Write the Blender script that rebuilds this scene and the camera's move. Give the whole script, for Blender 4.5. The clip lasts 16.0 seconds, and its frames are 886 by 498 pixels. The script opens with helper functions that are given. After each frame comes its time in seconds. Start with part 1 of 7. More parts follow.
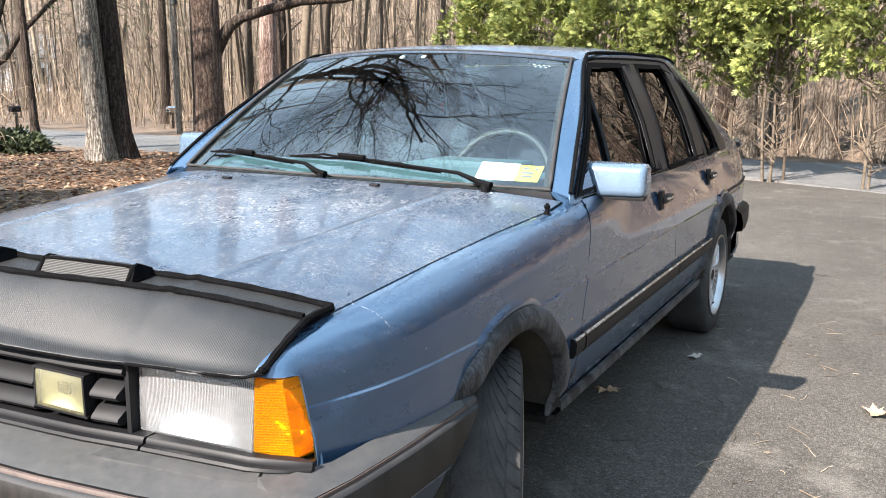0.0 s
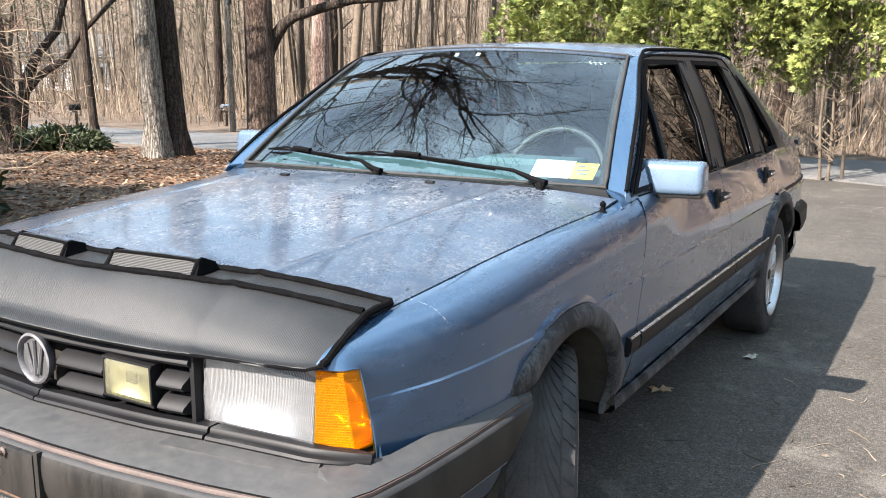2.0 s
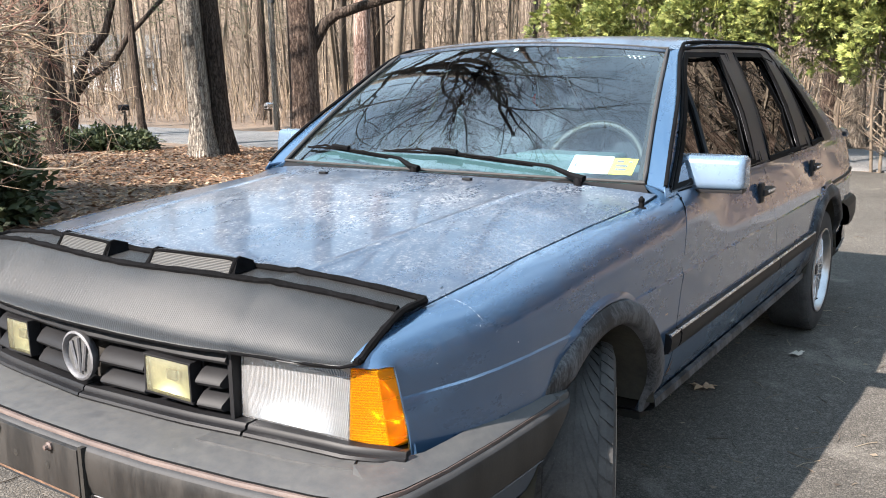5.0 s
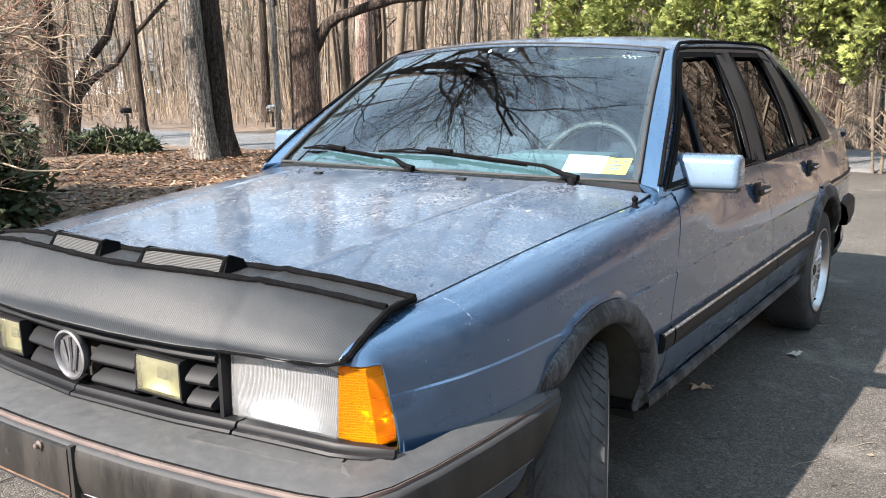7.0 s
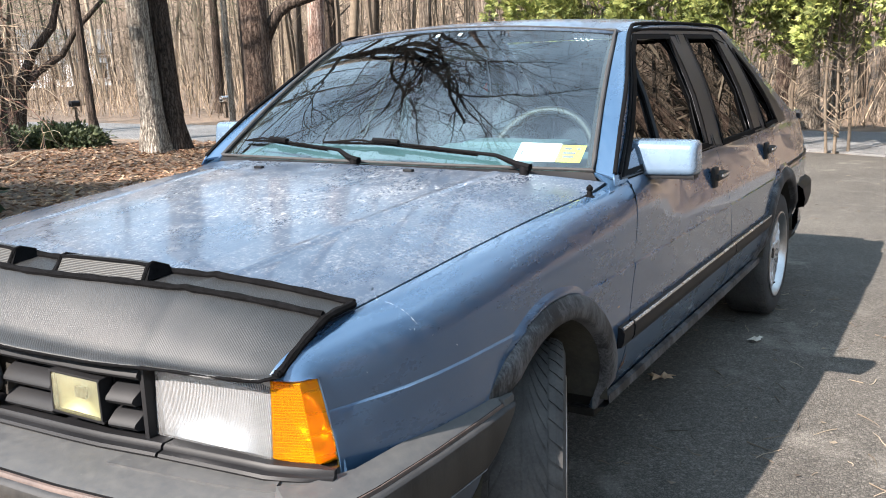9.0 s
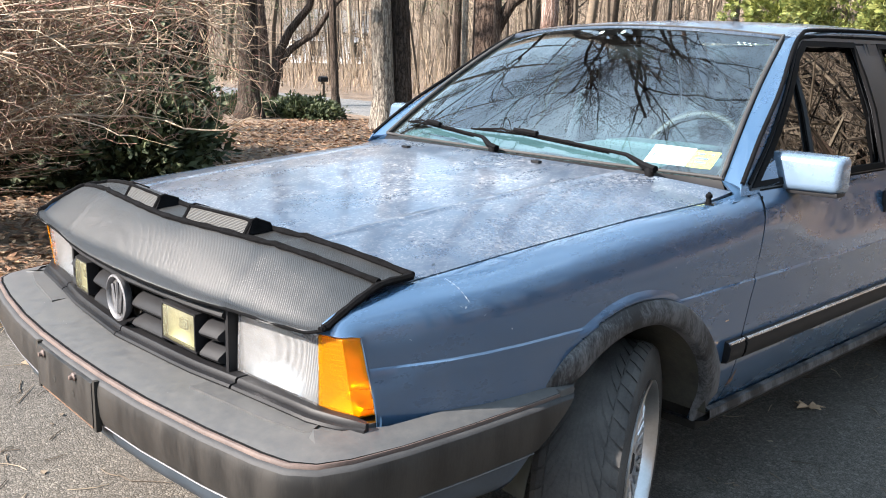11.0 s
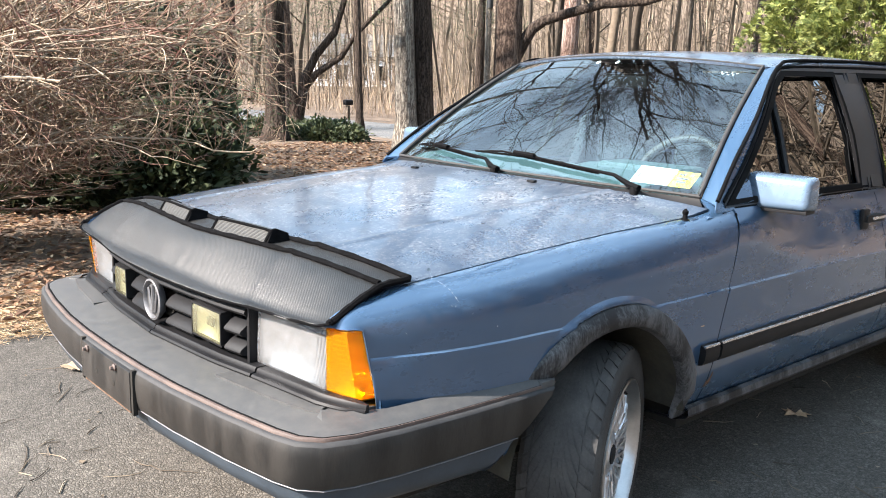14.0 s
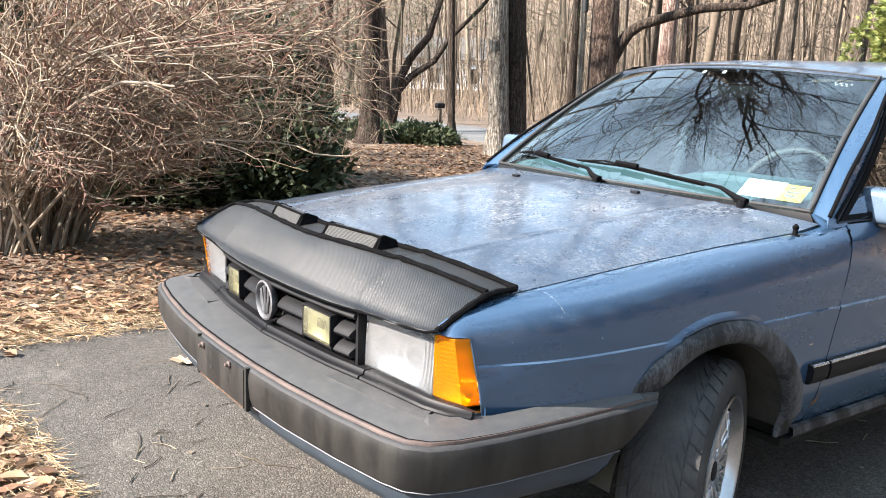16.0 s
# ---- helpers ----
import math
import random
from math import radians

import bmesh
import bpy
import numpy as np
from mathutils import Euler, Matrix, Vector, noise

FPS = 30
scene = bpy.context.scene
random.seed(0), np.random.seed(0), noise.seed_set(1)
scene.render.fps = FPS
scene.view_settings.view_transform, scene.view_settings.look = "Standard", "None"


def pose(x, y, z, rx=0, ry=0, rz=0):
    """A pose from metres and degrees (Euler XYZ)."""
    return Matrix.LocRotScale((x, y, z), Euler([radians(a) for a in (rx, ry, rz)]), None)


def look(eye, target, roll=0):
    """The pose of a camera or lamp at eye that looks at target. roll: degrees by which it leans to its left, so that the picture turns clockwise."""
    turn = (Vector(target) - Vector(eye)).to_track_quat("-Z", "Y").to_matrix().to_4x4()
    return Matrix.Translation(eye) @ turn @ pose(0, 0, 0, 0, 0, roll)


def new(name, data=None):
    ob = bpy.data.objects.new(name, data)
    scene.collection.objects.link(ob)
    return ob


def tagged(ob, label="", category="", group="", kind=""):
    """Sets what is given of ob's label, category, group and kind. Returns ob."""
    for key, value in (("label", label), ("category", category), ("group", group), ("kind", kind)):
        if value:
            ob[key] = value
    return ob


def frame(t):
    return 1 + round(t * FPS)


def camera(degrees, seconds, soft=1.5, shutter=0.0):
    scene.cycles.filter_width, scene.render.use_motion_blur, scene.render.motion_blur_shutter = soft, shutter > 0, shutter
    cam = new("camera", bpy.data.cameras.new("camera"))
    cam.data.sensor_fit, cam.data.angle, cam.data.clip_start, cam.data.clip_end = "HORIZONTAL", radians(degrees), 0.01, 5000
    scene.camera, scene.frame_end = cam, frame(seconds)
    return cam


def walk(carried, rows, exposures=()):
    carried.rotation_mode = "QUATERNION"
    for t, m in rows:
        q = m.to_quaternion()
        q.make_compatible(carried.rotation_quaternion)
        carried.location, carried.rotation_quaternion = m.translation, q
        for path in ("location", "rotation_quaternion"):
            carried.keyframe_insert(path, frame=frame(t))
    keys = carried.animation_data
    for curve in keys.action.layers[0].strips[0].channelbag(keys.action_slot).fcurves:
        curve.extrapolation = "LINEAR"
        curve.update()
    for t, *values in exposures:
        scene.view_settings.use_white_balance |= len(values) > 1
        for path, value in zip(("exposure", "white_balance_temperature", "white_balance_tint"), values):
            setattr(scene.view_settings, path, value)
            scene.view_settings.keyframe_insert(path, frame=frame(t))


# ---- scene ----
cam = camera(54.2, 16.0, soft=1.0)
PATH = [
    (0, (1.618, -1.941, 1.259), (0.696, -0.207, 0.881), 0.5),
    (0.5, (1.613, -1.947, 1.257), (0.676, -0.221, 0.875), 0.4),
    (1, (1.611, -1.953, 1.255), (0.645, -0.244, 0.873), 0.3),
    (1.5, (1.608, -1.958, 1.258), (0.604, -0.272, 0.873), 0.2),
    (2, (1.608, -1.962, 1.259), (0.59, -0.284, 0.875), 0.3),
    (2.5, (1.609, -1.961, 1.258), (0.564, -0.299, 0.873), -0.0),
    (3, (1.613, -1.96, 1.258), (0.551, -0.31, 0.87), -0.2),
    (3.5, (1.619, -1.963, 1.257), (0.535, -0.327, 0.871), -0.4),
    (4, (1.62, -1.961, 1.263), (0.527, -0.333, 0.872), -0.5),
    (6.5, (1.638, -1.94, 1.259), (0.53, -0.321, 0.867), -0.7),
    (7, (1.646, -1.939, 1.255), (0.538, -0.32, 0.867), -0.7),
    (7.5, (1.651, -1.939, 1.254), (0.545, -0.319, 0.865), -0.7),
    (8, (1.638, -1.928, 1.25), (0.537, -0.306, 0.854), -1.4),
    (8.5, (1.616, -1.878, 1.238), (0.536, -0.245, 0.83), -1.9),
    (9, (1.609, -1.818, 1.252), (0.578, -0.156, 0.834), -1.6),
    (9.5, (1.689, -1.737, 1.237), (0.622, -0.1, 0.815), -0.3),
    (10, (1.8, -1.699, 1.237), (0.497, -0.249, 0.793), 2.9),
    (10.2, (1.823, -1.698, 1.24), (0.452, -0.312, 0.792), 2.6),
    (12.3, (2.024, -1.663, 1.257), (0.581, -0.347, 0.825), 1.7),
    (12.5, (2.052, -1.648, 1.257), (0.607, -0.333, 0.829), 1.9),
    (13, (2.088, -1.673, 1.259), (0.635, -0.356, 0.867), 2.5),
    (13.5, (2.105, -1.761, 1.258), (0.643, -0.452, 0.87), 2.3),
    (14, (2.111, -1.809, 1.273), (0.641, -0.51, 0.885), 1.8),
    (14.5, (2.115, -1.809, 1.272), (0.594, -0.566, 0.897), 1.9),
    (15, (2.119, -1.818, 1.27), (0.543, -0.643, 0.897), 2.4),
    (15.5, (2.109, -1.842, 1.274), (0.523, -0.682, 0.899), 2.4),
    (16, (2.103, -1.863, 1.292), (0.509, -0.72, 0.904), 2.1),
]
SKY_STRENGTH, SUN_STRENGTH = 0.068, 5.0
walk(cam, [(t, look(eye, target, roll)) for t, eye, target, roll in PATH], [(0, 2.0), (9.5, 2.01), (10.5, 2.14), (13, 2.2), (16, 2.13)])

# ---------------------------------------------------------------- light
SUN_TO = Vector((-0.40, -1.27, 1.0)).normalized()
SUN_ELEV = math.asin(SUN_TO.z)
world = bpy.data.worlds.new("sky")
scene.world = world
world.use_nodes = True
wn = world.node_tree.nodes
sky = wn.new("ShaderNodeTexSky")
sky.sky_type = "NISHITA"
sky.sun_disc = False
sky.sun_elevation = SUN_ELEV
sky.sun_rotation = math.atan2(SUN_TO.x, SUN_TO.y)
sky.air_density, sky.dust_density, sky.ozone_density = 1.0, 1.0, 1.6
wn["Background"].inputs["Strength"].default_value = SKY_STRENGTH
# thin broken cloud over the whole sky
wl = world.node_tree.links
wtc, wmap, wnoise, wramp, wmix = (wn.new(k) for k in ("ShaderNodeTexCoord", "ShaderNodeMapping", "ShaderNodeTexNoise", "ShaderNodeValToRGB", "ShaderNodeMix"))
wmap.inputs["Scale"].default_value = (1.0, 1.0, 2.2)
wnoise.inputs["Scale"].default_value, wnoise.inputs["Detail"].default_value = 2.4, 7
wramp.color_ramp.elements[0].position, wramp.color_ramp.elements[1].position = 0.45, 0.78
wramp.color_ramp.elements[0].color = (0.30, 0.30, 0.30, 1)
wramp.color_ramp.elements[1].color = (0.8, 0.8, 0.8, 1)
wmix.data_type = "RGBA"
wmix.inputs[7].default_value = (9.0, 12.2, 14.8, 1)
wl.new(wtc.outputs["Generated"], wmap.inputs[0])
wl.new(wmap.outputs[0], wnoise.inputs["Vector"])
wl.new(wnoise.outputs[0], wramp.inputs[0])
wl.new(wramp.outputs[0], wmix.inputs[0])
wl.new(sky.outputs[0], wmix.inputs[6])
wl.new(wmix.outputs[2], wn["Background"].inputs["Color"])
sun = new("sun", bpy.data.lights.new("sun", "SUN"))
sun.data.energy, sun.data.angle, sun.data.color = SUN_STRENGTH, radians(0.55), (1.0, 0.90, 0.82)
sun.matrix_world = look((-6, -20, 14), Vector((-6, -20, 14)) - SUN_TO)

# ---------------------------------------------------------------- helpers
R = random.Random(7)


def material(name):
    m = bpy.data.materials.new(name)
    m.use_nodes = True
    n, l = m.node_tree.nodes, m.node_tree.links
    return m, n, l, n["Principled BSDF"]


def noise_node(n, l, scale, detail=6.0, rough=0.6, stretch=None, coord="Object"):
    tc = n.new("ShaderNodeTexCoord")
    t = n.new("ShaderNodeTexNoise")
    t.inputs["Scale"].default_value, t.inputs["Detail"].default_value = scale, detail
    t.inputs["Roughness"].default_value = rough
    if stretch:
        mp = n.new("ShaderNodeMapping")
        mp.inputs["Scale"].default_value = stretch
        l.new(tc.outputs[coord], mp.inputs["Vector"])
        l.new(mp.outputs[0], t.inputs["Vector"])
    else:
        l.new(tc.outputs[coord], t.inputs["Vector"])
    return t


def ramp(n, l, source, stops):
    r = n.new("ShaderNodeValToRGB")
    e = r.color_ramp.elements
    while len(e) < len(stops):
        e.new(0.5)
    for k, (p, c) in enumerate(stops):
        e[k].position = p
        e[k].color = (*c, 1) if len(c) == 3 else c
    l.new(source, r.inputs[0])
    return r


def mixc(n, l, fac, a, b, kind="MIX"):
    m = n.new("ShaderNodeMix")
    m.data_type, m.blend_type = "RGBA", kind
    for k, v in ((0, fac), (6, a), (7, b)):
        if hasattr(v, "links"):
            l.new(v, m.inputs[k])
        elif k == 0:
            m.inputs[0].default_value = v
        else:
            m.inputs[k].default_value = (*v, 1)
    return m.outputs[2]


def bump(n, l, b, height, strength=0.3, distance=0.01, base=None):
    k = n.new("ShaderNodeBump")
    k.inputs["Strength"].default_value, k.inputs["Distance"].default_value = strength, distance
    l.new(height, k.inputs["Height"])
    if base:
        l.new(base.outputs[0], k.inputs["Normal"])
    l.new(k.outputs[0], b.inputs["Normal"])
    return k


def surface(name, c1, c2, scale=8, rough=(0.5, 0.7), metal=0.0, fine=60, strength=0.25, distance=0.004, stretch=None, coat=0.0, spots=None, span=(0.5, 1.0)):
    """A two-scale surface: colour drifts between c1 and c2, the gloss with it, and a fine grain in relief."""
    m, n, l, b = material(name)
    big = noise_node(n, l, scale, 5, 0.6, stretch)
    small = noise_node(n, l, fine, 4, 0.7, stretch)
    f = n.new("ShaderNodeMath")
    f.operation = "MULTIPLY_ADD"
    l.new(small.outputs[0], f.inputs[0])
    f.inputs[1].default_value = 0.5
    l.new(big.outputs[0], f.inputs[2])
    cr = ramp(n, l, f.outputs[0], [(span[0], c1), (span[1], c2)])
    out = cr.outputs[0]
    if spots:
        sp = noise_node(n, l, spots[1], 3, 0.6)
        sr = ramp(n, l, sp.outputs[0], [(spots[2], (0, 0, 0)), (spots[2] + 0.06, (1, 1, 1))])
        out = mixc(n, l, sr.outputs[0], out, spots[0])
    l.new(out, b.inputs["Base Color"])
    rr = n.new("ShaderNodeMapRange")
    rr.inputs[3].default_value, rr.inputs[4].default_value = rough
    l.new(f.outputs[0], rr.inputs[0])
    l.new(rr.outputs[0], b.inputs["Roughness"])
    b.inputs["Metallic"].default_value = metal
    b.inputs["Coat Weight"].default_value = coat
    if strength:
        bump(n, l, b, small.outputs[0], strength, distance)
    return m


def thin_glass(name, tint, rough=0.0, ior=1.5, dust=0.0, film=1.0):
    m, n, l, b = material(name)
    n.remove(b)
    tr, gl, fr, mx = n.new("ShaderNodeBsdfTransparent"), n.new("ShaderNodeBsdfGlossy"), n.new("ShaderNodeFresnel"), n.new("ShaderNodeMixShader")
    tr.inputs[0].default_value = (*tint, 1)
    gl.inputs["Roughness"].default_value = rough
    # film scales down what the glass mirrors
    gl.inputs["Color"].default_value = (film, film, film, 1)
    fr.inputs["IOR"].default_value = ior
    l.new(fr.outputs[0], mx.inputs[0])
    l.new(tr.outputs[0], mx.inputs[1])
    l.new(gl.outputs[0], mx.inputs[2])
    last = mx.outputs[0]
    if dust:
        d, m2 = n.new("ShaderNodeBsdfDiffuse"), n.new("ShaderNodeMixShader")
        d.inputs[0].default_value = (0.5, 0.5, 0.48, 1)
        t = noise_node(n, l, 6, 6, 0.7)
        r = ramp(n, l, t.outputs[0], [(0.35, (0, 0, 0)), (0.9, (dust, dust, dust))])
        l.new(r.outputs[0], m2.inputs[0])
        l.new(last, m2.inputs[1])
        l.new(d.outputs[0], m2.inputs[2])
        last = m2.outputs[0]
    l.new(last, n["Material Output"].inputs[0])
    return m


def mesh_part(name, verts, faces, mat, parent=None, label="", smooth=40, thick=0.0, bevel=0.0):
    me = bpy.data.meshes.new(name)
    me.from_pydata([tuple(v) for v in verts], [], faces)
    me.update()
    ob = new(name, me)
    finish(ob, mat, parent, label, smooth)
    if thick and smooth:
        count = {}
        for p in me.polygons:
            for k in p.edge_keys:
                count[k] = count.get(k, 0) + 1
        for e in me.edges:
            if count.get(e.key, 0) < 2:
                e.use_edge_sharp = True
    if bevel:
        k = ob.modifiers.new("bevel", "BEVEL")
        k.width, k.segments, k.limit_method, k.angle_limit = bevel, 2, "ANGLE", radians(35)
    if thick:
        k = ob.modifiers.new("solid", "SOLIDIFY")
        k.thickness, k.offset = thick, -1
    return ob


def finish(ob, mat, parent, label, smooth):
    me = ob.data
    for x in (mat if isinstance(mat, (list, tuple)) else [mat]):
        me.materials.append(x)
    if smooth:
        me.polygons.foreach_set("use_smooth", [True] * len(me.polygons))
        if smooth < 180:
            me.set_sharp_from_angle(angle=radians(smooth))
    if parent:
        ob.parent = parent
    if label:
        ob["label"] = label


def part(name, bm, mat, parent=None, label="", smooth=40):
    bmesh.ops.recalc_face_normals(bm, faces=bm.faces)
    me = bpy.data.meshes.new(name)
    bm.to_mesh(me)
    bm.free()
    ob = new(name, me)
    finish(ob, mat, parent, label, smooth)
    return ob


def box_bm(size, at=(0, 0, 0), bevel=0.0, seg=2, taper=(1, 1), bm=None, turn=None):
    """A rounded block; taper scales its top in x and y."""
    bm = bm or bmesh.new()
    r = bmesh.ops.create_cube(bm, size=1)
    vs = r["verts"]
    for v in vs:
        k = taper if v.co.z > 0 else (1, 1)
        v.co = Vector((v.co.x * size[0] * k[0], v.co.y * size[1] * k[1], v.co.z * size[2]))
    if bevel:
        es = list({e for v in vs for e in v.link_edges})
        out = bmesh.ops.bevel(bm, geom=es, offset=bevel, segments=seg, profile=0.7, affect="EDGES")
        vs = list({v for f in out["faces"] for v in f.verts} | {v for v in vs if v.is_valid})
    m = Matrix.Translation(at) @ (turn or Matrix.Identity(4))
    bmesh.ops.transform(bm, matrix=m, verts=vs)
    return bm


def lathe(profile, n=48, axis="X"):
    """Turn (along, radius) pairs about an axis."""
    vs, fs = [], []
    for a, r in profile:
        for k in range(n):
            w = 2 * math.pi * k / n
            p = (a, r * math.cos(w), r * math.sin(w))
            vs.append(p if axis == "X" else (p[1], a, p[2]) if axis == "Y" else (p[1], p[2], a))
    for i in range(len(profile) - 1):
        for k in range(n):
            j = (k + 1) % n
            fs.append((i * n + k, i * n + j, (i + 1) * n + j, (i + 1) * n + k))
    return vs, fs


def tube(vs, fs, pts, radii, sides=6, caps=True):
    """Add a tapering tube along pts to the lists."""
    start = len(vs)
    ref = Vector((0.31, 0.17, 0.93))
    for i, p in enumerate(pts):
        d = (pts[min(i + 1, len(pts) - 1)] - pts[max(i - 1, 0)]).normalized()
        a = d.cross(ref)
        if a.length < 1e-3:
            a = d.cross(Vector((1, 0, 0)))
        a.normalize()
        b = d.cross(a)
        r = radii[i]
        for k in range(sides):
            w = 2 * math.pi * k / sides
            q = p + a * (r * math.cos(w)) + b * (r * math.sin(w))
            vs.append((q.x, q.y, q.z))
    for i in range(len(pts) - 1):
        s = start + i * sides
        for k in range(sides):
            j = (k + 1) % sides
            fs.append((s + k, s + j, s + sides + j, s + sides + k))
    if caps:
        fs.append(tuple(start + k for k in range(sides))[::-1])
        s = start + (len(pts) - 1) * sides
        fs.append(tuple(s + k for k in range(sides)))


def lerp(a, b, t):
    return a + (b - a) * t


def table(x, rows):
    """Smoothed linear lookup in (x, value) rows."""
    if x <= rows[0][0]:
        return rows[0][1]
    for (a, u), (b, v) in zip(rows, rows[1:]):
        if x <= b:
            return lerp(u, v, (x - a) / (b - a))
    return rows[-1][1]


def thing(name, at, label, category, group="", kind=""):
    ob = new(name)
    ob.matrix_basis = Matrix.Translation(at) if not isinstance(at, Matrix) else at
    return tagged(ob, label, category, group, kind)


def grid_faces(nu, nv, flip=False):
    out = []
    for i in range(nu - 1):
        for j in range(nv - 1):
            q = (i * nv + j, i * nv + j + 1, (i + 1) * nv + j + 1, (i + 1) * nv + j)
            out.append(q[::-1] if flip else q)
    return out

# ---------------------------------------------------------------- materials
def paint_material(name, oxidised=0.0, pale=0.0):
    """Aged metallic blue under a clear coat; oxidised adds chalky, gritty patches that dull the coat."""
    m, n, l, b = material(name)
    big = noise_node(n, l, 2.2, 6, 0.65)
    fine = noise_node(n, l, 900, 2, 0.5)
    base = ramp(n, l, fine.outputs[0], [(0.35, (0.030, 0.068, 0.130)), (0.75, (0.043, 0.094, 0.172))]).outputs[0]
    streak = noise_node(n, l, 5, 8, 0.75, (1.0, 0.35, 1.0))
    rgh = ramp(n, l, streak.outputs[0], [(0.35, (0.24,) * 3), (0.8, (0.36,) * 3)]).outputs[0]
    b.inputs["Coat IOR"].default_value = 1.5
    if oxidised:
        a = noise_node(n, l, 1.9, 8, 0.70)
        c = noise_node(n, l, 70, 12, 0.9, (1.0, 0.6, 1.0))
        am = ramp(n, l, a.outputs[0], [(0.40, (0.12,) * 3), (0.52, (0.55,) * 3), (0.66, (1, 1, 1))]).outputs[0]
        cm = ramp(n, l, c.outputs[0], [(0.47, (0.08,) * 3), (0.56, (1, 1, 1))]).outputs[0]
        dots = noise_node(n, l, 120, 6, 0.8)
        dm = ramp(n, l, dots.outputs[0], [(0.45, (0.18,) * 3), (0.52, (0.8,) * 3), (0.59, (2.3,) * 3)]).outputs[0]
        mask = mixc(n, l, 1.0, mixc(n, l, 1.0, am, cm, "MULTIPLY"), dm, "MULTIPLY")
        hair = noise_node(n, l, 30, 10, 0.8, (0.25, 2.2, 1.0))
        hm = ramp(n, l, hair.outputs[0], [(0.60, (0, 0, 0)), (0.66, (0.7,) * 3)]).outputs[0]
        mask = mixc(n, l, 1.0, mask, mixc(n, l, 1.0, hm, am, "MULTIPLY"), "ADD")
        # the chalking is worst in the middle of the panel
        tc, far = n.new("ShaderNodeTexCoord"), n.new("ShaderNodeVectorMath")
        far.operation = "DISTANCE"
        far.inputs[1].default_value = (0.12, -0.02, 0.88)
        l.new(tc.outputs["Object"], far.inputs[0])
        mid = ramp(n, l, far.outputs["Value"], [(0.22, (1.5,) * 3), (0.80, (0.45,) * 3)]).outputs[0]
        mask = mixc(n, l, 1.0, mask, mid, "MULTIPLY")
        k = n.new("ShaderNodeMath")
        k.operation, k.use_clamp = "MULTIPLY", True
        k.inputs[1].default_value = oxidised
        l.new(mask, k.inputs[0])
        film = ramp(n, l, a.outputs[0], [(0.30, (0.06,) * 3), (0.62, (0.24,) * 3)]).outputs[0]
        base = mixc(n, l, 0.5, base, (0.030, 0.044, 0.070))
        base = mixc(n, l, film, base, (0.125, 0.124, 0.130))
        base = mixc(n, l, k.outputs[0], base, (0.47, 0.465, 0.46))
        rgh = mixc(n, l, k.outputs[0], rgh, (0.62, 0.62, 0.62))
        cw = n.new("ShaderNodeMapRange")
        cw.inputs[3].default_value, cw.inputs[4].default_value = 0.60, 0.06
        l.new(k.outputs[0], cw.inputs[0])
        l.new(cw.outputs[0], b.inputs["Coat Weight"])
        b.inputs["Coat Roughness"].default_value = 0.085
        b.inputs["Metallic"].default_value = 0.35
        b.inputs["Specular IOR Level"].default_value = 0.32
    else:
        b.inputs["Coat Weight"].default_value = 1.0
        b.inputs["Coat Roughness"].default_value = 0.03
        b.inputs["Metallic"].default_value = 0.34
    # lightens the base colour in place of sun and sky sheen
    if pale:
        base = mixc(n, l, pale, base, (0.42, 0.52, 0.60))
    dust = ramp(n, l, big.outputs[0], [(0.45, (0, 0, 0)), (0.9, (0.08,) * 3)]).outputs[0]
    base = mixc(n, l, dust, base, (0.22, 0.25, 0.28))
    l.new(base, b.inputs["Base Color"])
    l.new(rgh, b.inputs["Roughness"])
    wave = noise_node(n, l, 3.0, 2, 0.5)
    bump(n, l, b, wave.outputs[0], 0.006, 0.02)
    return m


M_PAINT = paint_material("blue metallic paint")
M_HOOD = paint_material("weathered hood paint", 0.72)
M_ROOF = paint_material("faded roof paint", 0.32)
# body blue with the mirror's sunlit sheen mixed into the colour
M_MIRROR = paint_material("mirror paint lightened for sun and sky", 0.0, 0.20)
M_BLACK = surface("black trim plastic", (0.004, 0.004, 0.005), (0.013, 0.013, 0.014), 5, (0.38, 0.55), fine=300, strength=0.1, distance=0.001)
M_RUBBER = surface("black rubber seal", (0.002, 0.002, 0.002), (0.005, 0.005, 0.006), 9, (0.6, 0.75), fine=200, strength=0.05)
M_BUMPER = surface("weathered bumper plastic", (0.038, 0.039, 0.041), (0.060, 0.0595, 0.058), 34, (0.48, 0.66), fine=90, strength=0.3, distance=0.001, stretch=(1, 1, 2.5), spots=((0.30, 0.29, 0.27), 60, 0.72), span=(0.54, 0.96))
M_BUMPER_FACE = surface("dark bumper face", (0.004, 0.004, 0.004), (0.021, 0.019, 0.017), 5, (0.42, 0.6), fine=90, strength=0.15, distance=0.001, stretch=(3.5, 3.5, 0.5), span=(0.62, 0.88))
M_STRIPE = surface("aged red-brown bumper insert", (0.040, 0.027, 0.024), (0.100, 0.071, 0.060), 14, (0.5, 0.7), fine=150)
M_ARCH = surface("worn grey arch trim", (0.010, 0.010, 0.011), (0.088, 0.088, 0.092), 8, (0.45, 0.65), fine=140, strength=0.15, distance=0.001, stretch=(1, 1.6, 0.45), span=(0.67, 0.86))
M_CHROME = surface("chrome strip", (0.55, 0.56, 0.58), (0.75, 0.76, 0.78), 12, (0.12, 0.3), 1.0, fine=200, strength=0.02)
M_TYRE = surface("tyre rubber", (0.020, 0.020, 0.021), (0.072, 0.069, 0.066), 8, (0.6, 0.85), fine=150, strength=0.25, distance=0.001)
M_RIM = surface("silver alloy", (0.50, 0.51, 0.53), (0.68, 0.69, 0.71), 9, (0.22, 0.42), 0.9, fine=120, strength=0.05)
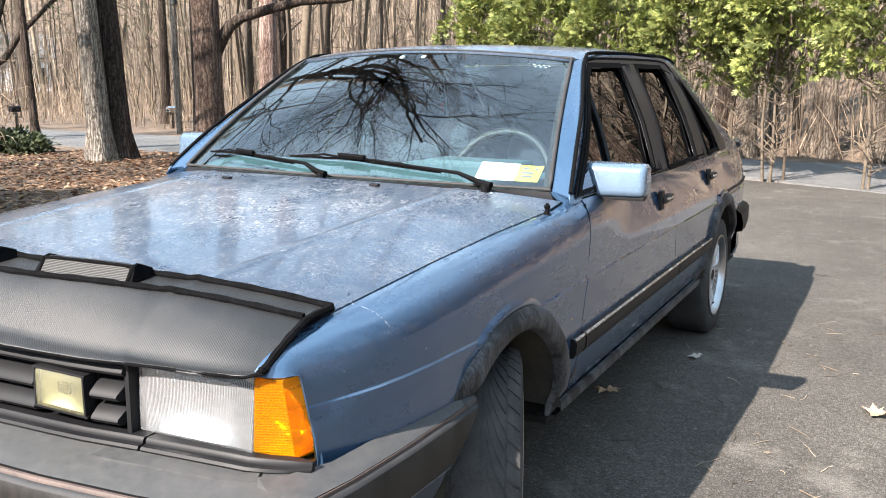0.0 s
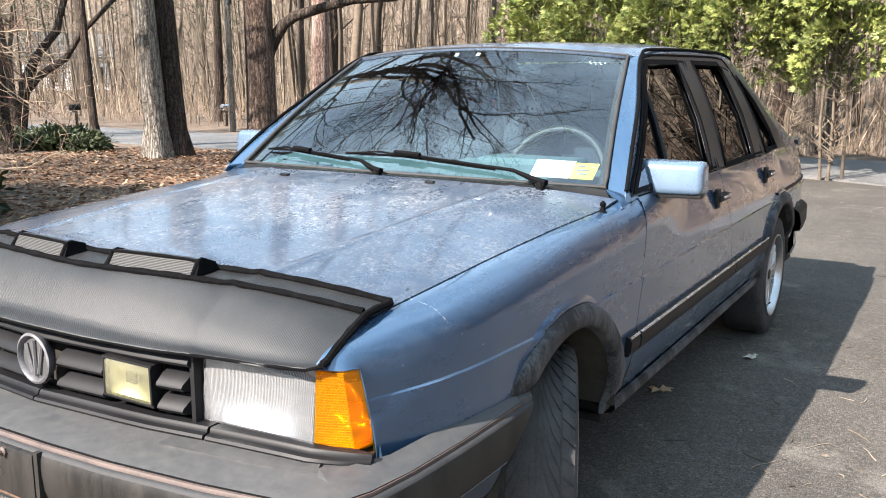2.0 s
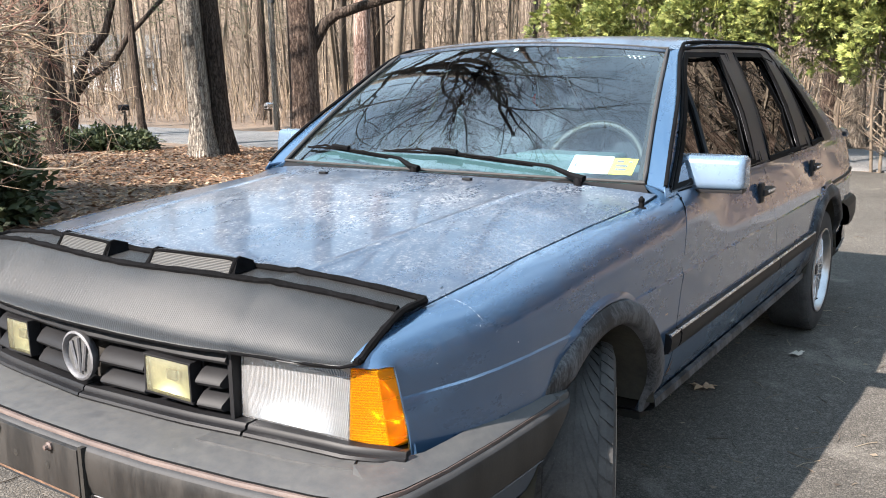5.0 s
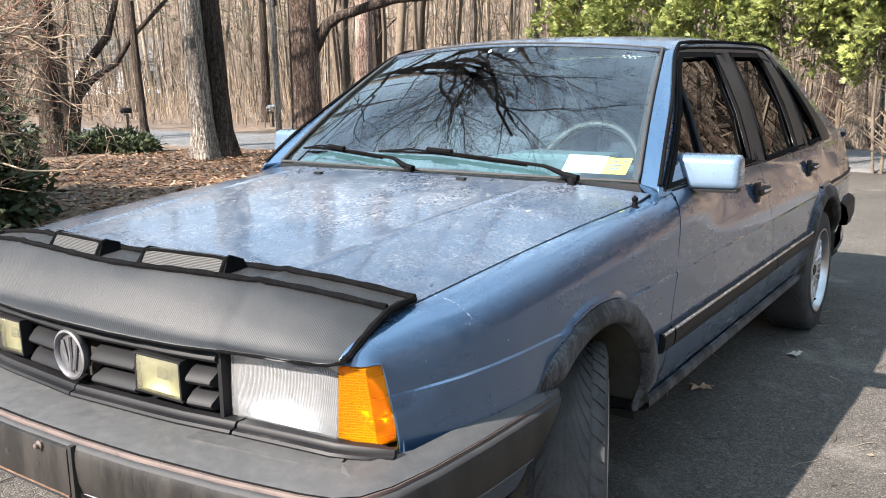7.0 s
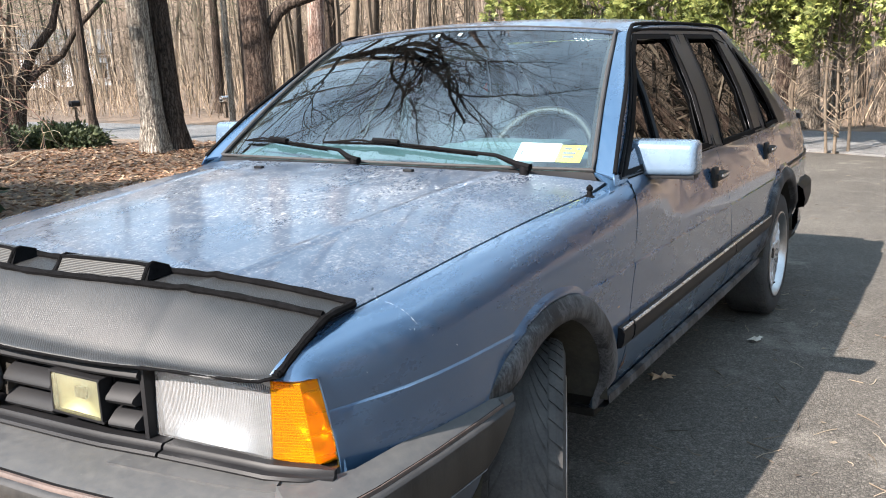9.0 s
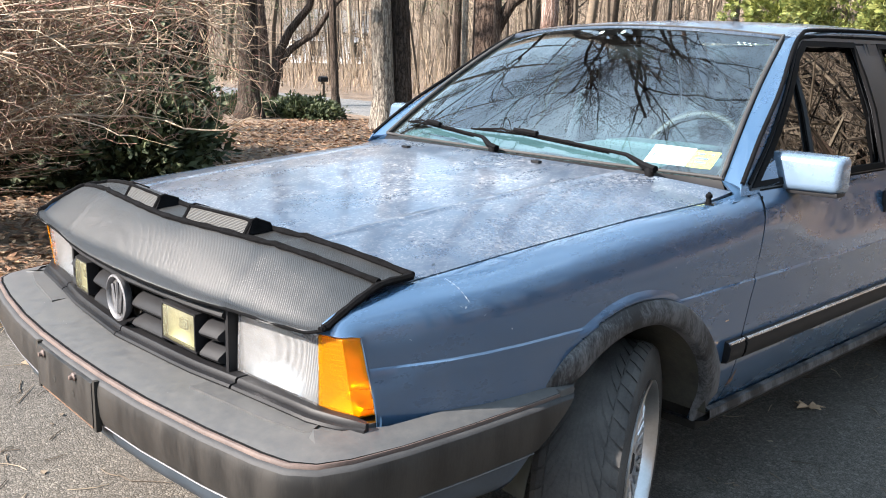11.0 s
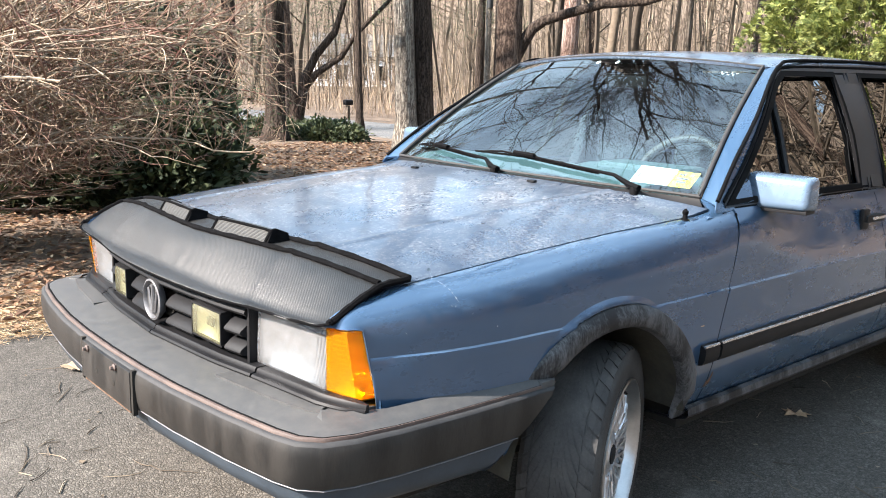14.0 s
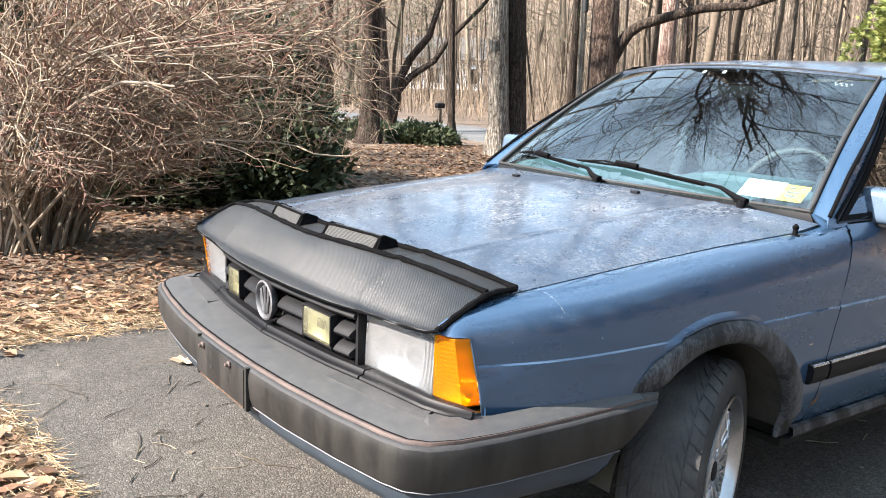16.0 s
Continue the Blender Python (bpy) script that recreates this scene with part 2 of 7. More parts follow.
M_LIP = surface("polished rim lip", (0.36, 0.365, 0.37), (0.52, 0.525, 0.53), 9, (0.20, 0.38), 1.0, fine=120, strength=0.03)
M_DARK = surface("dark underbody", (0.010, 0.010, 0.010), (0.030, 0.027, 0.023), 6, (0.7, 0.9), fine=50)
M_LINER = surface("muddy wheel well", (0.014, 0.013, 0.010), (0.050, 0.045, 0.032), 9, (0.75, 0.95), fine=60, strength=0.5, distance=0.004)
M_DASH = surface("grey-blue dashboard", (0.042, 0.080, 0.090), (0.066, 0.118, 0.132), 10, (0.5, 0.7), fine=150)
M_SEAT = surface("dark blue-grey seat cloth", (0.006, 0.011, 0.019), (0.012, 0.020, 0.030), 12, (0.8, 0.95), fine=260, strength=0.3, distance=0.002)
M_LIGHTGREY = surface("grey vinyl", (0.007, 0.009, 0.010), (0.016, 0.018, 0.020), 12, (0.4, 0.6), fine=200)
M_GLASS = thin_glass("windscreen glass", (0.56, 0.80, 0.84), 0.0, 2.32, 0.012)
M_SEAL = surface("greyed rubber seal", (0.012, 0.012, 0.013), (0.032, 0.032, 0.033), 20, (0.6, 0.8), fine=200, strength=0.1)
# the tint stands in for the dark cabin; reflections are dimmed too
M_SIDEGLASS = thin_glass("side glass darkened to cabin shade", (0.10, 0.11, 0.11), 0.0, 1.5, 0.006, 0.25)
M_REARGLASS = thin_glass("rear window glass", (0.55, 0.66, 0.68), 0.0, 1.5, 0.02)
M_FRAME = surface("dark blue-grey door frame", (0.010, 0.012, 0.016), (0.021, 0.025, 0.032), 8, (0.28, 0.42), fine=200, strength=0.03)
M_WHITE = surface("white sticker", (0.80, 0.79, 0.77), (0.88, 0.88, 0.86), 20, (0.5, 0.6), fine=100, strength=0)
M_YELLOW = surface("yellow sticker", (0.78, 0.66, 0.05), (0.85, 0.74, 0.09), 20, (0.5, 0.6), fine=100, strength=0)
# body blue darkened in the colour to carry the shade under the bumper
M_VALANCE = surface("blue valance paint darkened to bumper shade", (0.016, 0.024, 0.034), (0.036, 0.048, 0.062), 7, (0.40, 0.6), fine=120, strength=0.1, distance=0.001)
M_INK = surface("sticker ink", (0.10, 0.10, 0.13), (0.16, 0.16, 0.2), 20, (0.6, 0.7), strength=0)
M_TARNISH = surface("tarnished chrome", (0.09, 0.09, 0.095), (0.20, 0.20, 0.21), 30, (0.42, 0.62), 0.7, fine=200, strength=0.05)
M_RUST = surface("rust", (0.05, 0.028, 0.018), (0.17, 0.095, 0.055), 40, (0.7, 0.9), fine=200, strength=0.4)


def vinyl_material():
    """Black vinyl with a fine woven emboss."""
    m, n, l, b = material("embossed black vinyl")
    tc, mp = n.new("ShaderNodeTexCoord"), n.new("ShaderNodeMapping")
    l.new(tc.outputs["Object"], mp.inputs[0])
    w1, w2 = n.new("ShaderNodeTexWave"), n.new("ShaderNodeTexWave")
    for w, ax in ((w1, "X"), (w2, "DIAGONAL")):
        w.bands_direction = ax
        w.inputs["Scale"].default_value = 125 if ax == "X" else 100
        l.new(mp.outputs[0], w.inputs[0])
    mul = n.new("ShaderNodeMath")
    mul.operation = "MULTIPLY"
    l.new(w1.outputs[1], mul.inputs[0])
    l.new(w2.outputs[1], mul.inputs[1])
    big = noise_node(n, l, 4, 6, 0.65)
    c = ramp(n, l, big.outputs[0], [(0.35, (0.012, 0.012, 0.012)), (0.75, (0.028, 0.027, 0.026))])
    l.new(c.outputs[0], b.inputs["Base Color"])
    r = ramp(n, l, big.outputs[0], [(0.3, (0.36,) * 3), (0.8, (0.5,) * 3)])
    l.new(r.outputs[0], b.inputs["Roughness"])
    b.inputs["Specular IOR Level"].default_value = 0.36
    bump(n, l, b, mul.outputs[0], 0.42, 0.0012)
    return m


def ribbed_material(name, c1, c2, axis, scale, rough, strength, distance, metal=0.0):
    m, n, l, b = material(name)
    tc, w = n.new("ShaderNodeTexCoord"), n.new("ShaderNodeTexWave")
    w.bands_direction = axis
    w.inputs["Scale"].default_value = scale
    l.new(tc.outputs["Object"], w.inputs[0])
    c = ramp(n, l, w.outputs[1], [(0.2, c1), (0.8, c2)])
    l.new(c.outputs[0], b.inputs["Base Color"])
    b.inputs["Roughness"].default_value, b.inputs["Metallic"].default_value = rough, metal
    bump(n, l, b, w.outputs[1], strength, distance)
    return m


def lens_material(name, tint, rough, bands, ribs, clear=0.5, relief=0.4, depth=0.06):
    """Ribbed clear or coloured lamp plastic: part of the light passes, part scatters in the moulded ribs."""
    m, n, l, b = material(name)
    b.inputs["Base Color"].default_value = (*tint, 1)
    b.inputs["Roughness"].default_value = rough
    b.inputs["Coat Weight"].default_value = 1.0
    b.inputs["Coat Roughness"].default_value = 0.04
    tc, w = n.new("ShaderNodeTexCoord"), n.new("ShaderNodeTexWave")
    w.bands_direction = bands
    w.inputs["Scale"].default_value = ribs
    l.new(tc.outputs["Object"], w.inputs[0])
    big = noise_node(n, l, 20, 3, 0.5)
    add = n.new("ShaderNodeMath")
    l.new(w.outputs[1], add.inputs[0])
    l.new(big.outputs[0], add.inputs[1])
    bump(n, l, b, add.outputs[0], relief, 0.002)
    tr, mx = n.new("ShaderNodeBsdfTransparent"), n.new("ShaderNodeMixShader")
    tr.inputs[0].default_value = (*tint, 1)
    mr = n.new("ShaderNodeMapRange")
    mr.inputs[3].default_value, mr.inputs[4].default_value = min(1, clear * (1 + depth / 2)), clear * (1 - depth / 2)
    l.new(w.outputs[1], mr.inputs[0])
    l.new(mr.outputs[0], mx.inputs[0])
    l.new(b.outputs[0], mx.inputs[1])
    l.new(tr.outputs[0], mx.inputs[2])
    l.new(mx.outputs[0], n["Material Output"].inputs[0])
    return m


M_VINYL = vinyl_material()
M_PIPING = surface("black fleece piping", (0.002, 0.002, 0.002), (0.007, 0.007, 0.008), 60, (0.9, 1.0), fine=400, strength=0.8, distance=0.003)
M_VENT = ribbed_material("ribbed grey vent mesh", (0.012, 0.012, 0.012), (0.075, 0.074, 0.07), "Z", 110, 0.55, 0.6, 0.002)
M_HEADGLASS = lens_material("fluted headlamp glass", (0.78, 0.79, 0.80), 0.12, "X", 95, 0.78, 0.9, 0.35)
M_AMBER = lens_material("amber lens", (1.0, 0.40, 0.005), 0.18, "Z", 62, 0.74, 0.3)
M_AMBERSIDE = lens_material("plain amber lens side", (1.0, 0.36, 0.004), 0.12, "Z", 8, 0.70, 0.1)
M_FOG = lens_material("yellow fog lens", (0.86, 0.83, 0.56), 0.1, "X", 110, 0.84, 0.6)
M_REFLECT = surface("silver reflector", (0.80, 0.81, 0.82), (0.92, 0.92, 0.92), 20, (0.10, 0.2), 1.0, strength=0)
M_LAMPBOWL = surface("dulled lamp reflector", (0.28, 0.29, 0.30), (0.44, 0.44, 0.44), 25, (0.2, 0.42), 0.95, strength=0)


def bark(name, c1, c2, c3, scale=5.0, plates=0.9):
    m, n, l, b = material(name)
    v = n.new("ShaderNodeTexVoronoi")
    tc, mp = n.new("ShaderNodeTexCoord"), n.new("ShaderNodeMapping")
    mp.inputs["Scale"].default_value = (scale * 3.2, scale * 3.2, scale * 0.24)
    wob = noise_node(n, l, 5, 6, 0.7)
    add = n.new("ShaderNodeVectorMath")
    add.operation = "MULTIPLY_ADD"
    add.inputs[1].default_value = (2.2, 2.2, 2.2)
    l.new(tc.outputs["Object"], mp.inputs[0])
    l.new(wob.outputs[1], add.inputs[0])
    l.new(mp.outputs[0], add.inputs[2])
    l.new(add.outputs[0], v.inputs["Vector"])
    v.inputs["Scale"].default_value = 1.0
    v.feature = "DISTANCE_TO_EDGE"
    fine = noise_node(n, l, scale * 9, 8, 0.75, (1, 1, 0.35))
    blotch = noise_node(n, l, 1.6, 5, 0.65, (1, 1, 0.5))
    cr = ramp(n, l, v.outputs[0], [(0.0, c1), (0.07, c2), (0.32, c3)])
    fr = ramp(n, l, fine.outputs[0], [(0.34, (0.35,) * 3), (0.52, (0.95,) * 3), (0.68, (1.4,) * 3)])
    br = ramp(n, l, blotch.outputs[0], [(0.32, (0.6,) * 3), (0.68, (1.25,) * 3)])
    l.new(mixc(n, l, 1.0, mixc(n, l, 1.0, cr.outputs[0], fr.outputs[0], "MULTIPLY"), br.outputs[0], "MULTIPLY"), b.inputs["Base Color"])
    b.inputs["Roughness"].default_value = 0.92
    b.inputs["Specular IOR Level"].default_value = 0.15
    h = n.new("ShaderNodeMath")
    h.operation = "MULTIPLY_ADD"
    h.inputs[1].default_value = 0.35
    l.new(fine.outputs[0], h.inputs[0])
    l.new(v.outputs[0], h.inputs[2])
    bump(n, l, b, h.outputs[0], plates, 0.05)
    return m


M_BARK_PALE = bark("pale shaggy bark", (0.06, 0.05, 0.042), (0.22, 0.19, 0.16), (0.42, 0.38, 0.32), 8)
M_BARK_DARK = bark("dark furrowed bark", (0.016, 0.012, 0.010), (0.052, 0.039, 0.031), (0.098, 0.076, 0.062), 6)
# colour darkened so the crown mirrors as a silhouette against bright sky
M_CROWN = bark("winter branches darkened to silhouettes", (0.012, 0.010, 0.009), (0.030, 0.026, 0.023), (0.05, 0.043, 0.038), 6)
M_BARK_BROWN = bark("brown bark with reddish scars", (0.035, 0.023, 0.018), (0.105, 0.074, 0.058), (0.19, 0.14, 0.11), 5)
M_BARK_PINE = bark("plated reddish pine bark", (0.07, 0.04, 0.032), (0.28, 0.19, 0.155), (0.42, 0.33, 0.29), 7)
M_BARK_GREY = bark("grey bark", (0.045, 0.036, 0.029), (0.135, 0.108, 0.085), (0.24, 0.20, 0.16), 6)


def island_material(name, stops, rough=0.85, backlit=0.0, scale=14, patch=(0.7, 1.15)):
    """Colour varies from one leaf, twig or trunk to the next."""
    m, n, l, b = material(name)
    g = n.new("ShaderNodeNewGeometry")
    c = ramp(n, l, g.outputs["Random Per Island"], stops)
    t = noise_node(n, l, scale, 4, 0.6)
    f = ramp(n, l, t.outputs[0], [(0.32, (patch[0],) * 3), (0.68, (patch[1],) * 3)])
    col = mixc(n, l, 1.0, c.outputs[0], f.outputs[0], "MULTIPLY")
    l.new(col, b.inputs["Base Color"])
    b.inputs["Roughness"].default_value = rough
    if backlit:
        ts, ad = n.new("ShaderNodeBsdfTranslucent"), n.new("ShaderNodeMixShader")
        ad.inputs[0].default_value = backlit
        l.new(col, ts.inputs[0])
        l.new(b.outputs[0], ad.inputs[1])
        l.new(ts.outputs[0], ad.inputs[2])
        l.new(ad.outputs[0], n["Material Output"].inputs[0])
    return m


M_WOODS = island_material("woodland trunks", [(0.0, (0.034, 0.026, 0.019)), (0.35, (0.080, 0.061, 0.044)), (0.75, (0.155, 0.122, 0.088)), (1.0, (0.31, 0.255, 0.19))], 0.95)
M_BRUSH = island_material("tan brush", [(0.0, (0.10, 0.070, 0.048)), (0.6, (0.22, 0.162, 0.112)), (1.0, (0.40, 0.315, 0.225))], 0.95)
M_TWIG = island_material("bare shrub twigs", [(0.0, (0.135, 0.060, 0.046)), (0.22, (0.17, 0.090, 0.062)), (0.45, (0.145, 0.098, 0.062)), (0.8, (0.27, 0.195, 0.128)), (1.0, (0.52, 0.42, 0.30))], 0.8)
M_STEM = island_material("shrub stems", [(0.0, (0.07, 0.055, 0.042)), (0.5, (0.19, 0.155, 0.115)), (1.0, (0.40, 0.33, 0.25))], 0.85)
M_LEAF = island_material("dead leaves", [(0.0, (0.075, 0.038, 0.021)), (0.4, (0.175, 0.092, 0.051)), (0.8, (0.285, 0.170, 0.096)), (1.0, (0.50, 0.36, 0.23))], 0.75, 0.15)
M_STRAW = island_material("dry straw and needles", [(0.0, (0.26, 0.15, 0.07)), (0.5, (0.45, 0.31, 0.17)), (1.0, (0.66, 0.52, 0.34))], 0.8, 0.1)
M_HEDGE = island_material("arborvitae sprays", [(0.0, (0.078, 0.110, 0.026)), (0.5, (0.172, 0.202, 0.050)), (1.0, (0.325, 0.330, 0.105))], 0.6, 0.12, 2.6, (0.5, 1.4))
M_EVERGREEN = island_material("dark evergreen leaves", [(0.0, (0.014, 0.024, 0.010)), (0.5, (0.036, 0.054, 0.021)), (1.0, (0.088, 0.104, 0.046))], 0.7, 0.2)


def asphalt(name, c1, c2, light, crack=0.5):
    """Worn aggregate: separate stones in dark binder, dusty patches, pits and wandering cracks."""
    m, n, l, b = material(name)
    big = noise_node(n, l, 0.55, 5, 0.6)
    mid = noise_node(n, l, 6, 10, 0.8)
    fine = noise_node(n, l, 62, 8, 0.85)
    tc = n.new("ShaderNodeTexCoord")
    stone, rim = n.new("ShaderNodeTexVoronoi"), n.new("ShaderNodeTexVoronoi")
    rim.feature = "DISTANCE_TO_EDGE"
    for v in (stone, rim):
        v.inputs["Scale"].default_value = 95
        l.new(tc.outputs["Object"], v.inputs["Vector"])
    f = n.new("ShaderNodeMath")
    f.operation = "MULTIPLY_ADD"
    f.inputs[1].default_value = 0.6
    l.new(mid.outputs[0], f.inputs[0])
    l.new(big.outputs[0], f.inputs[2])
    base = ramp(n, l, f.outputs[0], [(0.50, c1), (1.10, c2)]).outputs[0]
    speck = ramp(n, l, fine.outputs[0], [(0.30, (0.30,) * 3), (0.46, (0.95,) * 3), (0.70, (1.6,) * 3)]).outputs[0]
    base = mixc(n, l, 1.0, base, speck, "MULTIPLY")
    tone = ramp(n, l, stone.outputs["Color"], [(0.25, (0.78,) * 3), (0.55, (0.98,) * 3), (0.85, (1.20,) * 3)]).outputs[0]
    base = mixc(n, l, 1.0, base, tone, "MULTIPLY")
    binder = ramp(n, l, rim.outputs[0], [(0.0, (0.42,) * 3), (0.16, (1, 1, 1))]).outputs[0]
    base = mixc(n, l, 1.0, base, binder, "MULTIPLY")
    fleck = ramp(n, l, stone.outputs["Color"], [(0.92, (0, 0, 0)), (0.98, (0.28,) * 3)]).outputs[0]
    base = mixc(n, l, fleck, base, light)
    clod = noise_node(n, l, 24, 6, 0.7)
    dusty = noise_node(n, l, 1.5, 7, 0.7)
    dm = ramp(n, l, dusty.outputs[0], [(0.55, (0, 0, 0)), (0.72, (0.55,) * 3)]).outputs[0]
    base = mixc(n, l, mixc(n, l, 1.0, dm, speck, "MULTIPLY"), base, light)
    cell = n.new("ShaderNodeTexVoronoi")
    cell.feature = "DISTANCE_TO_EDGE"
    cell.inputs["Scale"].default_value = 3.4
    wob = noise_node(n, l, 3.0, 9, 0.8)
    sc = n.new("ShaderNodeVectorMath")
    l.new(tc.outputs["Object"], sc.inputs[0])
    l.new(wob.outputs[1], sc.inputs[1])
    l.new(sc.outputs[0], cell.inputs["Vector"])
    line = ramp(n, l, cell.outputs[0], [(0.0, (1, 1, 1)), (0.012, (0, 0, 0))]).outputs[0]
    where = ramp(n, l, mid.outputs[0], [(0.46, (0, 0, 0)), (0.56, (crack,) * 3)]).outputs[0]
    cm = mixc(n, l, 1.0, line, where, "MULTIPLY")
    base = mixc(n, l, cm, base, (0.014, 0.013, 0.012))
    l.new(base, b.inputs["Base Color"])
    b.inputs["Roughness"].default_value = 0.88
    b.inputs["Specular IOR Level"].default_value = 0.3
    domed = ramp(n, l, rim.outputs[0], [(0.0, (0, 0, 0)), (0.25, (0.8,) * 3), (0.5, (1, 1, 1))]).outputs[0]
    b1 = bump(n, l, b, domed, 0.55, 0.004)
    pit = noise_node(n, l, 45, 6, 0.75)
    b2 = bump(n, l, b, pit.outputs[0], 0.45, 0.012, b1)
    b3 = bump(n, l, b, clod.outputs[0], 0.22, 0.015, b2)
    return m


M_DRIVE = asphalt("old driveway asphalt", (0.054, 0.049, 0.044), (0.132, 0.120, 0.104), (0.225, 0.206, 0.180))
M_ROAD = asphalt("pale sunlit road asphalt", (0.13, 0.13, 0.13), (0.19, 0.19, 0.188), (0.28, 0.275, 0.27), 0.2)
M_LITTER = surface("leaf-strewn soil", (0.060, 0.042, 0.030), (0.215, 0.155, 0.108), 3.0, (0.85, 1.0), fine=26, strength=0.9, distance=0.03)
for dull, level in ((M_RUBBER, 0.06), (M_BLACK, 0.22), (M_PIPING, 0.05), (M_DARK, 0.2), (M_TYRE, 0.2), (M_VINYL, 0.5), (M_ARCH, 0.35)):
    dull.node_tree.nodes["Principled BSDF"].inputs["Specular IOR Level"].default_value = level

# ---------------------------------------------------------------- ground
def ground_z(x, y):
    """Level by the car, a slight roll in the bed, and wooded banks that climb beyond the road."""
    d = math.hypot(x, y)
    z = -0.012
    if x < -2.6:
        z += 0.05 * min(1, (-2.6 - x) / 1.5) * max(0, min(1, (8.8 - y) / 1.2)) * (0.6 + 0.4 * noise.noise(Vector((x * 0.5, y * 0.5, 0))))
    far = max(0.0, y - 14.2)
    right = max(0.0, min(1.0, (x + 4) / 9))
    left = max(0.0, min(1.0, (-x - 8) / 14))
    z += far * lerp(0.060, 0.012, left) + 0.20 * right * far + max(0, far - 24) * 0.09 * (1 - left) + max(0, far - 60) * 0.12
    # bank past x = 11: out of view, raised to be mirrored in the car
    side = max(0.0, x - 11)
    z = max(z, -0.012 + (0.24 + 0.22 * max(0.0, min(1.0, (20 - y) / 6))) * min(side, 14))
    back = max(0.0, (d - 70) if x < 0 else (d - 26))
    if y < 14:
        z = max(z, -0.012 + 0.07 * back)
    # the wooded hillside that closes the view
    start = lerp(46, 84, max(0.0, min(1.0, (-x - 15) / 22)))
    if y > -25 and x < 40:
        z += min(26.0, max(0.0, d - start) * 0.36)
    return min(z, 60.0)


def build_ground():
    xs = sorted({*[-2.6 + k * 0.4 for k in range(-40, 1)], *[k * 1.5 for k in range(-1, 20)], *[s * 30 * 1.25 ** k for k in range(0, 21) for s in (-1, 1)], *[-20 - 2 * k for k in range(5)]})
    ys = sorted({*[-4 + k * 0.5 for k in range(0, 44)], *[18 + 2 * k for k in range(10)], *[-30 + 2 * k for k in range(13)], *[s * 40 * 1.25 ** k for k in range(0, 20) for s in (-1, 1)]})
    vs = [(x, y, ground_z(x, y)) for x in xs for y in ys]
    ob = mesh_part("ground", vs, grid_faces(len(xs), len(ys), True), M_LITTER, smooth=180)
    tagged(ob, "woodland floor of brown leaf litter and soil", "ground", kind="structure")


def ragged(pts, step=0.12, amp=0.05, seed=1):
    out = []
    for (ax, ay), (bx, by) in zip(pts, pts[1:] + pts[:1]):
        a, b = Vector((ax, ay, 0)), Vector((bx, by, 0))
        n = max(1, min(60, int((b - a).length / step)))
        nrm = Vector((-(b - a).y, (b - a).x, 0)).normalized()
        for k in range(n):
            p = a.lerp(b, k / n)
            w = noise.noise(Vector((p.x * 2.3, p.y * 2.3, seed))) + 0.5 * noise.noise(Vector((p.x * 9, p.y * 9, seed)))
            out.append(p + nrm * amp * w)
    return out


def sheet(name, outline, z, mat, label, category):
    bm = bmesh.new()
    top = [bm.verts.new((p.x, p.y, z)) for p in outline]
    f = bm.faces.new(top)
    r = bmesh.ops.extrude_face_region(bm, geom=[f])
    for v in r["geom"]:
        if isinstance(v, bmesh.types.BMVert):
            v.co.z -= 0.06
    bmesh.ops.triangulate(bm, faces=[q for q in bm.faces if len(q.verts) > 4])
    return tagged(part(name, bm, mat, smooth=0), label, category, kind="structure")


build_ground()
DRIVE_EDGE = [(11, -11), (11, 9.35), (1.4, 9.62), (-0.3, 10.3), (-2.8, 10.6), (-3.4, 8.5), (-3.1, 5), (-2.75, 2), (-2.5, 0.2), (-2.3, -0.55), (-2.42, -0.95), (-2.15, -1.3), (-2.6, -1.9), (-3.4, -2.6), (-6, -3.4), (-6, -11)]
sheet("driveway", ragged(DRIVE_EDGE, 0.1, 0.06), 0.0, M_DRIVE, "old grey asphalt driveway with fine cracks and flecks", "driveway")
sheet("road", ragged([(60, 9.2), (60, 13.5), (20, 13.6), (1, 13.6), (-6, 13.4), (-12, 12.6), (-20, 12.6), (-60, 15), (-60, 11), (-20, 9.6), (-10, 9.3), (-4, 10.7), (0, 10.35), (1.4, 9.66), (20, 9.3)], 0.8, 0.1, 4), 0.014, M_ROAD, "pale grey asphalt road beside the woods", "road")

VERGE_EDGE = [(-1.75, -1.62), (-1.37, -1.42), (-0.96, -1.38), (-0.69, -1.345), (-0.40, -1.33), (0.05, -1.45), (0.45, -1.80), (0.70, -2.5), (0.80, -4.0), (0.60, -6.5), (-2.2, -6.5), (-2.3, -3.2), (-2.1, -2.1)]
sheet("verge", ragged(VERGE_EDGE, 0.1, 0.05, 7), 0.010, M_LITTER, "strip of bare soil under dry straw beside the driveway", "verge")

# ---------------------------------------------------------------- the parked saloon
# x to the car's left, y to its rear, front axle near y = -0.04
car = thing("car", (0, 0, 0), "blue 1980s four-door saloon with weathered hood and black bonnet cover", "car")
FAX, RAX, WHEEL_R, WHEEL_Z = -0.05, 2.56, 0.298, 0.298
ARCH_R = 0.360
# the arch openings sit a little ahead of and above the hubs: centre y, z
ARCHES = ((FAX - 0.045, WHEEL_Z + 0.020), (RAX - 0.02, WHEEL_Z + 0.015))


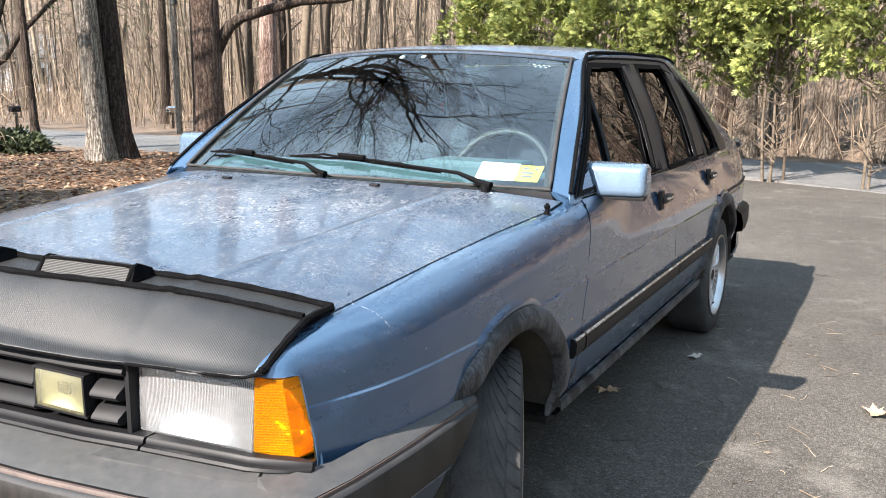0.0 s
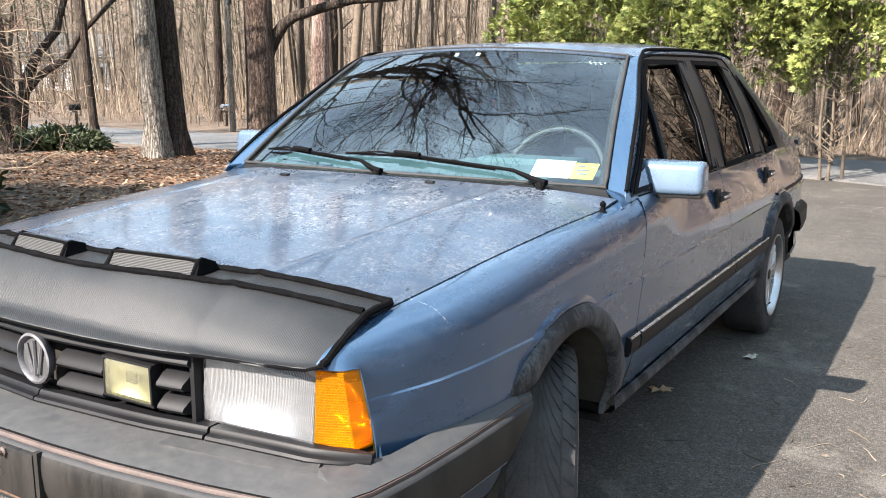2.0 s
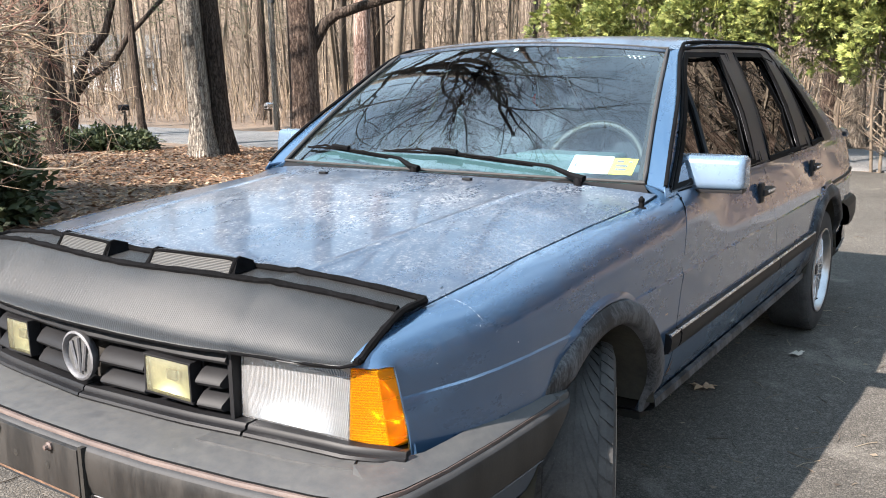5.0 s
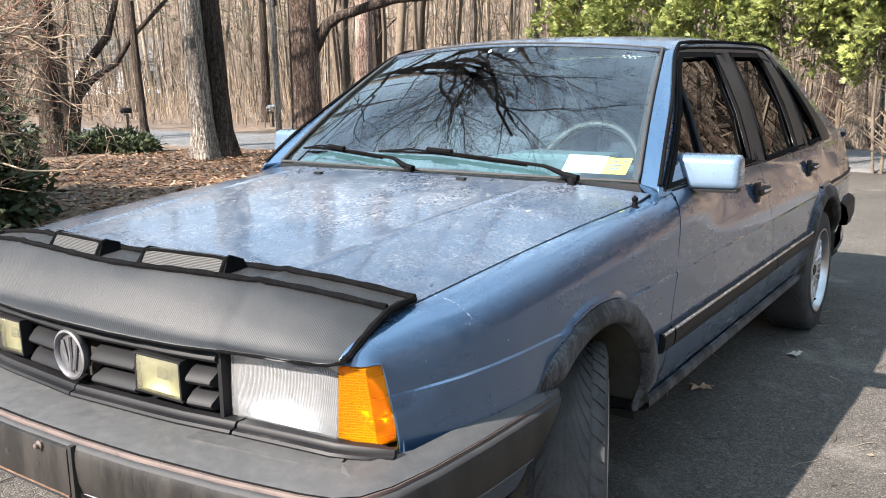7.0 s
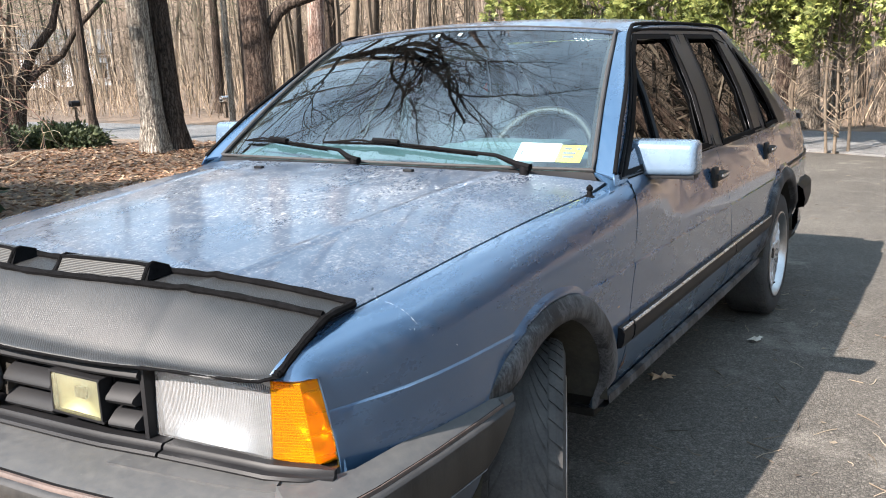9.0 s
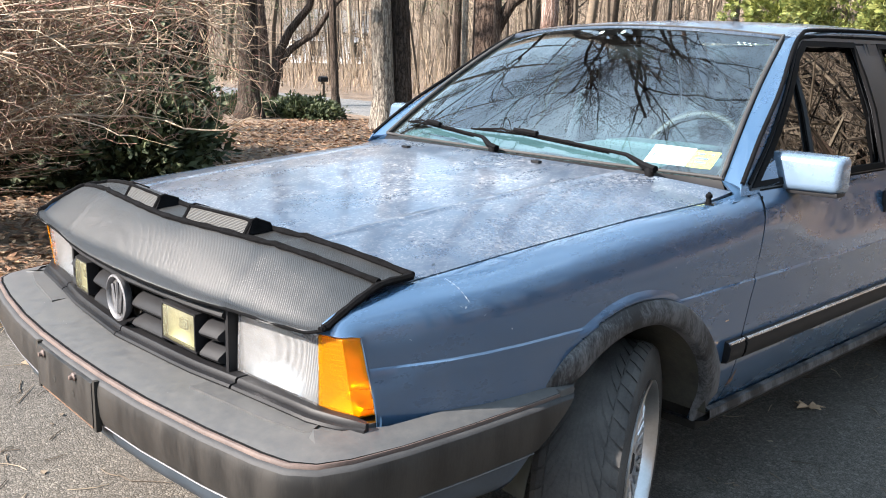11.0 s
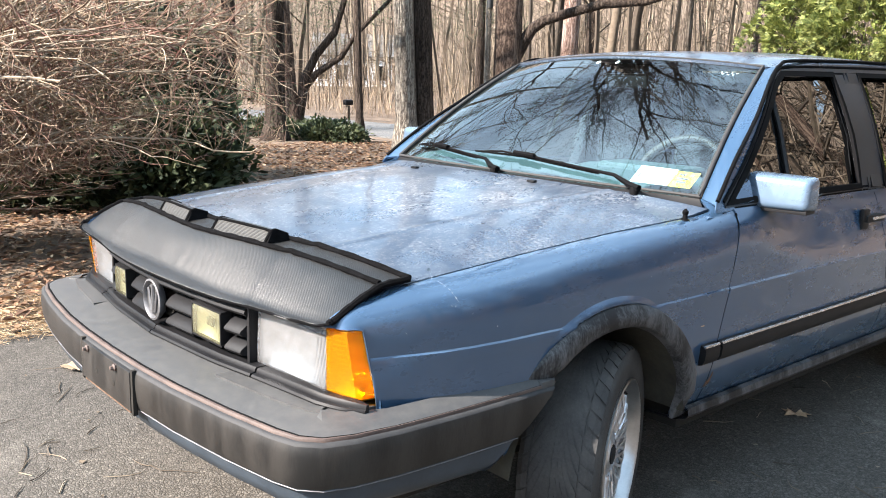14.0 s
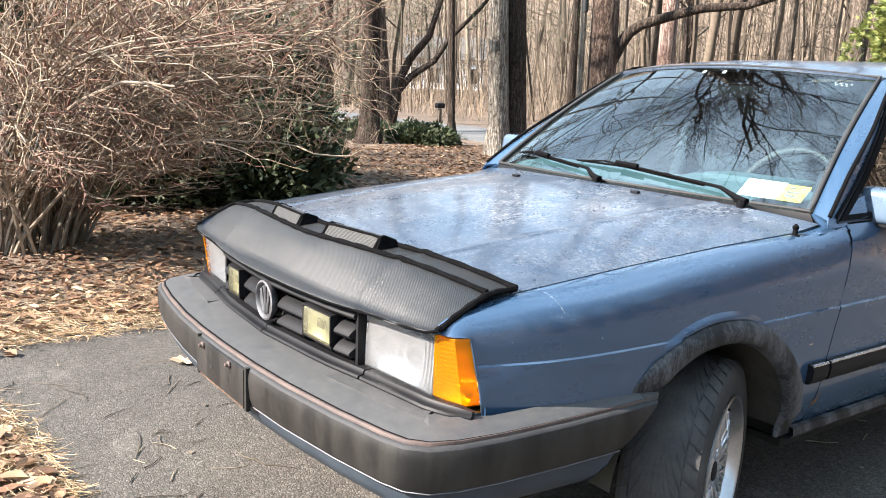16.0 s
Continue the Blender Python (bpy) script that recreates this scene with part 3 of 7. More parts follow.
def half_width(y):
    return table(y, [(-0.90, 0.728), (-0.84, 0.735), (-0.80, 0.7482), (-0.78, 0.7545), (-0.70, 0.7790), (-0.64, 0.7945), (-0.56, 0.8095), (-0.46, 0.820), (-0.3, 0.829), (0.0, 0.834), (0.5, 0.836), (2.6, 0.836), (3.0, 0.828), (3.25, 0.812), (3.45, 0.785)])


def hood_edge(y):
    """Height and half-width of the seam between hood and wing."""
    z = table(y, [(-0.90, 0.770), (-0.85, 0.792), (-0.80, 0.808), (-0.67, 0.834), (-0.3, 0.868), (0.0, 0.890), (0.30, 0.906), (0.42, 0.926), (0.5, 0.930)])
    x = table(y, [(-0.90, 0.672), (-0.80, 0.690), (-0.67, 0.702), (0.0, 0.733), (0.33, 0.752), (0.5, 0.765)])
    return x, z


SIDE = [(0.20, -0.120), (0.25, -0.098), (0.30, -0.072), (0.36, -0.042), (0.42, -0.018), (0.48, -0.005), (0.54, 0.0), (0.66, 0.0), (0.6985, 0.0026), (0.7035, -0.0036), (0.76, -0.012), (0.82, -0.028), (0.87, -0.040), (0.905, -0.050), (0.925, -0.060)]


SIDE_PLAIN = [q for q in SIDE if not 0.69 < q[0] < 0.71]


def side_x(y, z):
    """The crease fades out towards the nose."""
    k = max(0.0, min(1.0, (y + 0.79) / 0.15))
    return half_width(y) + lerp(table(z, SIDE_PLAIN), table(z, SIDE), k * k * (3 - 2 * k))


def arch_low(y):
    z = 0.325
    for c, cz in ARCHES:
        d = abs(y - c)
        if d < ARCH_R:
            z = max(z, cz + math.sqrt(ARCH_R ** 2 - d * d))
    if y < FAX:
        z = max(z, 0.42 if y < ARCHES[0][0] - ARCH_R else z)
    if y > RAX + ARCH_R:
        z = max(z, 0.34)
    return z


def side_panel(name, ya, yb, s, label="", top=0.922, cols=40, mat=None, follow=0.0):
    """A body side panel between two slanting seams ya(z), yb(z); s = 1 left, -1 right."""
    rows = 26
    vs = []
    for i in range(cols + 1):
        u = i / cols
        z0 = 0.4
        for _ in range(4):
            z0 = arch_low(lerp(ya(z0), yb(z0), u))
        line = []
        for z in sorted([lerp(z0, top, j / rows) for j in range(rows + 1)] + [0.6989, 0.7036]):
            y = lerp(ya(z), yb(z), u)
            x = side_x(y, z)
            if u < follow and z > 0.7036:
                x += seam_swell(z) * (1 - (u / follow) ** 2) ** 2
            line.append((s * x, y, z))
        vs += line
    return mesh_part(name, vs, grid_faces(cols + 1, rows + 3, s > 0), mat or M_PAINT, car, label, 30, 0.012)


GAP = 0.0024


def door_seam(z):
    return table(z, [(0.2, 0.36), (0.55, 0.388), (0.70, 0.428), (0.87, 0.480), (0.95, 0.49)])


def outer_edge(z):
    """Outer edge of the indicator, against the wing."""
    t = (z - 0.613) / 0.155
    x = table(z, [(0.613, 0.7495), (0.70, 0.7462), (0.735, 0.7425), (0.768, 0.7375)])
    return Vector((x, lerp(-0.787, -0.814, t), z))


def wing_nose(z):
    """How far forward the wing's edge reaches beside the indicator."""
    return table(z, [(0.50, -0.776), (0.617, -0.781), (0.70, -0.788), (0.742, -0.795), (0.768, -0.799), (0.785, -0.800), (0.82, -0.800)])


def wing_skin(y, z):
    """The wing's outer skin above the crease."""
    xh, zh = hood_edge(y)
    hw = half_width(y)
    best = None
    for k in range(61):
        t = k / 60
        q = Vector((side_x(y, 0.706), 0.706)) * (1 - t) ** 3 + Vector((hw - 0.004, lerp(0.706, zh, 0.66))) * 3 * t * (1 - t) ** 2 + Vector((hw - 0.018, zh - 0.004)) * 3 * t * t * (1 - t) + Vector((xh + 0.003, zh)) * t ** 3
        if best is None or abs(q.y - z) < abs(best.y - z):
            best = q
    return best.x


# where the rolled nose ends, from the indicator's outer edge over its top to the cover
NOSE_X = [(0, 0.7385), (0.4, 0.729), (1, 0.684)]
NOSE_Y = [(0, -0.810), (0.4, -0.8425), (1, -0.866)]
NOSE_Z = [(0, 0.7665), (0.4, 0.768), (1, 0.7695)]


def wing(s):
    """Front wing: side skin that rolls over to the hood seam."""
    cols, low, up = 64, 16, 14
    vs = []
    for i in range(cols + 1):
        u = i / cols
        yb = 0.425
        y0 = lerp(-0.842, yb, u)
        z0 = 0.5
        for _ in range(5):
            z0 = arch_low(y0 + u ** 4 * (door_seam(z0) - GAP - yb))
        z0 = max(z0, 0.50 if y0 < -0.45 else z0)
        back = (1 - u) ** 5
        xh, zh = hood_edge(y0 + back * 0.047)
        for j in range(low):
            z = lerp(z0, 0.700, j / (low - 1))
            y = y0 + u ** 4 * (door_seam(z) - GAP - yb) + back * (wing_nose(z) + 0.842)
            vs.append((s * side_x(y, z), y, z))
        yn = y0 + back * (wing_nose(0.74) + 0.842)
        p0, p3 = Vector((side_x(yn, 0.7035), 0.7035)), Vector((xh + 0.003, zh))
        p1 = Vector((half_width(yn) - 0.004, lerp(0.706, zh, 0.66)))
        p2 = Vector((half_width(yn) - 0.018, zh - 0.004))
        for j in range(up + 1):
            t = j / up
            q = p0 * (1 - t) ** 3 + p1 * 3 * t * (1 - t) ** 2 + p2 * 3 * t * t * (1 - t) + p3 * t ** 3
            y = y0 + u ** 4 * (door_seam(q.y) - GAP - yb) + back * (wing_nose(q.y) + 0.842)
            vs.append((s * q.x, y, q.y))
    # the nose rolls round to the indicator in the same skin
    rows, roll = low + up + 1, 7
    first, second = [Vector(v) for v in vs[:rows]], [Vector(v) for v in vs[rows:2 * rows]]
    nose = []
    for k in range(roll):
        w = 1 - k / roll
        for j in range(rows):
            a = first[j]
            t = max(0.0, min(1.0, (a.z - 0.766) / (first[-1].z - 0.766)))
            if a.z < 0.766:
                e = outer_edge(a.z)
                b = Vector((s * (e.x + 0.002), e.y + 0.006, a.z))
            else:
                b = Vector((s * min(table(t, NOSE_X), abs(a.x) - 0.001), table(t, NOSE_Y), table(t, NOSE_Z)))
            d = (a - second[j]).normalized()
            reach = (b - a).length * 0.62
            m = a + d * reach
            q = a * (1 - w) ** 2 + m * 2 * w * (1 - w) + b * w * w
            nose.append(q)
    vs = nose + vs
    cols += roll
    return mesh_part("front_wing", vs, grid_faces(cols + 1, low + up + 1, s > 0), M_PAINT, car, "blue painted wing with a crease line and scratches", 30, 0.010)


def seam_swell(z):
    """How far the wing stands proud of the door's plain section at their seam."""
    y = door_seam(z)
    return max(0.0, wing_skin(y, z) - side_x(y, z)) * min(1.0, (z - 0.7036) / 0.05) if z > 0.7036 else 0.0


def mid_seam(z):
    return table(z, [(0.2, 1.56), (0.55, 1.535), (0.75, 1.50), (0.93, 1.46)])


def rear_seam(z):
    return table(z, [(0.2, 2.10), (0.45, 2.17), (0.56, 2.22), (0.70, 2.34), (0.85, 2.40), (0.95, 2.41)])


for s in (1, -1):
    wing(s)
    side_panel("front_door", lambda z: door_seam(z) + GAP, lambda z: mid_seam(z) - GAP, s, "blue front door", cols=24, follow=0.5)
    side_panel("rear_door", lambda z: mid_seam(z) + GAP, lambda z: rear_seam(z) - GAP, s, "blue rear door", cols=24)
    side_panel("rear_quarter", lambda z: rear_seam(z) + GAP, lambda z: 3.42 + 0.08 * (0.9 - z), s, "blue rear quarter panel", cols=60, top=0.945)


# greenhouse: the side frame leans inwards above the belt
def lean_x(z):
    t = (z - 0.93) / 0.43
    return 0.783 - 0.170 * t - 0.022 * t * t + 0.012 * math.sin(math.pi * max(0, min(1, t)))


OUT = [(0.395, 0.918), (0.41, 0.945), (0.56, 1.052), (0.75, 1.172), (0.92, 1.285), (1.02, 1.338), (1.12, 1.356), (1.6, 1.368), (2.1, 1.372), (2.24, 1.362), (2.34, 1.325), (2.56, 1.180), (2.75, 1.075), (2.92, 1.000), (3.0, 0.97), (3.0, 0.92), (2.0, 0.915), (1.0, 0.912)]
WIN_F = [(0.485, 0.945), (0.628, 1.045), (0.788, 1.165), (0.935, 1.280), (1.015, 1.320), (1.385, 1.326), (1.368, 1.12), (1.335, 0.945)]
WIN_R = [(1.545, 0.935), (1.575, 1.12), (1.603, 1.328), (2.00, 1.331), (2.03, 1.308), (2.055, 1.12), (2.06, 0.938)]
WIN_Q = [(2.315, 0.940), (2.265, 1.12), (2.225, 1.265), (2.25, 1.275), (2.39, 1.16), (2.51, 1.03), (2.56, 0.948)]


DOOR_LINE = [(0.45, 0.928), (0.448, 0.945), (0.595, 1.042), (0.758, 1.160), (0.912, 1.276), (1.0, 1.332), (1.14, 1.346), (1.6, 1.357), (2.10, 1.359), (2.22, 1.340), (2.33, 1.290), (2.55, 1.130), (2.73, 1.005), (2.78, 0.950), (2.76, 0.930)]


def offset_poly(poly, w):
    """Move each corner out by w along its mitre."""
    n, out = len(poly), []
    area = sum(a[0] * b[1] - b[0] * a[1] for a, b in zip(poly, poly[1:] + poly[:1]))
    sg = 1 if area > 0 else -1
    for k in range(n):
        a, b, c = Vector(poly[k - 1]), Vector(poly[k]), Vector(poly[(k + 1) % n])
        d1, d2 = (b - a).normalized(), (c - b).normalized()
        m = (Vector((d1.y, -d1.x)) + Vector((d2.y, -d2.x))).normalized() * sg
        den = max(0.35, abs(m.dot(Vector((d1.y, -d1.x)))))
        out.append(tuple(b + m * w / den))
    return out


def dense(poly, step=0.05):
    out = []
    for a, b in zip(poly, poly[1:] + poly[:1]):
        n = max(1, int(math.dist(a, b) / step))
        out += [(lerp(a[0], b[0], k / n), lerp(a[1], b[1], k / n)) for k in range(n)]
    return out


def flowing(line, n=5):
    """A smooth curve through the corners of a line."""
    out = []
    for k in range(len(line) - 1):
        p0, p1, p2, p3 = (Vector(line[max(0, min(len(line) - 1, i))]) for i in (k - 1, k, k + 1, k + 2))
        for j in range(n):
            t = j / n
            out.append(tuple(0.5 * (2 * p1 + (p2 - p0) * t + (2 * p0 - 5 * p1 + 4 * p2 - p3) * t * t + (3 * p1 - p0 - 3 * p2 + p3) * t ** 3)))
    return out + [line[-1]]


def frame_mesh(name, outer, holes, s, proud, mat, label="", thick=0.02):
    from mathutils.geometry import tessellate_polygon
    loops = [[Vector((y, z, 0)) for y, z in p] for p in [outer] + holes]
    tris = tessellate_polygon(loops)
    pts = [v for p in loops for v in p]
    vs = [(s * (lean_x(v.y) + proud), v.x, v.y) for v in pts]
    fs = []
    for t in tris:
        a, b, c = (Vector(vs[k]) for k in t)
        if (b - a).cross(c - a).x * s < 0:
            t = t[::-1]
        fs.append(tuple(t))
    return mesh_part(name, vs, fs, mat, car, label, 30, thick)


def ring(name, poly, w_out, w_in, s, proud, mat, label=""):
    a, b = offset_poly(poly, w_out), offset_poly(poly, -w_in)
    n = len(poly)
    prof = [(a, proud - 0.006), (a, proud), (b, proud), (b, proud - 0.012)]
    vs = [(s * (lean_x(z) + pr), y, z) for p, pr in prof for y, z in p]
    fs = []
    for i in range(3):
        for k in range(n):
            j = (k + 1) % n
            fs.append((i * n + k, i * n + j, (i + 1) * n + j, (i + 1) * n + k))
    return mesh_part(name, vs, fs, mat, car, label, 40)


for s in (1, -1):
    frame_mesh("side_frame", dense(OUT), [dense(offset_poly(q, 0.014))[::-1] for q in (WIN_F, WIN_R, WIN_Q)], s, 0.0, M_PAINT, "blue pillars and roof rail", 0.004)
    frame_mesh("door_frame", dense(DOOR_LINE), [dense(WIN_F)[::-1], dense(WIN_R)[::-1], dense(WIN_Q)[::-1]], s, 0.003, M_FRAME, "dark satin door frames", 0.01)
    frame_mesh("frame_lining", dense([(0.47, 0.938)] + OUT[2:-1] + [(0.9, 0.915)]), [dense(offset_poly(q, 0.004))[::-1] for q in (WIN_F, WIN_R, WIN_Q)], s, -0.026, M_DARK, "dark inner pillar trim", 0.006)
    for poly, nm in ((WIN_F, "front_side_window"), (WIN_R, "rear_side_window"), (WIN_Q, "quarter_window")):
        ring("window_seal", dense(poly, 0.08), 0.012, 0.006, s, 0.008, M_RUBBER, "black rubber window surround")
        vs = [(s * (lean_x(z) - 0.012), y, z) for y, z in dense(offset_poly(poly, 0.01), 0.1)]
        g = mesh_part(nm, vs, [tuple(range(len(vs)))], M_SIDEGLASS, car, "side glass darkened for the unlit cabin", 0)
        g.visible_shadow = False
    # black B pillar, quarter divider and vent divider
    for nm, quad in (("pillar_cover", [(1.340, 0.935), (1.392, 1.335), (1.590, 1.338), (1.530, 0.930)]), ("divider", [(2.075, 0.935), (2.05, 1.325), (2.215, 1.30), (2.305, 0.935)])):
        frame_mesh(nm, quad, [], s, 0.004, M_RUBBER, "black painted pillar", 0.008)
    for quad in ([(1.402, 0.935), (1.412, 0.935), (1.487, 1.335), (1.475, 1.335)], [(1.428, 0.935), (1.512, 0.932), (1.578, 1.336), (1.502, 1.336)], [(2.225, 0.938), (2.262, 0.938), (2.175, 1.31), (2.15, 1.315)]):
        frame_mesh("pillar_strip", quad, [], s, 0.008, M_FRAME, "dark door frame edge", 0.004)
    vs, fs = [], []
    tube(vs, fs, [Vector((s * (lean_x(z) - 0.008), y, z)) for y, z in ((0.848, 0.945), (0.862, 1.014), (0.884, 1.134), (0.900, 1.232))], [0.0085] * 4, 6)
    mesh_part("vent_divider", vs, fs, M_BLACK, car)
    # gutter rail along the roof
    line = [(0.415, 0.948), (0.56, 1.062), (0.75, 1.184), (0.92, 1.297), (1.03, 1.350), (1.14, 1.368), (1.6, 1.380), (2.1, 1.383), (2.25, 1.374), (2.31, 1.356)]
    vs, fs = [], []
    line = flowing(line)
    tube(vs, fs, [Vector((s * (lean_x(z) + 0.001), y, z)) for y, z in line], [0.0065] * len(line), 8)
    mesh_part("roof_gutter", vs, fs, M_RUBBER, car, "black roof gutter seal")
    # second, inner seal line of the door frames
    line = [(0.445, 0.945), (0.592, 1.045), (0.755, 1.163), (0.910, 1.279), (1.0, 1.334), (1.14, 1.348), (1.6, 1.356), (2.06, 1.358), (2.16, 1.33), (2.24, 1.20), (2.31, 0.96)]
    vs, fs = [], []
    line = flowing(line)
    tube(vs, fs, [Vector((s * (lean_x(z) + 0.002), y, z)) for y, z in line], [0.0055] * len(line), 6)
    mesh_part("door_frame_seal", vs, fs, M_RUBBER, car, "black door frame seal")
    # rubber strip at the belt
    vs, fs = [], []
    tube(vs, fs, [Vector((s * (side_x(y, 0.92) + 0.002), y, 0.925)) for y in (0.5, 0.9, 1.3, 1.47)], [0.006] * 4, 6)
    tube(vs, fs, [Vector((s * (side_x(y, 0.92) + 0.002), y, 0.925)) for y in (1.5, 1.9, 2.25)], [0.006] * 3, 6)
    mesh_part("belt_seal", vs, fs, M_RUBBER, car, "black belt strip")


# windscreen: a bowed sheet between the pillars
def screen_point(u, v):
    """u across -1..1, v up 0..1."""
    x = u * lerp(0.709, 0.567, v)
    y = lerp(0.432, 0.978, v) - lerp(0.120, 0.085, v) * (1 - u * u)
    z = lerp(0.948, 1.338, v) + lerp(0.012, 0.032, v) * (1 - u * u)
    n = Vector((0, -0.58, 0.81))
    bow = 0.018 * math.sin(math.pi * v)
    return Vector((x, y, z)) + n * bow


vs = [screen_point(-1 + i / 12, j / 16) for i in range(25) for j in range(17)]
windscreen = mesh_part("windscreen", vs, grid_faces(25, 17, True), M_GLASS, car, "green-tinted windscreen with dusty edges", 180)
windscreen.visible_shadow = False
edge = [screen_point(-1 + k / 12, 0) for k in range(25)] + [screen_point(1, k / 16) for k in range(1, 17)] + [screen_point(1 - k / 12, 1) for k in range(1, 25)] + [screen_point(-1, 1 - k / 16) for k in range(1, 17)]
vs, fs = [], []
tube(vs, fs, [p + Vector((0, -0.004, 0.006)) for p in edge], [0.005] * 24 + [0.0065] * 17 + [0.003] * 24 + [0.0065] * (len(edge) - 65), 8, False)
mesh_part("windscreen_seal", vs, fs, M_SEAL, car, "greyed rubber windscreen seal")


def a_pillar(s):
    inner = [screen_point(s, k / 8) + Vector((s * 0.008, -0.002, 0.000)) for k in range(9)]
    outer = []
    for k in range(9):
        y, z = [(0.405, 0.936), (0.435, 0.962), (0.51, 1.02), (0.60, 1.078), (0.70, 1.140), (0.80, 1.206), (0.90, 1.272), (0.98, 1.32), (1.06, 1.350)][k]
        outer.append(Vector((s * lean_x(z), y, z)))
    vs = []
    for a, b in zip(inner, outer):
        mid = (a + b) / 2 + Vector((s * 0.016, -0.004, 0.001))
        for t in (0, 0.25, 0.5, 0.75, 1):
            vs.append(a * (1 - t) ** 2 + mid * 2 * t * (1 - t) + b * t * t)
    return mesh_part("a_pillar", vs, grid_faces(9, 5, s < 0), M_PAINT, car, "blue windscreen pillar", 50, 0.01)


for s in (1, -1):
    a_pillar(s)


def roof_point(u, v):
    y0 = screen_point(u, 1).y - 0.004
    y1 = 2.30 + 0.14 * (1 - u * u)
    y = lerp(y0, y1, v)
    zf = screen_point(u, 1).z + 0.006
    zs = table(v, [(0, 1.348), (0.08, 1.362), (0.2, 1.374), (0.5, 1.384), (0.8, 1.384), (0.93, 1.376), (1, 1.360)])
    crown = table(v, [(0, 0.020), (0.12, 0.030), (0.5, 0.036), (0.9, 0.022), (1, 0.012)])
    half = table(v, [(0, 0.578), (0.08, 0.602), (0.2, 0.604), (1, 0.592)])
    x = u * half
    z = zs + crown * (1 - abs(u) ** 2.4)
    z -= 0.014 * max(0, (abs(u) - 0.9) / 0.1) ** 2
    z = lerp(zf, z, min(1, v / 0.07))
    return Vector((x, y, z))


vs = [roof_point(-1 + i / 14, (j / 24) ** 1.3) for i in range(29) for j in range(25)]
mesh_part("roof", vs, grid_faces(29, 25, True), M_ROOF, car, "faded blue roof panel", 40, 0.012)


# rear window with a slatted louvre, deck and tail
def rear_point(u, v):
    a = roof_point(u, 1)
    b = Vector((u * 0.70, 2.93 + 0.05 * (1 - u * u), 0.985))
    p = a.lerp(b, v)
    p.z += 0.012 * math.sin(math.pi * v)
    return p


vs = [rear_point((-1 + i / 8) * 0.93, 0.06 + 0.86 * j / 8) for i in range(17) for j in range(9)]
g = mesh_part("rear_window", vs, grid_faces(17, 9, True), M_REARGLASS, car, "tinted rear window", 180)
g.visible_shadow = False
for s in (1, -1):
    vs = []
    for k in range(11):
        v = k / 10
        a = rear_point(s * 0.91, v)
        y, z = [(2.24, 1.364), (2.34, 1.325), (2.41, 1.279), (2.48, 1.233), (2.56, 1.180), (2.64, 1.135), (2.71, 1.095), (2.78, 1.06), (2.85, 1.03), (2.92, 1.000), (3.0, 0.965)][k]
        b = Vector((s * lean_x(z), y, z))
        mid = (a + b) / 2 + Vector((s * 0.03, 0.02, 0.02))
        for t in (0, 0.25, 0.5, 0.75, 1):
            vs.append(a * (1 - t) ** 2 + mid * 2 * t * (1 - t) + b * t * t)
    mesh_part("c_pillar", vs, grid_faces(11, 5, s < 0), M_PAINT, car, "blue rear pillar", 50, 0.01)
for k in range(7):
    v = 0.10 + 0.115 * k
    bm = bmesh.new()
    a, b = rear_point(0, v), rear_point(0, v + 0.02)
    box_bm((1.02 + 0.15 * v, 0.055, 0.006), (0, a.y + 0.012, a.z + 0.035), 0.002, 1, bm=bm, turn=Matrix.Rotation(radians(34), 4, "X"))
    part("louvre_slat", bm, M_BLACK, car, "black rear window louvre slat")


def deck_point(u, v):
    y = lerp(2.95 + 0.05 * (1 - u * u), 3.42, v)
    half = lerp(0.74, 0.755, v)
    z = lerp(0.988, 0.955, v) + 0.012 * (1 - u * u) - 0.03 * max(0, (v - 0.9) / 0.1) ** 2 - 0.018 * max(0, (abs(u) - 0.85) / 0.15) ** 2
    return Vector((u * half, y, z))


vs = [deck_point(-1 + i / 8, j / 10) for i in range(17) for j in range(11)]
mesh_part("boot_lid", vs, grid_faces(17, 11, True), M_ROOF, car, "blue boot lid", 50, 0.01)
bm = box_bm((1.22, 0.10, 0.026), (0, 3.355, 0.984), 0.010)
part("boot_spoiler", bm, M_PAINT, car, "low blue lip on the boot lid")
vs = []
for i in range(17):
    u = -1 + i / 8
    for j in range(8):
        t = j / 7
        vs.append((u * (side_x(3.40, lerp(0.93, 0.36, t)) - 0.006), 3.425 + 0.02 * math.sin(t * 2.5) - 0.05 * u * u, lerp(0.93, 0.36, t)))
mesh_part("tail_panel", vs, grid_faces(17, 8, True), M_PAINT, car, "blue tail panel", 50, 0.01)
M_TAIL = lens_material("red tail lens", (0.7, 0.02, 0.02), 0.1, "Z", 60, 0.4)
for s in (1, -1):
    bm = box_bm((0.30, 0.05, 0.15), (s * 0.575, 3.430, 0.80), 0.012)
    part("tail_lamp", bm, M_TAIL, car, "red ribbed tail lamp")
    # quarter top roll towards the deck
    vs = []
    for k in range(9):
        y = lerp(2.93, 3.42, k / 8)
        a = Vector((s * side_x(y, 0.94), y, 0.942))
        b = deck_point(s, k / 8)
        mid = Vector((s * (abs(a.x) - 0.012), y, max(a.z, b.z) + 0.016))
        for t in (0, 0.25, 0.5, 0.75, 1):
            vs.append(a * (1 - t) ** 2 + mid * 2 * t * (1 - t) + b * t * t)
    mesh_part("quarter_top", vs, grid_faces(9, 5, s > 0), M_PAINT, car, "", 50, 0.008)


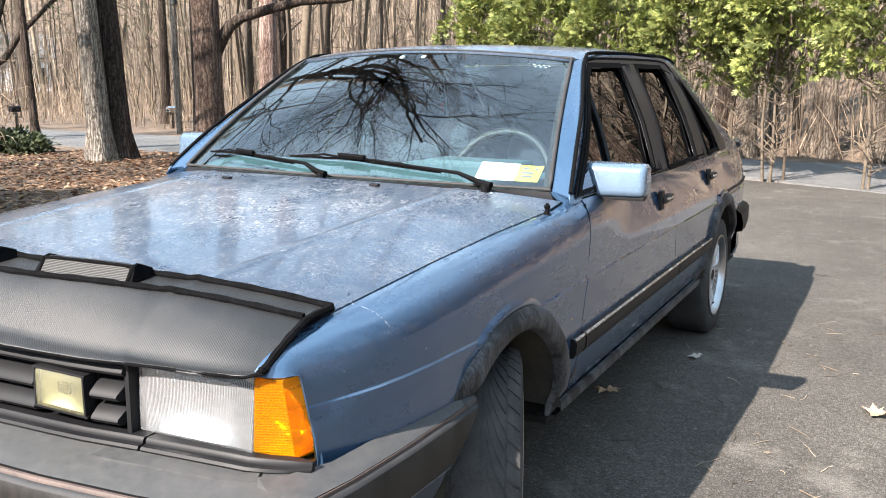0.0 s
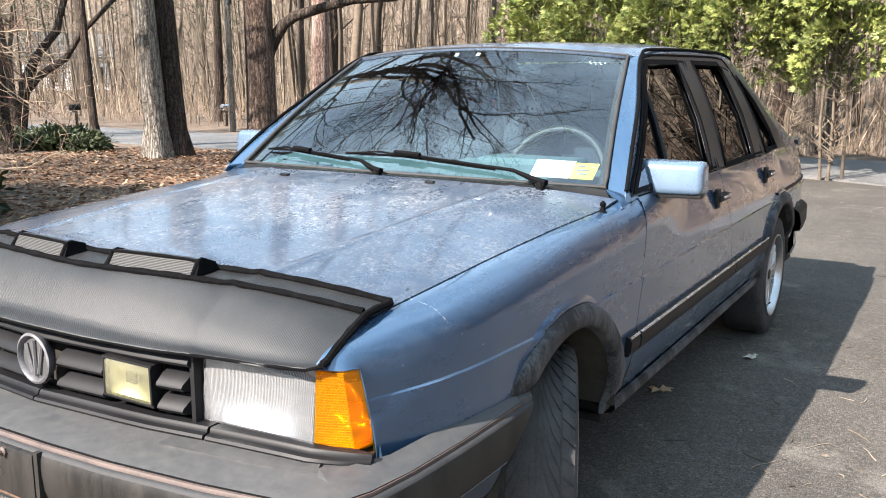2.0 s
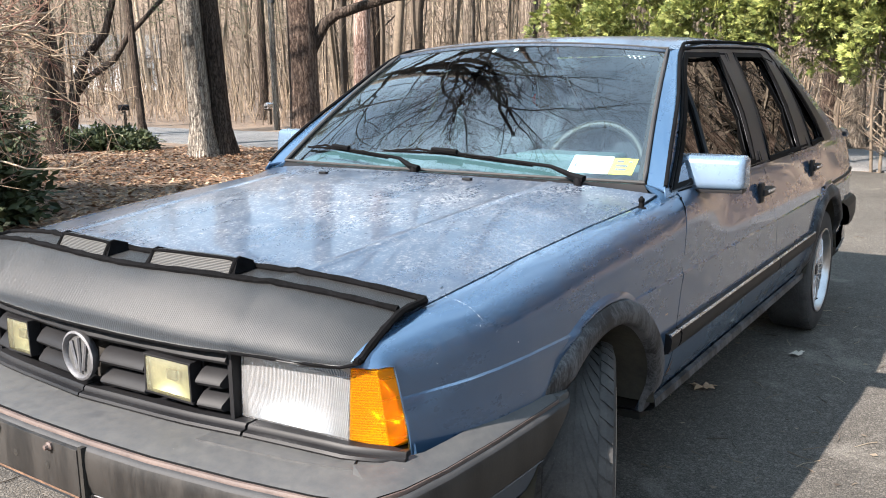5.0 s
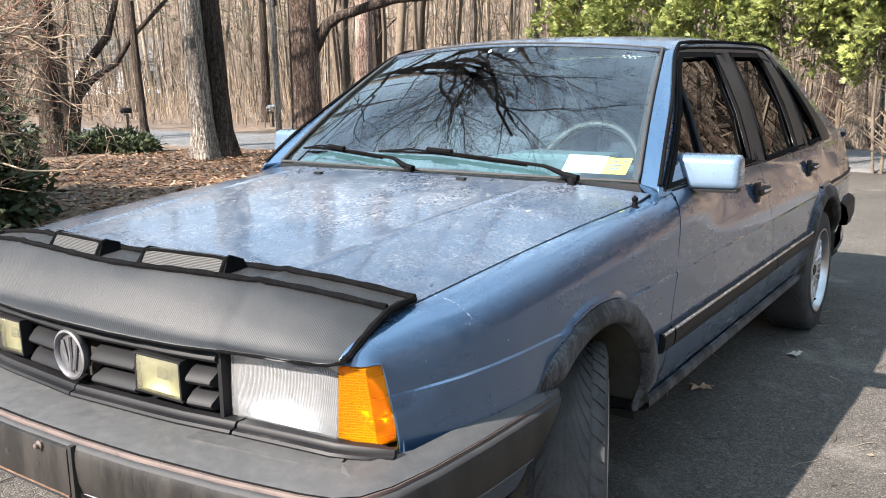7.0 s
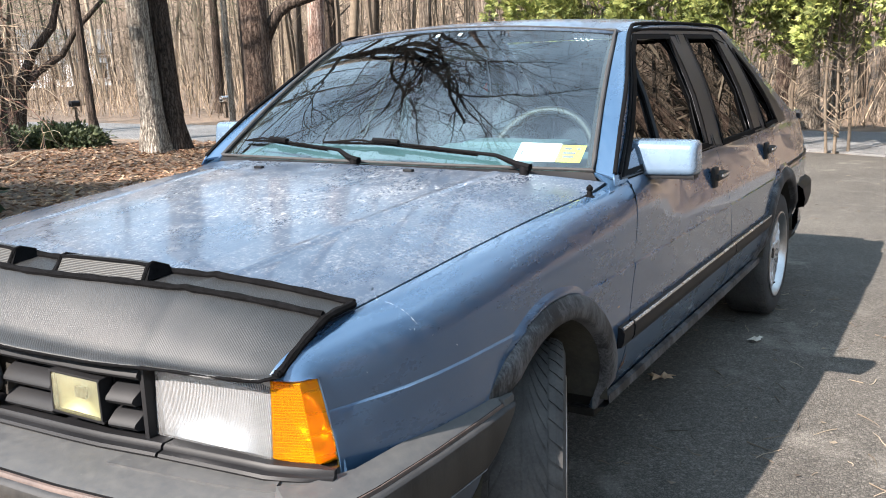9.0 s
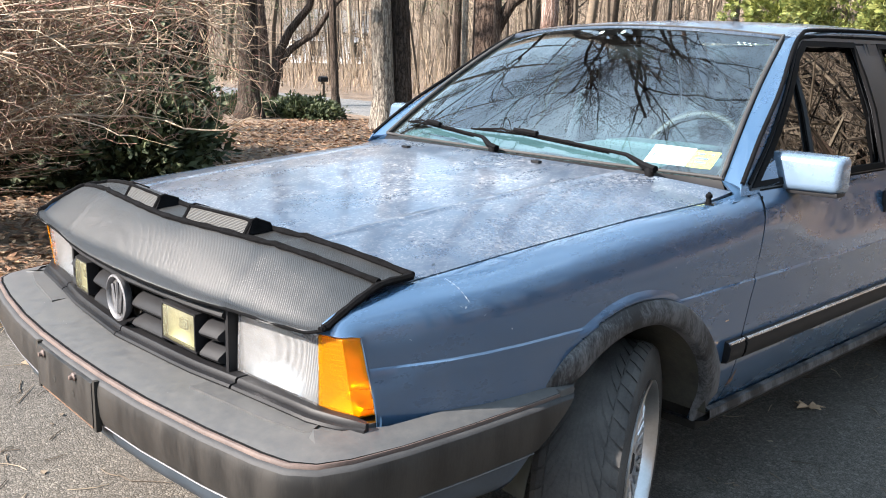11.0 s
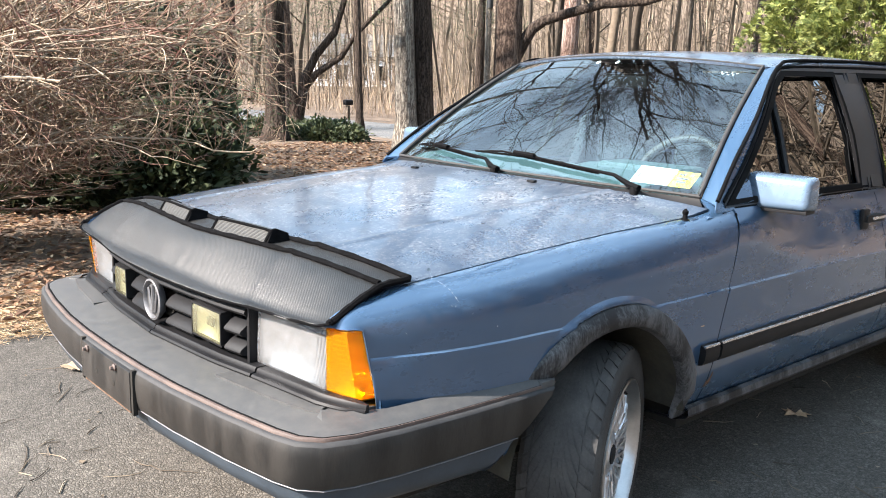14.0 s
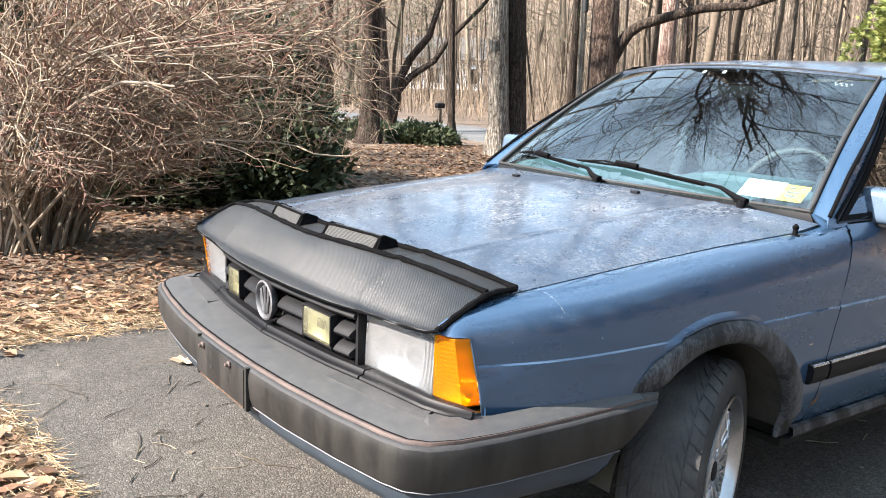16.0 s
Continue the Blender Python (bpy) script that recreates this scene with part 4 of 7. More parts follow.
# hood
def hood_z(x, y):
    xh, zh = hood_edge(y)
    crown = table(y, [(-0.9, 0.045), (-0.7, 0.052), (0.0, 0.058), (0.4, 0.066)])
    u = min(1, abs(x) / xh)
    rib = 0.62 + 0.01 * y
    z = zh + crown * (1 - 0.28 * (u / rib) ** 2 if u < rib else 0.72 * (1 - ((u - rib) / (1 - rib)) ** 1.35))
    z += 0.0035 * math.exp(-((abs(x) - (0.455 + 0.045 * y)) / 0.010) ** 2)
    return z


def hood_point(u, v):
    """u -1..1 across, v 0 front to 1 rear."""
    yf = -0.846 - 0.052 * (1 - u * u)
    yr = 0.408 - 0.168 * (1 - u * u)
    y = lerp(yf, yr, v)
    xh, _ = hood_edge(y)
    x = u * (xh - 0.003)
    z = hood_z(x, y)
    d = y - yf
    if d < 0.13:
        z -= 0.055 * (1 - d / 0.13) ** 2.2
    return Vector((x, y, z))


vs = [hood_point(-1 + i / 90, j / 40) for i in range(181) for j in range(41)]
mesh_part("hood", vs, grid_faces(181, 41, True), M_HOOD, car, "oxidised blue hood with pale worn patches", 22, 0.008)

# cowl below the windscreen
vs = []
for i in range(25):
    u = -1 + i / 12
    a, b = hood_point(u, 1), screen_point(u, 0)
    a, b = a + Vector((0, 0.004, -0.012)), b + Vector((0, -0.003, 0.000))
    for t in (0, 0.33, 0.66, 1):
        vs.append(a.lerp(b, t) - Vector((0, 0, 0.012 * math.sin(math.pi * t))))
mesh_part("cowl", vs, grid_faces(25, 4, True), M_BLACK, car, "black cowl panel below the windscreen", 60, 0.01)
for s in (1, -1):
    vs = []
    a0, b0 = hood_point(s, 1), screen_point(s, 0)
    for i in range(5):
        t = i / 4
        p = a0.lerp(b0, t)
        q = Vector((s * lerp(hood_edge(0.408)[0] + 0.004, lean_x(0.93), t), lerp(0.408, 0.44, t), lerp(0.922, 0.932, t)))
        r = Vector((s * side_x(0.45, 0.90), lerp(0.36, 0.47, t), 0.905))
        vs += [p, p.lerp(q, 0.5), q, q.lerp(r, 0.5), r]
    mesh_part("wing_corner", vs, grid_faces(5, 5, s < 0), M_PAINT, car, "", 60, 0.008)

# hood jets and aerial base
for x, y in ((-0.27, 0.15), (0.25, 0.20)):
    bm = box_bm((0.030, 0.016, 0.008), (x, y, hood_z(x, y) + 0.004), 0.003)
    part("washer_jet", bm, M_BLACK, car, "black washer jet")
vs, fs = lathe([(0, 0.001), (0, 0.017), (0.006, 0.016), (0.010, 0.010), (0.030, 0.008), (0.034, 0.011), (0.046, 0.011), (0.050, 0.006), (0.056, 0.004), (0.057, 0.0005)], 16, "Z")
ob = mesh_part("aerial_base", vs, fs, M_RUBBER, car, "short black aerial stub", 40)
ob.location, ob.scale = (0.757, 0.290, 0.899), (0.8, 0.8, 0.62)


# wipers
def wiper(px, py, tip_x):
    def on(x, lift):
        u = x / 0.72
        v = 0.035 + 0.07 * min(1, abs(x - px) / 0.5)
        return screen_point(u, v) + Vector((0, -0.58, 0.81)) * (0.012 + lift)
    base = Vector((px, py, screen_point(px / 0.72, 0).z + 0.006))
    vs, fs = lathe([(-0.03, 0.013), (0.004, 0.014), (0.011, 0.010), (0.014, 0.001)], 14, "Z")
    ob = mesh_part("wiper_pivot", vs, fs, M_RUBBER, car, "black wiper pivot cap")
    ob.location = base
    mid_x = lerp(px, tip_x, 0.64)
    vs, fs = [], []
    tube(vs, fs, [base + Vector((0.02, -0.004, 0.008)), base + Vector((-0.02, 0.004, 0.014)), on(px - 0.10, 0.006), on(lerp(px, mid_x, 0.6), 0.008), on(mid_x, 0.008)], [0.011, 0.010, 0.0065, 0.0045, 0.004], 6)
    mesh_part("wiper_arm", vs, fs, M_RUBBER, car, "black wiper arm")
    vs, fs = [], []
    n = 14
    tube(vs, fs, [on(lerp(px - 0.16, tip_x, k / n), -0.002) for k in range(n + 1)], [0.0038] * (n + 1), 6)
    for a, b in ((0.08, 0.40), (0.52, 0.94)):
        tube(vs, fs, [on(lerp(px - 0.16, tip_x, a), 0.0), on(lerp(px - 0.16, tip_x, (a + b) / 2), 0.012), on(lerp(px - 0.16, tip_x, b), 0.0)], [0.0035] * 3, 5)
    bx = mid_x
    tube(vs, fs, [on(bx + 0.05, 0.014), on(bx - 0.05, 0.014)], [0.009, 0.008], 6)
    mesh_part("wiper_blade", vs, fs, M_RUBBER, car, "black wiper blade")


wiper(0.548, 0.330, -0.20)
wiper(0.0, 0.278, -0.64)

# stickers inside the screen
def on_screen(x, v, w, h, name, mat, label, inset=0.004):
    vs = []
    for a in (0, 1):
        for b in (0, 1):
            u = (x + a * w) / lerp(0.709, 0.567, v + b * h)
            vs.append(screen_point(u, v + b * h) - Vector((0, -0.58, 0.81)) * inset)
    return mesh_part(name, vs, [(0, 2, 3, 1)], mat, windscreen, label, 0)


on_screen(0.478, 0.055, 0.115, 0.105, "sticker", M_WHITE, "white inspection sticker")
on_screen(0.596, 0.055, 0.065, 0.098, "sticker", M_YELLOW, "yellow inspection sticker")
on_screen(0.490, 0.085, 0.006, 0.03, "sticker_mark", M_INK, "", 0.0025)
t_ = bpy.data.curves.new("sticker_number", "FONT")
t_.body, t_.size, t_.align_x = "23", 0.020, "LEFT"
t_.materials.append(M_INK)
ob = new("sticker_number", t_)
ob.parent = windscreen
p = screen_point(0.555 / 0.70, 0.085) + Vector((0, -0.002, 0.002))
ob.matrix_basis = Matrix.Translation(p) @ Matrix.Rotation(radians(36), 4, "X")
for k, (a, b, w) in enumerate(((0.606, 0.125, 0.020), (0.606, 0.10, 0.035), (0.610, 0.078, 0.030), (0.640, 0.125, 0.010))):
    on_screen(a, b, w, 0.012, "sticker_mark", M_INK, "", 0.0025)
for k in range(7):
    on_screen(0.452 + 0.0085 * k, 0.925 - 0.016 * (k % 2), 0.006, 0.007, "sticker_mark", M_WHITE, "small white etched mark")
on_screen(-0.06, 0.940, 0.014, 0.026, "sticker_mark", M_WHITE, "small white tab at the screen top")
on_screen(0.03, 0.943, 0.014, 0.026, "sticker_mark", M_WHITE, "small white tab at the screen top")

# bumpers: a plan curve swept with a ledge, an insert line and a face
def bumper_path(front):
    """Left half, from the wheel arch forward to the centre line."""
    if front:
        pts = [(0.846, -0.335), (0.846, -0.45), (0.842, -0.62), (0.832, -0.78), (0.818, -0.88), (0.797, -0.940), (0.760, -0.975), (0.70, -0.994), (0.55, -1.020), (0.35, -1.044), (0.18, -1.054), (0.0, -1.057)]
    else:
        pts = [(0.846, 2.95), (0.845, 3.10), (0.838, 3.25), (0.822, 3.36), (0.795, 3.43), (0.75, 3.465), (0.65, 3.485), (0.4, 3.505), (0.2, 3.51), (0.0, 3.512)]
    return pts


def sweep(front, prof, ledge, x0=None, x1=None):
    half = bumper_path(front)
    full = half + [(-x, y) for x, y in half[-2::-1]]
    n = len(full)
    vs = []
    for k, (x, y) in enumerate(full):
        a, b = Vector(full[max(k - 1, 0)]), Vector(full[min(k + 1, n - 1)])
        d = (b - a).normalized()
        out = Vector((-d.y, d.x)) if not front else Vector((d.y, -d.x))
        if front and out.y > 0.3:
            out = -out
        c = Vector((x, y))
        if out.dot(c - Vector((0, 1.2))) < 0:
            out = -out
        w = ledge(abs(x), y)
        for o, z in prof:
            q = c + out * (o * w if o < 0 else o)
            cut = max(0.0, 1 - abs(y - half[0][1]) / 0.16) * (0.575 - z) * 1.15
            vs.append((q.x, q.y + (-cut if front else cut), z))
    return vs, n


def front_ledge(x, y):
    return table(y, [(-1.06, 1.0), (-0.99, 0.9), (-0.93, 0.55), (-0.8, 0.30), (-0.3, 0.22)])


TOP = [(-0.175, 0.603), (-0.10, 0.596), (-0.030, 0.587), (-0.016, 0.584)]
GROOVE = [(-0.016, 0.584), (-0.0145, 0.5815), (-0.012, 0.5815)]
LINE = [(-0.012, 0.5815), (-0.009, 0.5840), (-0.004, 0.5835), (-0.0015, 0.5800), (-0.001, 0.5765)]
EDGE = [(-0.001, 0.5765), (0.003, 0.5762), (0.0075, 0.5738), (0.0100, 0.5695)]
FACE = [(0.0100, 0.5695), (0.0122, 0.5620), (0.0132, 0.550), (0.013, 0.535), (0.010, 0.500), (0.004, 0.480), (-0.004, 0.477), (-0.10, 0.476)]
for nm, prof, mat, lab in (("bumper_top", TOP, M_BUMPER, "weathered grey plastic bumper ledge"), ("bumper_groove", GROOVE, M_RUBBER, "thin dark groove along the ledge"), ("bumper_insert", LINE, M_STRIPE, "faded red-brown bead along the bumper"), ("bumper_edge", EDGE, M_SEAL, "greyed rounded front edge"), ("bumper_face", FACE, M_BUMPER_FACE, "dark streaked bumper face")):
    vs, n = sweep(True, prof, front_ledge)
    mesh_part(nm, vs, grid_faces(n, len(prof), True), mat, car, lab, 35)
vs, n = sweep(True, [(-0.010, 0.476), (-0.012, 0.45), (-0.022, 0.428), (-0.06, 0.408), (-0.22, 0.40), (-0.5, 0.42)], lambda x, y: table(y, [(-1.06, 1.0), (-0.9, 0.7), (-0.3, 0.35)]))
mesh_part("front_valance", vs, grid_faces(n, 6, True), M_VALANCE, car, "blue front valance below the bumper, darkened to its shade", 40)
# pale strip stands in for sunlight caught on the lower edge
vs, n = sweep(True, [(0.002, 0.4768), (0.0035, 0.4755), (0.002, 0.4738), (-0.006, 0.4735)], lambda x, y: 0.5)
mesh_part("bumper_lit_edge", vs, grid_faces(n, 4, True), M_TARNISH, car, "thin pale strip painted as the lit edge under the bumper face", 60)
for s in (1, -1):
    # plate that carries the ledge back under the lamps
    outline = [(0.38, -0.955), (0.60, -0.925), (0.70, -0.900), (0.735, -0.872), (0.747, -0.82), (0.747, -0.74), (0.38, -0.74)]
    vs = [(s * x, y, z) for z in (0.5990, 0.585) for x, y in outline]
    m = len(outline)
    mesh_part("ledge_plate", vs, [tuple(range(m)), tuple(range(m, 2 * m))[::-1]] + [(k, (k + 1) % m, m + (k + 1) % m, m + k) for k in range(m)], M_BUMPER, car, "grey plastic ledge under the lamps", 30)
    # closed bumper ends and the reddish groove's black end block
    bm = box_bm((0.040, 0.045, 0.024), (s * 0.828, -0.352, 0.580), 0.008)
    part("bumper_end", bm, M_BUMPER, car, "grey bumper end cap")
rear_prof = [(-0.14, 0.600), (-0.02, 0.592), (0.0, 0.58), (0.012, 0.565), (0.014, 0.50), (0.0, 0.45), (-0.1, 0.435)]
vs, n = sweep(False, rear_prof, lambda x, y: 0.6 if y < 3.3 else 1.0)
mesh_part("rear_bumper", vs, grid_faces(n, len(rear_prof)), M_BLACK, car, "black plastic rear bumper", 35)
vs, n = sweep(False, [(-0.05, 0.45), (-0.05, 0.36), (-0.1, 0.29)], lambda x, y: 0.6 if y < 3.3 else 1.0)
mesh_part("rear_valance", vs, grid_faces(n, 3), M_PAINT, car, "blue rear valance", 35)

# plate bracket with two rusty bolts
bm = box_bm((0.318, 0.014, 0.098), (0.020, -1.067, 0.522), 0.004)
bracket = part("plate_bracket", bm, M_BUMPER_FACE, car, "empty dark number-plate bracket with rust marks")
for x in (-0.093, 0.093):
    vs, fs = lathe([(0.0, 0.010), (-0.005, 0.010), (-0.008, 0.006), (-0.014, 0.005), (-0.015, 0.0005)], 8, "Y")
    b = mesh_part("bolt", vs, fs, M_STRIPE, bracket, "rusty bolt", 30)
    b.location = (x, -1.073, 0.560)
    # flat dark disc stands in for the shade in the hole
    vs, fs = lathe([(0.0, 0.008), (-0.001, 0.0005)], 12, "Y")
    b = mesh_part("bracket_hole", vs, fs, M_DARK, bracket)
    b.location = (0.02 + x * 0.6, -1.0745, 0.515)
bm = box_bm((0.300, 0.010, 0.007), (0.020, -1.066, 0.4695), 0.002)
part("bracket_edge", bm, M_RUST, bracket, "rusty lower edge")
# solid dark strips stand in for the shade in the slots
for s in (1, -1):
    bm = box_bm((0.012, 0.012, 0.112), (0.020 + s * 0.166, -1.066, 0.521), 0.002)
    part("bumper_slot", bm, M_DARK, car, "near-black strip put in for the slot's shade beside the plate bracket")


# front panel: grille, lamps
def face_y(x):
    return table(abs(x), [(0, -0.925), (0.30, -0.905), (0.45, -0.882), (0.67, -0.855), (0.78, -0.815)])


# near-black sheet in place of the shade behind the grille
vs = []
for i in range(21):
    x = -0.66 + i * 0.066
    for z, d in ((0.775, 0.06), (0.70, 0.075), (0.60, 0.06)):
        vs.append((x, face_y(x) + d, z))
mesh_part("grille_backing", vs, grid_faces(21, 3, True), M_DARK, car, "near-black sheet put in for the shade behind the grille", 60, 0.01)


def slat(x0, x1, z, depth=0.040, h=0.030, name="grille_slat", cut=0.018):
    """A slat whose broad top slopes down to a thin front edge; its ends are cut at a slant."""
    n = max(3, int(abs(x1 - x0) / 0.04))
    prof = [(0.030, h * 0.62), (0.006, h * 0.34), (-0.010, -h * 0.06), (-0.012, -h * 0.22), (-0.006, -h * 0.42), (depth, -h * 0.46), (depth, h * 0.6)]
    vs = []
    for i in range(n + 1):
        for d, dz in prof:
            x = lerp(x0, x1, i / n) + (cut if x1 > x0 else -cut) * (i / n) * (d - 0.030) / 0.042 * 0.6
            vs.append((x, face_y(x) + d + 0.006, z + dz))
    m = len(prof)
    fs = []
    for i in range(n):
        for j in range(m):
            k = (j + 1) % m
            fs.append((i * m + j, i * m + k, (i + 1) * m + k, (i + 1) * m + j))
    fs.append(tuple(range(m)))
    fs.append(tuple(n * m + j for j in range(m))[::-1])
    bm = bmesh.new()
    bv = [bm.verts.new(v) for v in vs]
    for f in fs:
        bm.faces.new([bv[k] for k in f])
    return part(name, bm, M_BLACK, car, "black plastic grille slat", 35)


slat(-0.405, 0.405, 0.744, h=0.034, cut=0)
for z in (0.694, 0.648):
    for s in (1, -1):
        slat(s * 0.054, s * 0.198, z, h=0.036)
        slat(s * 0.330, s * 0.400, z, h=0.036)
slat(-0.40, 0.40, 0.610, h=0.020, name="grille_base", cut=0)


def ledge_bar(name, xs, s, label, z=0.611):
    """A two-stepped black strip that follows the front panel."""
    prof = [(0.020, 0.010), (-0.004, 0.010), (-0.008, 0.006), (-0.009, 0.000), (-0.020, -0.002), (-0.023, -0.007), (-0.020, -0.012), (0.020, -0.014)]
    vs = [(s * x, face_y(x) + d * (1 - 0.75 * max(0.0, (x - 0.69) / 0.082) ** 2), z + dz - 0.004 * max(0, (x - 0.66) / 0.1)) for x in xs for d, dz in prof]
    m, n = len(prof), len(xs)
    fs = grid_faces(n, m, s > 0) + [tuple(range(m)), tuple((n - 1) * m + j for j in range(m))[::-1]]
    return mesh_part(name, vs, fs, M_BLACK, car, label, 40)


for s in (1, -1):
    ledge_bar("lamp_trim", (0.452, 0.50, 0.56, 0.62, 0.67, 0.70, 0.725, 0.745, 0.760, 0.772), s, "black strip under the headlamp")
    ledge_bar("lamp_trim", (0.002, 0.08, 0.16, 0.24, 0.32, 0.39, 0.446), s, "black strip under the grille")


def lamp_block(name, corners, depth, mat, parent, label, bulge=0.010, rnd=0.012):
    """A lens over four front corners (bottom-left, bottom-right, top-right, top-left), softly bulged."""
    a, b, c, d = (Vector(p) for p in corners)
    nrm = (b - a).cross(d - a).normalized()
    if nrm.y > 0:
        nrm = -nrm
    n = 10
    vs = []
    for i in range(n + 1):
        for j in range(n + 1):
            u, v = i / n, j / n
            p = a.lerp(b, u).lerp(d.lerp(c, u), v)
            e = min(1, min(u, 1 - u, v, 1 - v) * 8)
            vs.append(p + nrm * (bulge * math.sin(math.pi * u) ** 0.5 * math.sin(math.pi * v) ** 0.5 - rnd * (1 - e) ** 2))
    fs = grid_faces(n + 1, n + 1)
    rim = [i * (n + 1) for i in range(n + 1)] + [n * (n + 1) + j for j in range(1, n + 1)] + [i * (n + 1) + n for i in range(n - 1, -1, -1)] + [j for j in range(n - 1, 0, -1)]
    base = len(vs)
    for k in rim:
        vs.append(Vector(vs[k]) - nrm * depth)
    m = len(rim)
    for k in range(m):
        j = (k + 1) % m
        fs.append((rim[k], rim[j], base + j, base + k))
    bm = bmesh.new()
    bv = [bm.verts.new(v) for v in vs]
    for f in fs:
        bm.faces.new([bv[k] for k in f])
    return part(name, bm, mat, parent, label, 40)


def reflector(corners, depth, parent, mat=None):
    a, b, c, d = (Vector(p) for p in corners)
    nrm = (b - a).cross(d - a).normalized()
    if nrm.y > 0:
        nrm = -nrm
    n = 12
    vs = []
    for i in range(n + 1):
        for j in range(n + 1):
            u, v = i / n, j / n
            p = a.lerp(b, u).lerp(d.lerp(c, u), v)
            vs.append(p - nrm * (0.012 + depth * (1 - (2 * u - 1) ** 2) * (1 - (2 * v - 1) ** 2)))
    return mesh_part("reflector", vs, grid_faces(n + 1, n + 1), mat or M_LAMPBOWL, parent, "silver lamp reflector", 60)


def indicator(s):
    """A lens with a broad ribbed front, a bevelled plain side and a cut lower corner."""
    def at(u, v):
        z = lerp(0.616, 0.764, v)
        a = Vector((lerp(0.664, 0.682, v), lerp(-0.848, -0.861, v), lerp(0.622, 0.766, v)))
        b = Vector((lerp(0.733, 0.728, v), lerp(-0.816, -0.840, v), lerp(0.611, 0.765, v)))
        c = outer_edge(z)
        return a.lerp(b, u / 0.68) if u < 0.68 else b.lerp(c, (u - 0.68) / 0.32)
    rows = 46
    for name, cols, mat in (("indicator", (0, 0.04, 0.2, 0.4, 0.6, 0.68), M_AMBER), ("indicator_side", (0.68, 0.76, 0.88, 1.0), M_AMBERSIDE)):
        lens, bowl = [], []
        for u in cols:
            for j in range(rows):
                v = j / (rows - 1)
                e = 0.004 * (u in (0, 1.0)) + 0.004 * (j in (0, rows - 1))
                if name == "indicator" and 0 < u < 0.68:
                    e += 0.0007 * (j % 3 == 0)
                p = at(u, v)
                lens.append((s * p.x, p.y + e, p.z))
                bowl.append((s * (p.x - 0.004), p.y + 0.014 + 0.045 * (1 - (2 * u - 1) ** 2) * (1 - (2 * v - 1) ** 2), p.z))
        if name == "indicator":
            h = mesh_part(name, lens, grid_faces(len(cols), rows, s < 0), mat, car, "amber wrap-around indicator lens", 25)
        else:
            mesh_part(name, lens, grid_faces(len(cols), rows, s < 0), mat, h, "plain bevelled side of the lens", 25)
        mesh_part("reflector", bowl, grid_faces(len(cols), rows, s < 0), M_REFLECT, h, "silver lamp reflector", 60)


for s in (1, -1):
    head = [(s * 0.412, -0.872, 0.622), (s * 0.661, -0.850, 0.620), (s * 0.678, -0.856, 0.761), (s * 0.420, -0.870, 0.762)]
    h = lamp_block("headlamp", head, 0.03, M_HEADGLASS, car, "clear fluted rectangular headlamp", 0.008, 0.005)
    reflector(head, 0.026, h)
    indicator(s)
    # silver ball added to throw a glint through the lens
    bm = bmesh.new()
    bmesh.ops.create_uvsphere(bm, u_segments=16, v_segments=10, radius=0.013, matrix=Matrix.Translation((s * 0.716, -0.806, 0.650)))
    part("indicator_glint", bm, M_REFLECT, car, "silver ball behind the indicator lens, added for its glint", 60)
    bm = box_bm((0.012, 0.04, 0.150), (s * 0.407, -0.866, 0.692), 0.004)
    part("lamp_surround", bm, M_BLACK, car, "black headlamp surround")
    fog = [(s * 0.204, -0.928, 0.650), (s * 0.320, -0.912, 0.641), (s * 0.318, -0.912, 0.720), (s * 0.206, -0.928, 0.727)]
    f = lamp_block("fog_lamp", fog, 0.004, M_FOG, car, "rectangular yellow fog lamp in the grille", 0.006, 0.004)
    reflector(fog, 0.012, f)
    bm = box_bm((0.030, 0.008, 0.022), (s * 0.262, -0.905, 0.688), 0.004)
    part("bulb_shield", bm, M_BLACK, f, "dark bulb shield behind the lens")
    (ax, ay, az), (bx, by, bz), (cx, cy, cz), (dx, dy, dz) = fog
    for p, q in (((ax, ay, az), (bx, by, bz)), ((bx, by, bz), (cx, cy, cz)), ((cx, cy, cz), (dx, dy, dz)), ((dx, dy, dz), (ax, ay, az))):
        d = Vector(q) - Vector(p)
        bm = box_bm((d.length + 0.006, 0.030, 0.005), (0, 0, 0), 0.002)
        bm.transform(Matrix.Translation((Vector(p) + Vector(q)) / 2 + Vector((0, 0.0165, 0))) @ d.to_track_quat("X", "Z").to_matrix().to_4x4())
        part("fog_lamp_rim", bm, M_BLACK, f, "thin black lamp rim")
    bm = box_bm((0.118, 0.030, 0.086), (s * 0.263, -0.870, 0.6845), 0.010, turn=Matrix.Rotation(s * radians(8), 4, "Z"))
    part("fog_lamp_body", bm, M_BLACK, f, "black fog lamp housing")

# round emblem: ring, disc and slanting bars
vs, fs = lathe([(0.012, 0.046), (0.0, 0.054), (-0.008, 0.054), (-0.010, 0.049), (-0.005, 0.045), (0.0, 0.044)], 40, "Y")
emblem = mesh_part("emblem_ring", vs, fs, M_TARNISH, car, "round tarnished chrome emblem on the grille", 50)
emblem.location = (0, -0.932, 0.690)
vs, fs = lathe([(0.0, 0.046), (-0.001, 0.0005)], 32, "Y")
mesh_part("emblem_disc", vs, fs, M_BUMPER, emblem, "grey emblem disc")
for x in (-0.020, 0.0, 0.020):
    vs, fs = [], []
    tube(vs, fs, [Vector((x * 0.5, -0.003, -0.038 + abs(x) * 0.3)), Vector((x * 1.3, -0.003, 0.038 - abs(x) * 0.5))], [0.0045, 0.0045], 6)
    mesh_part("emblem_bar", vs, fs, M_TARNISH, emblem)


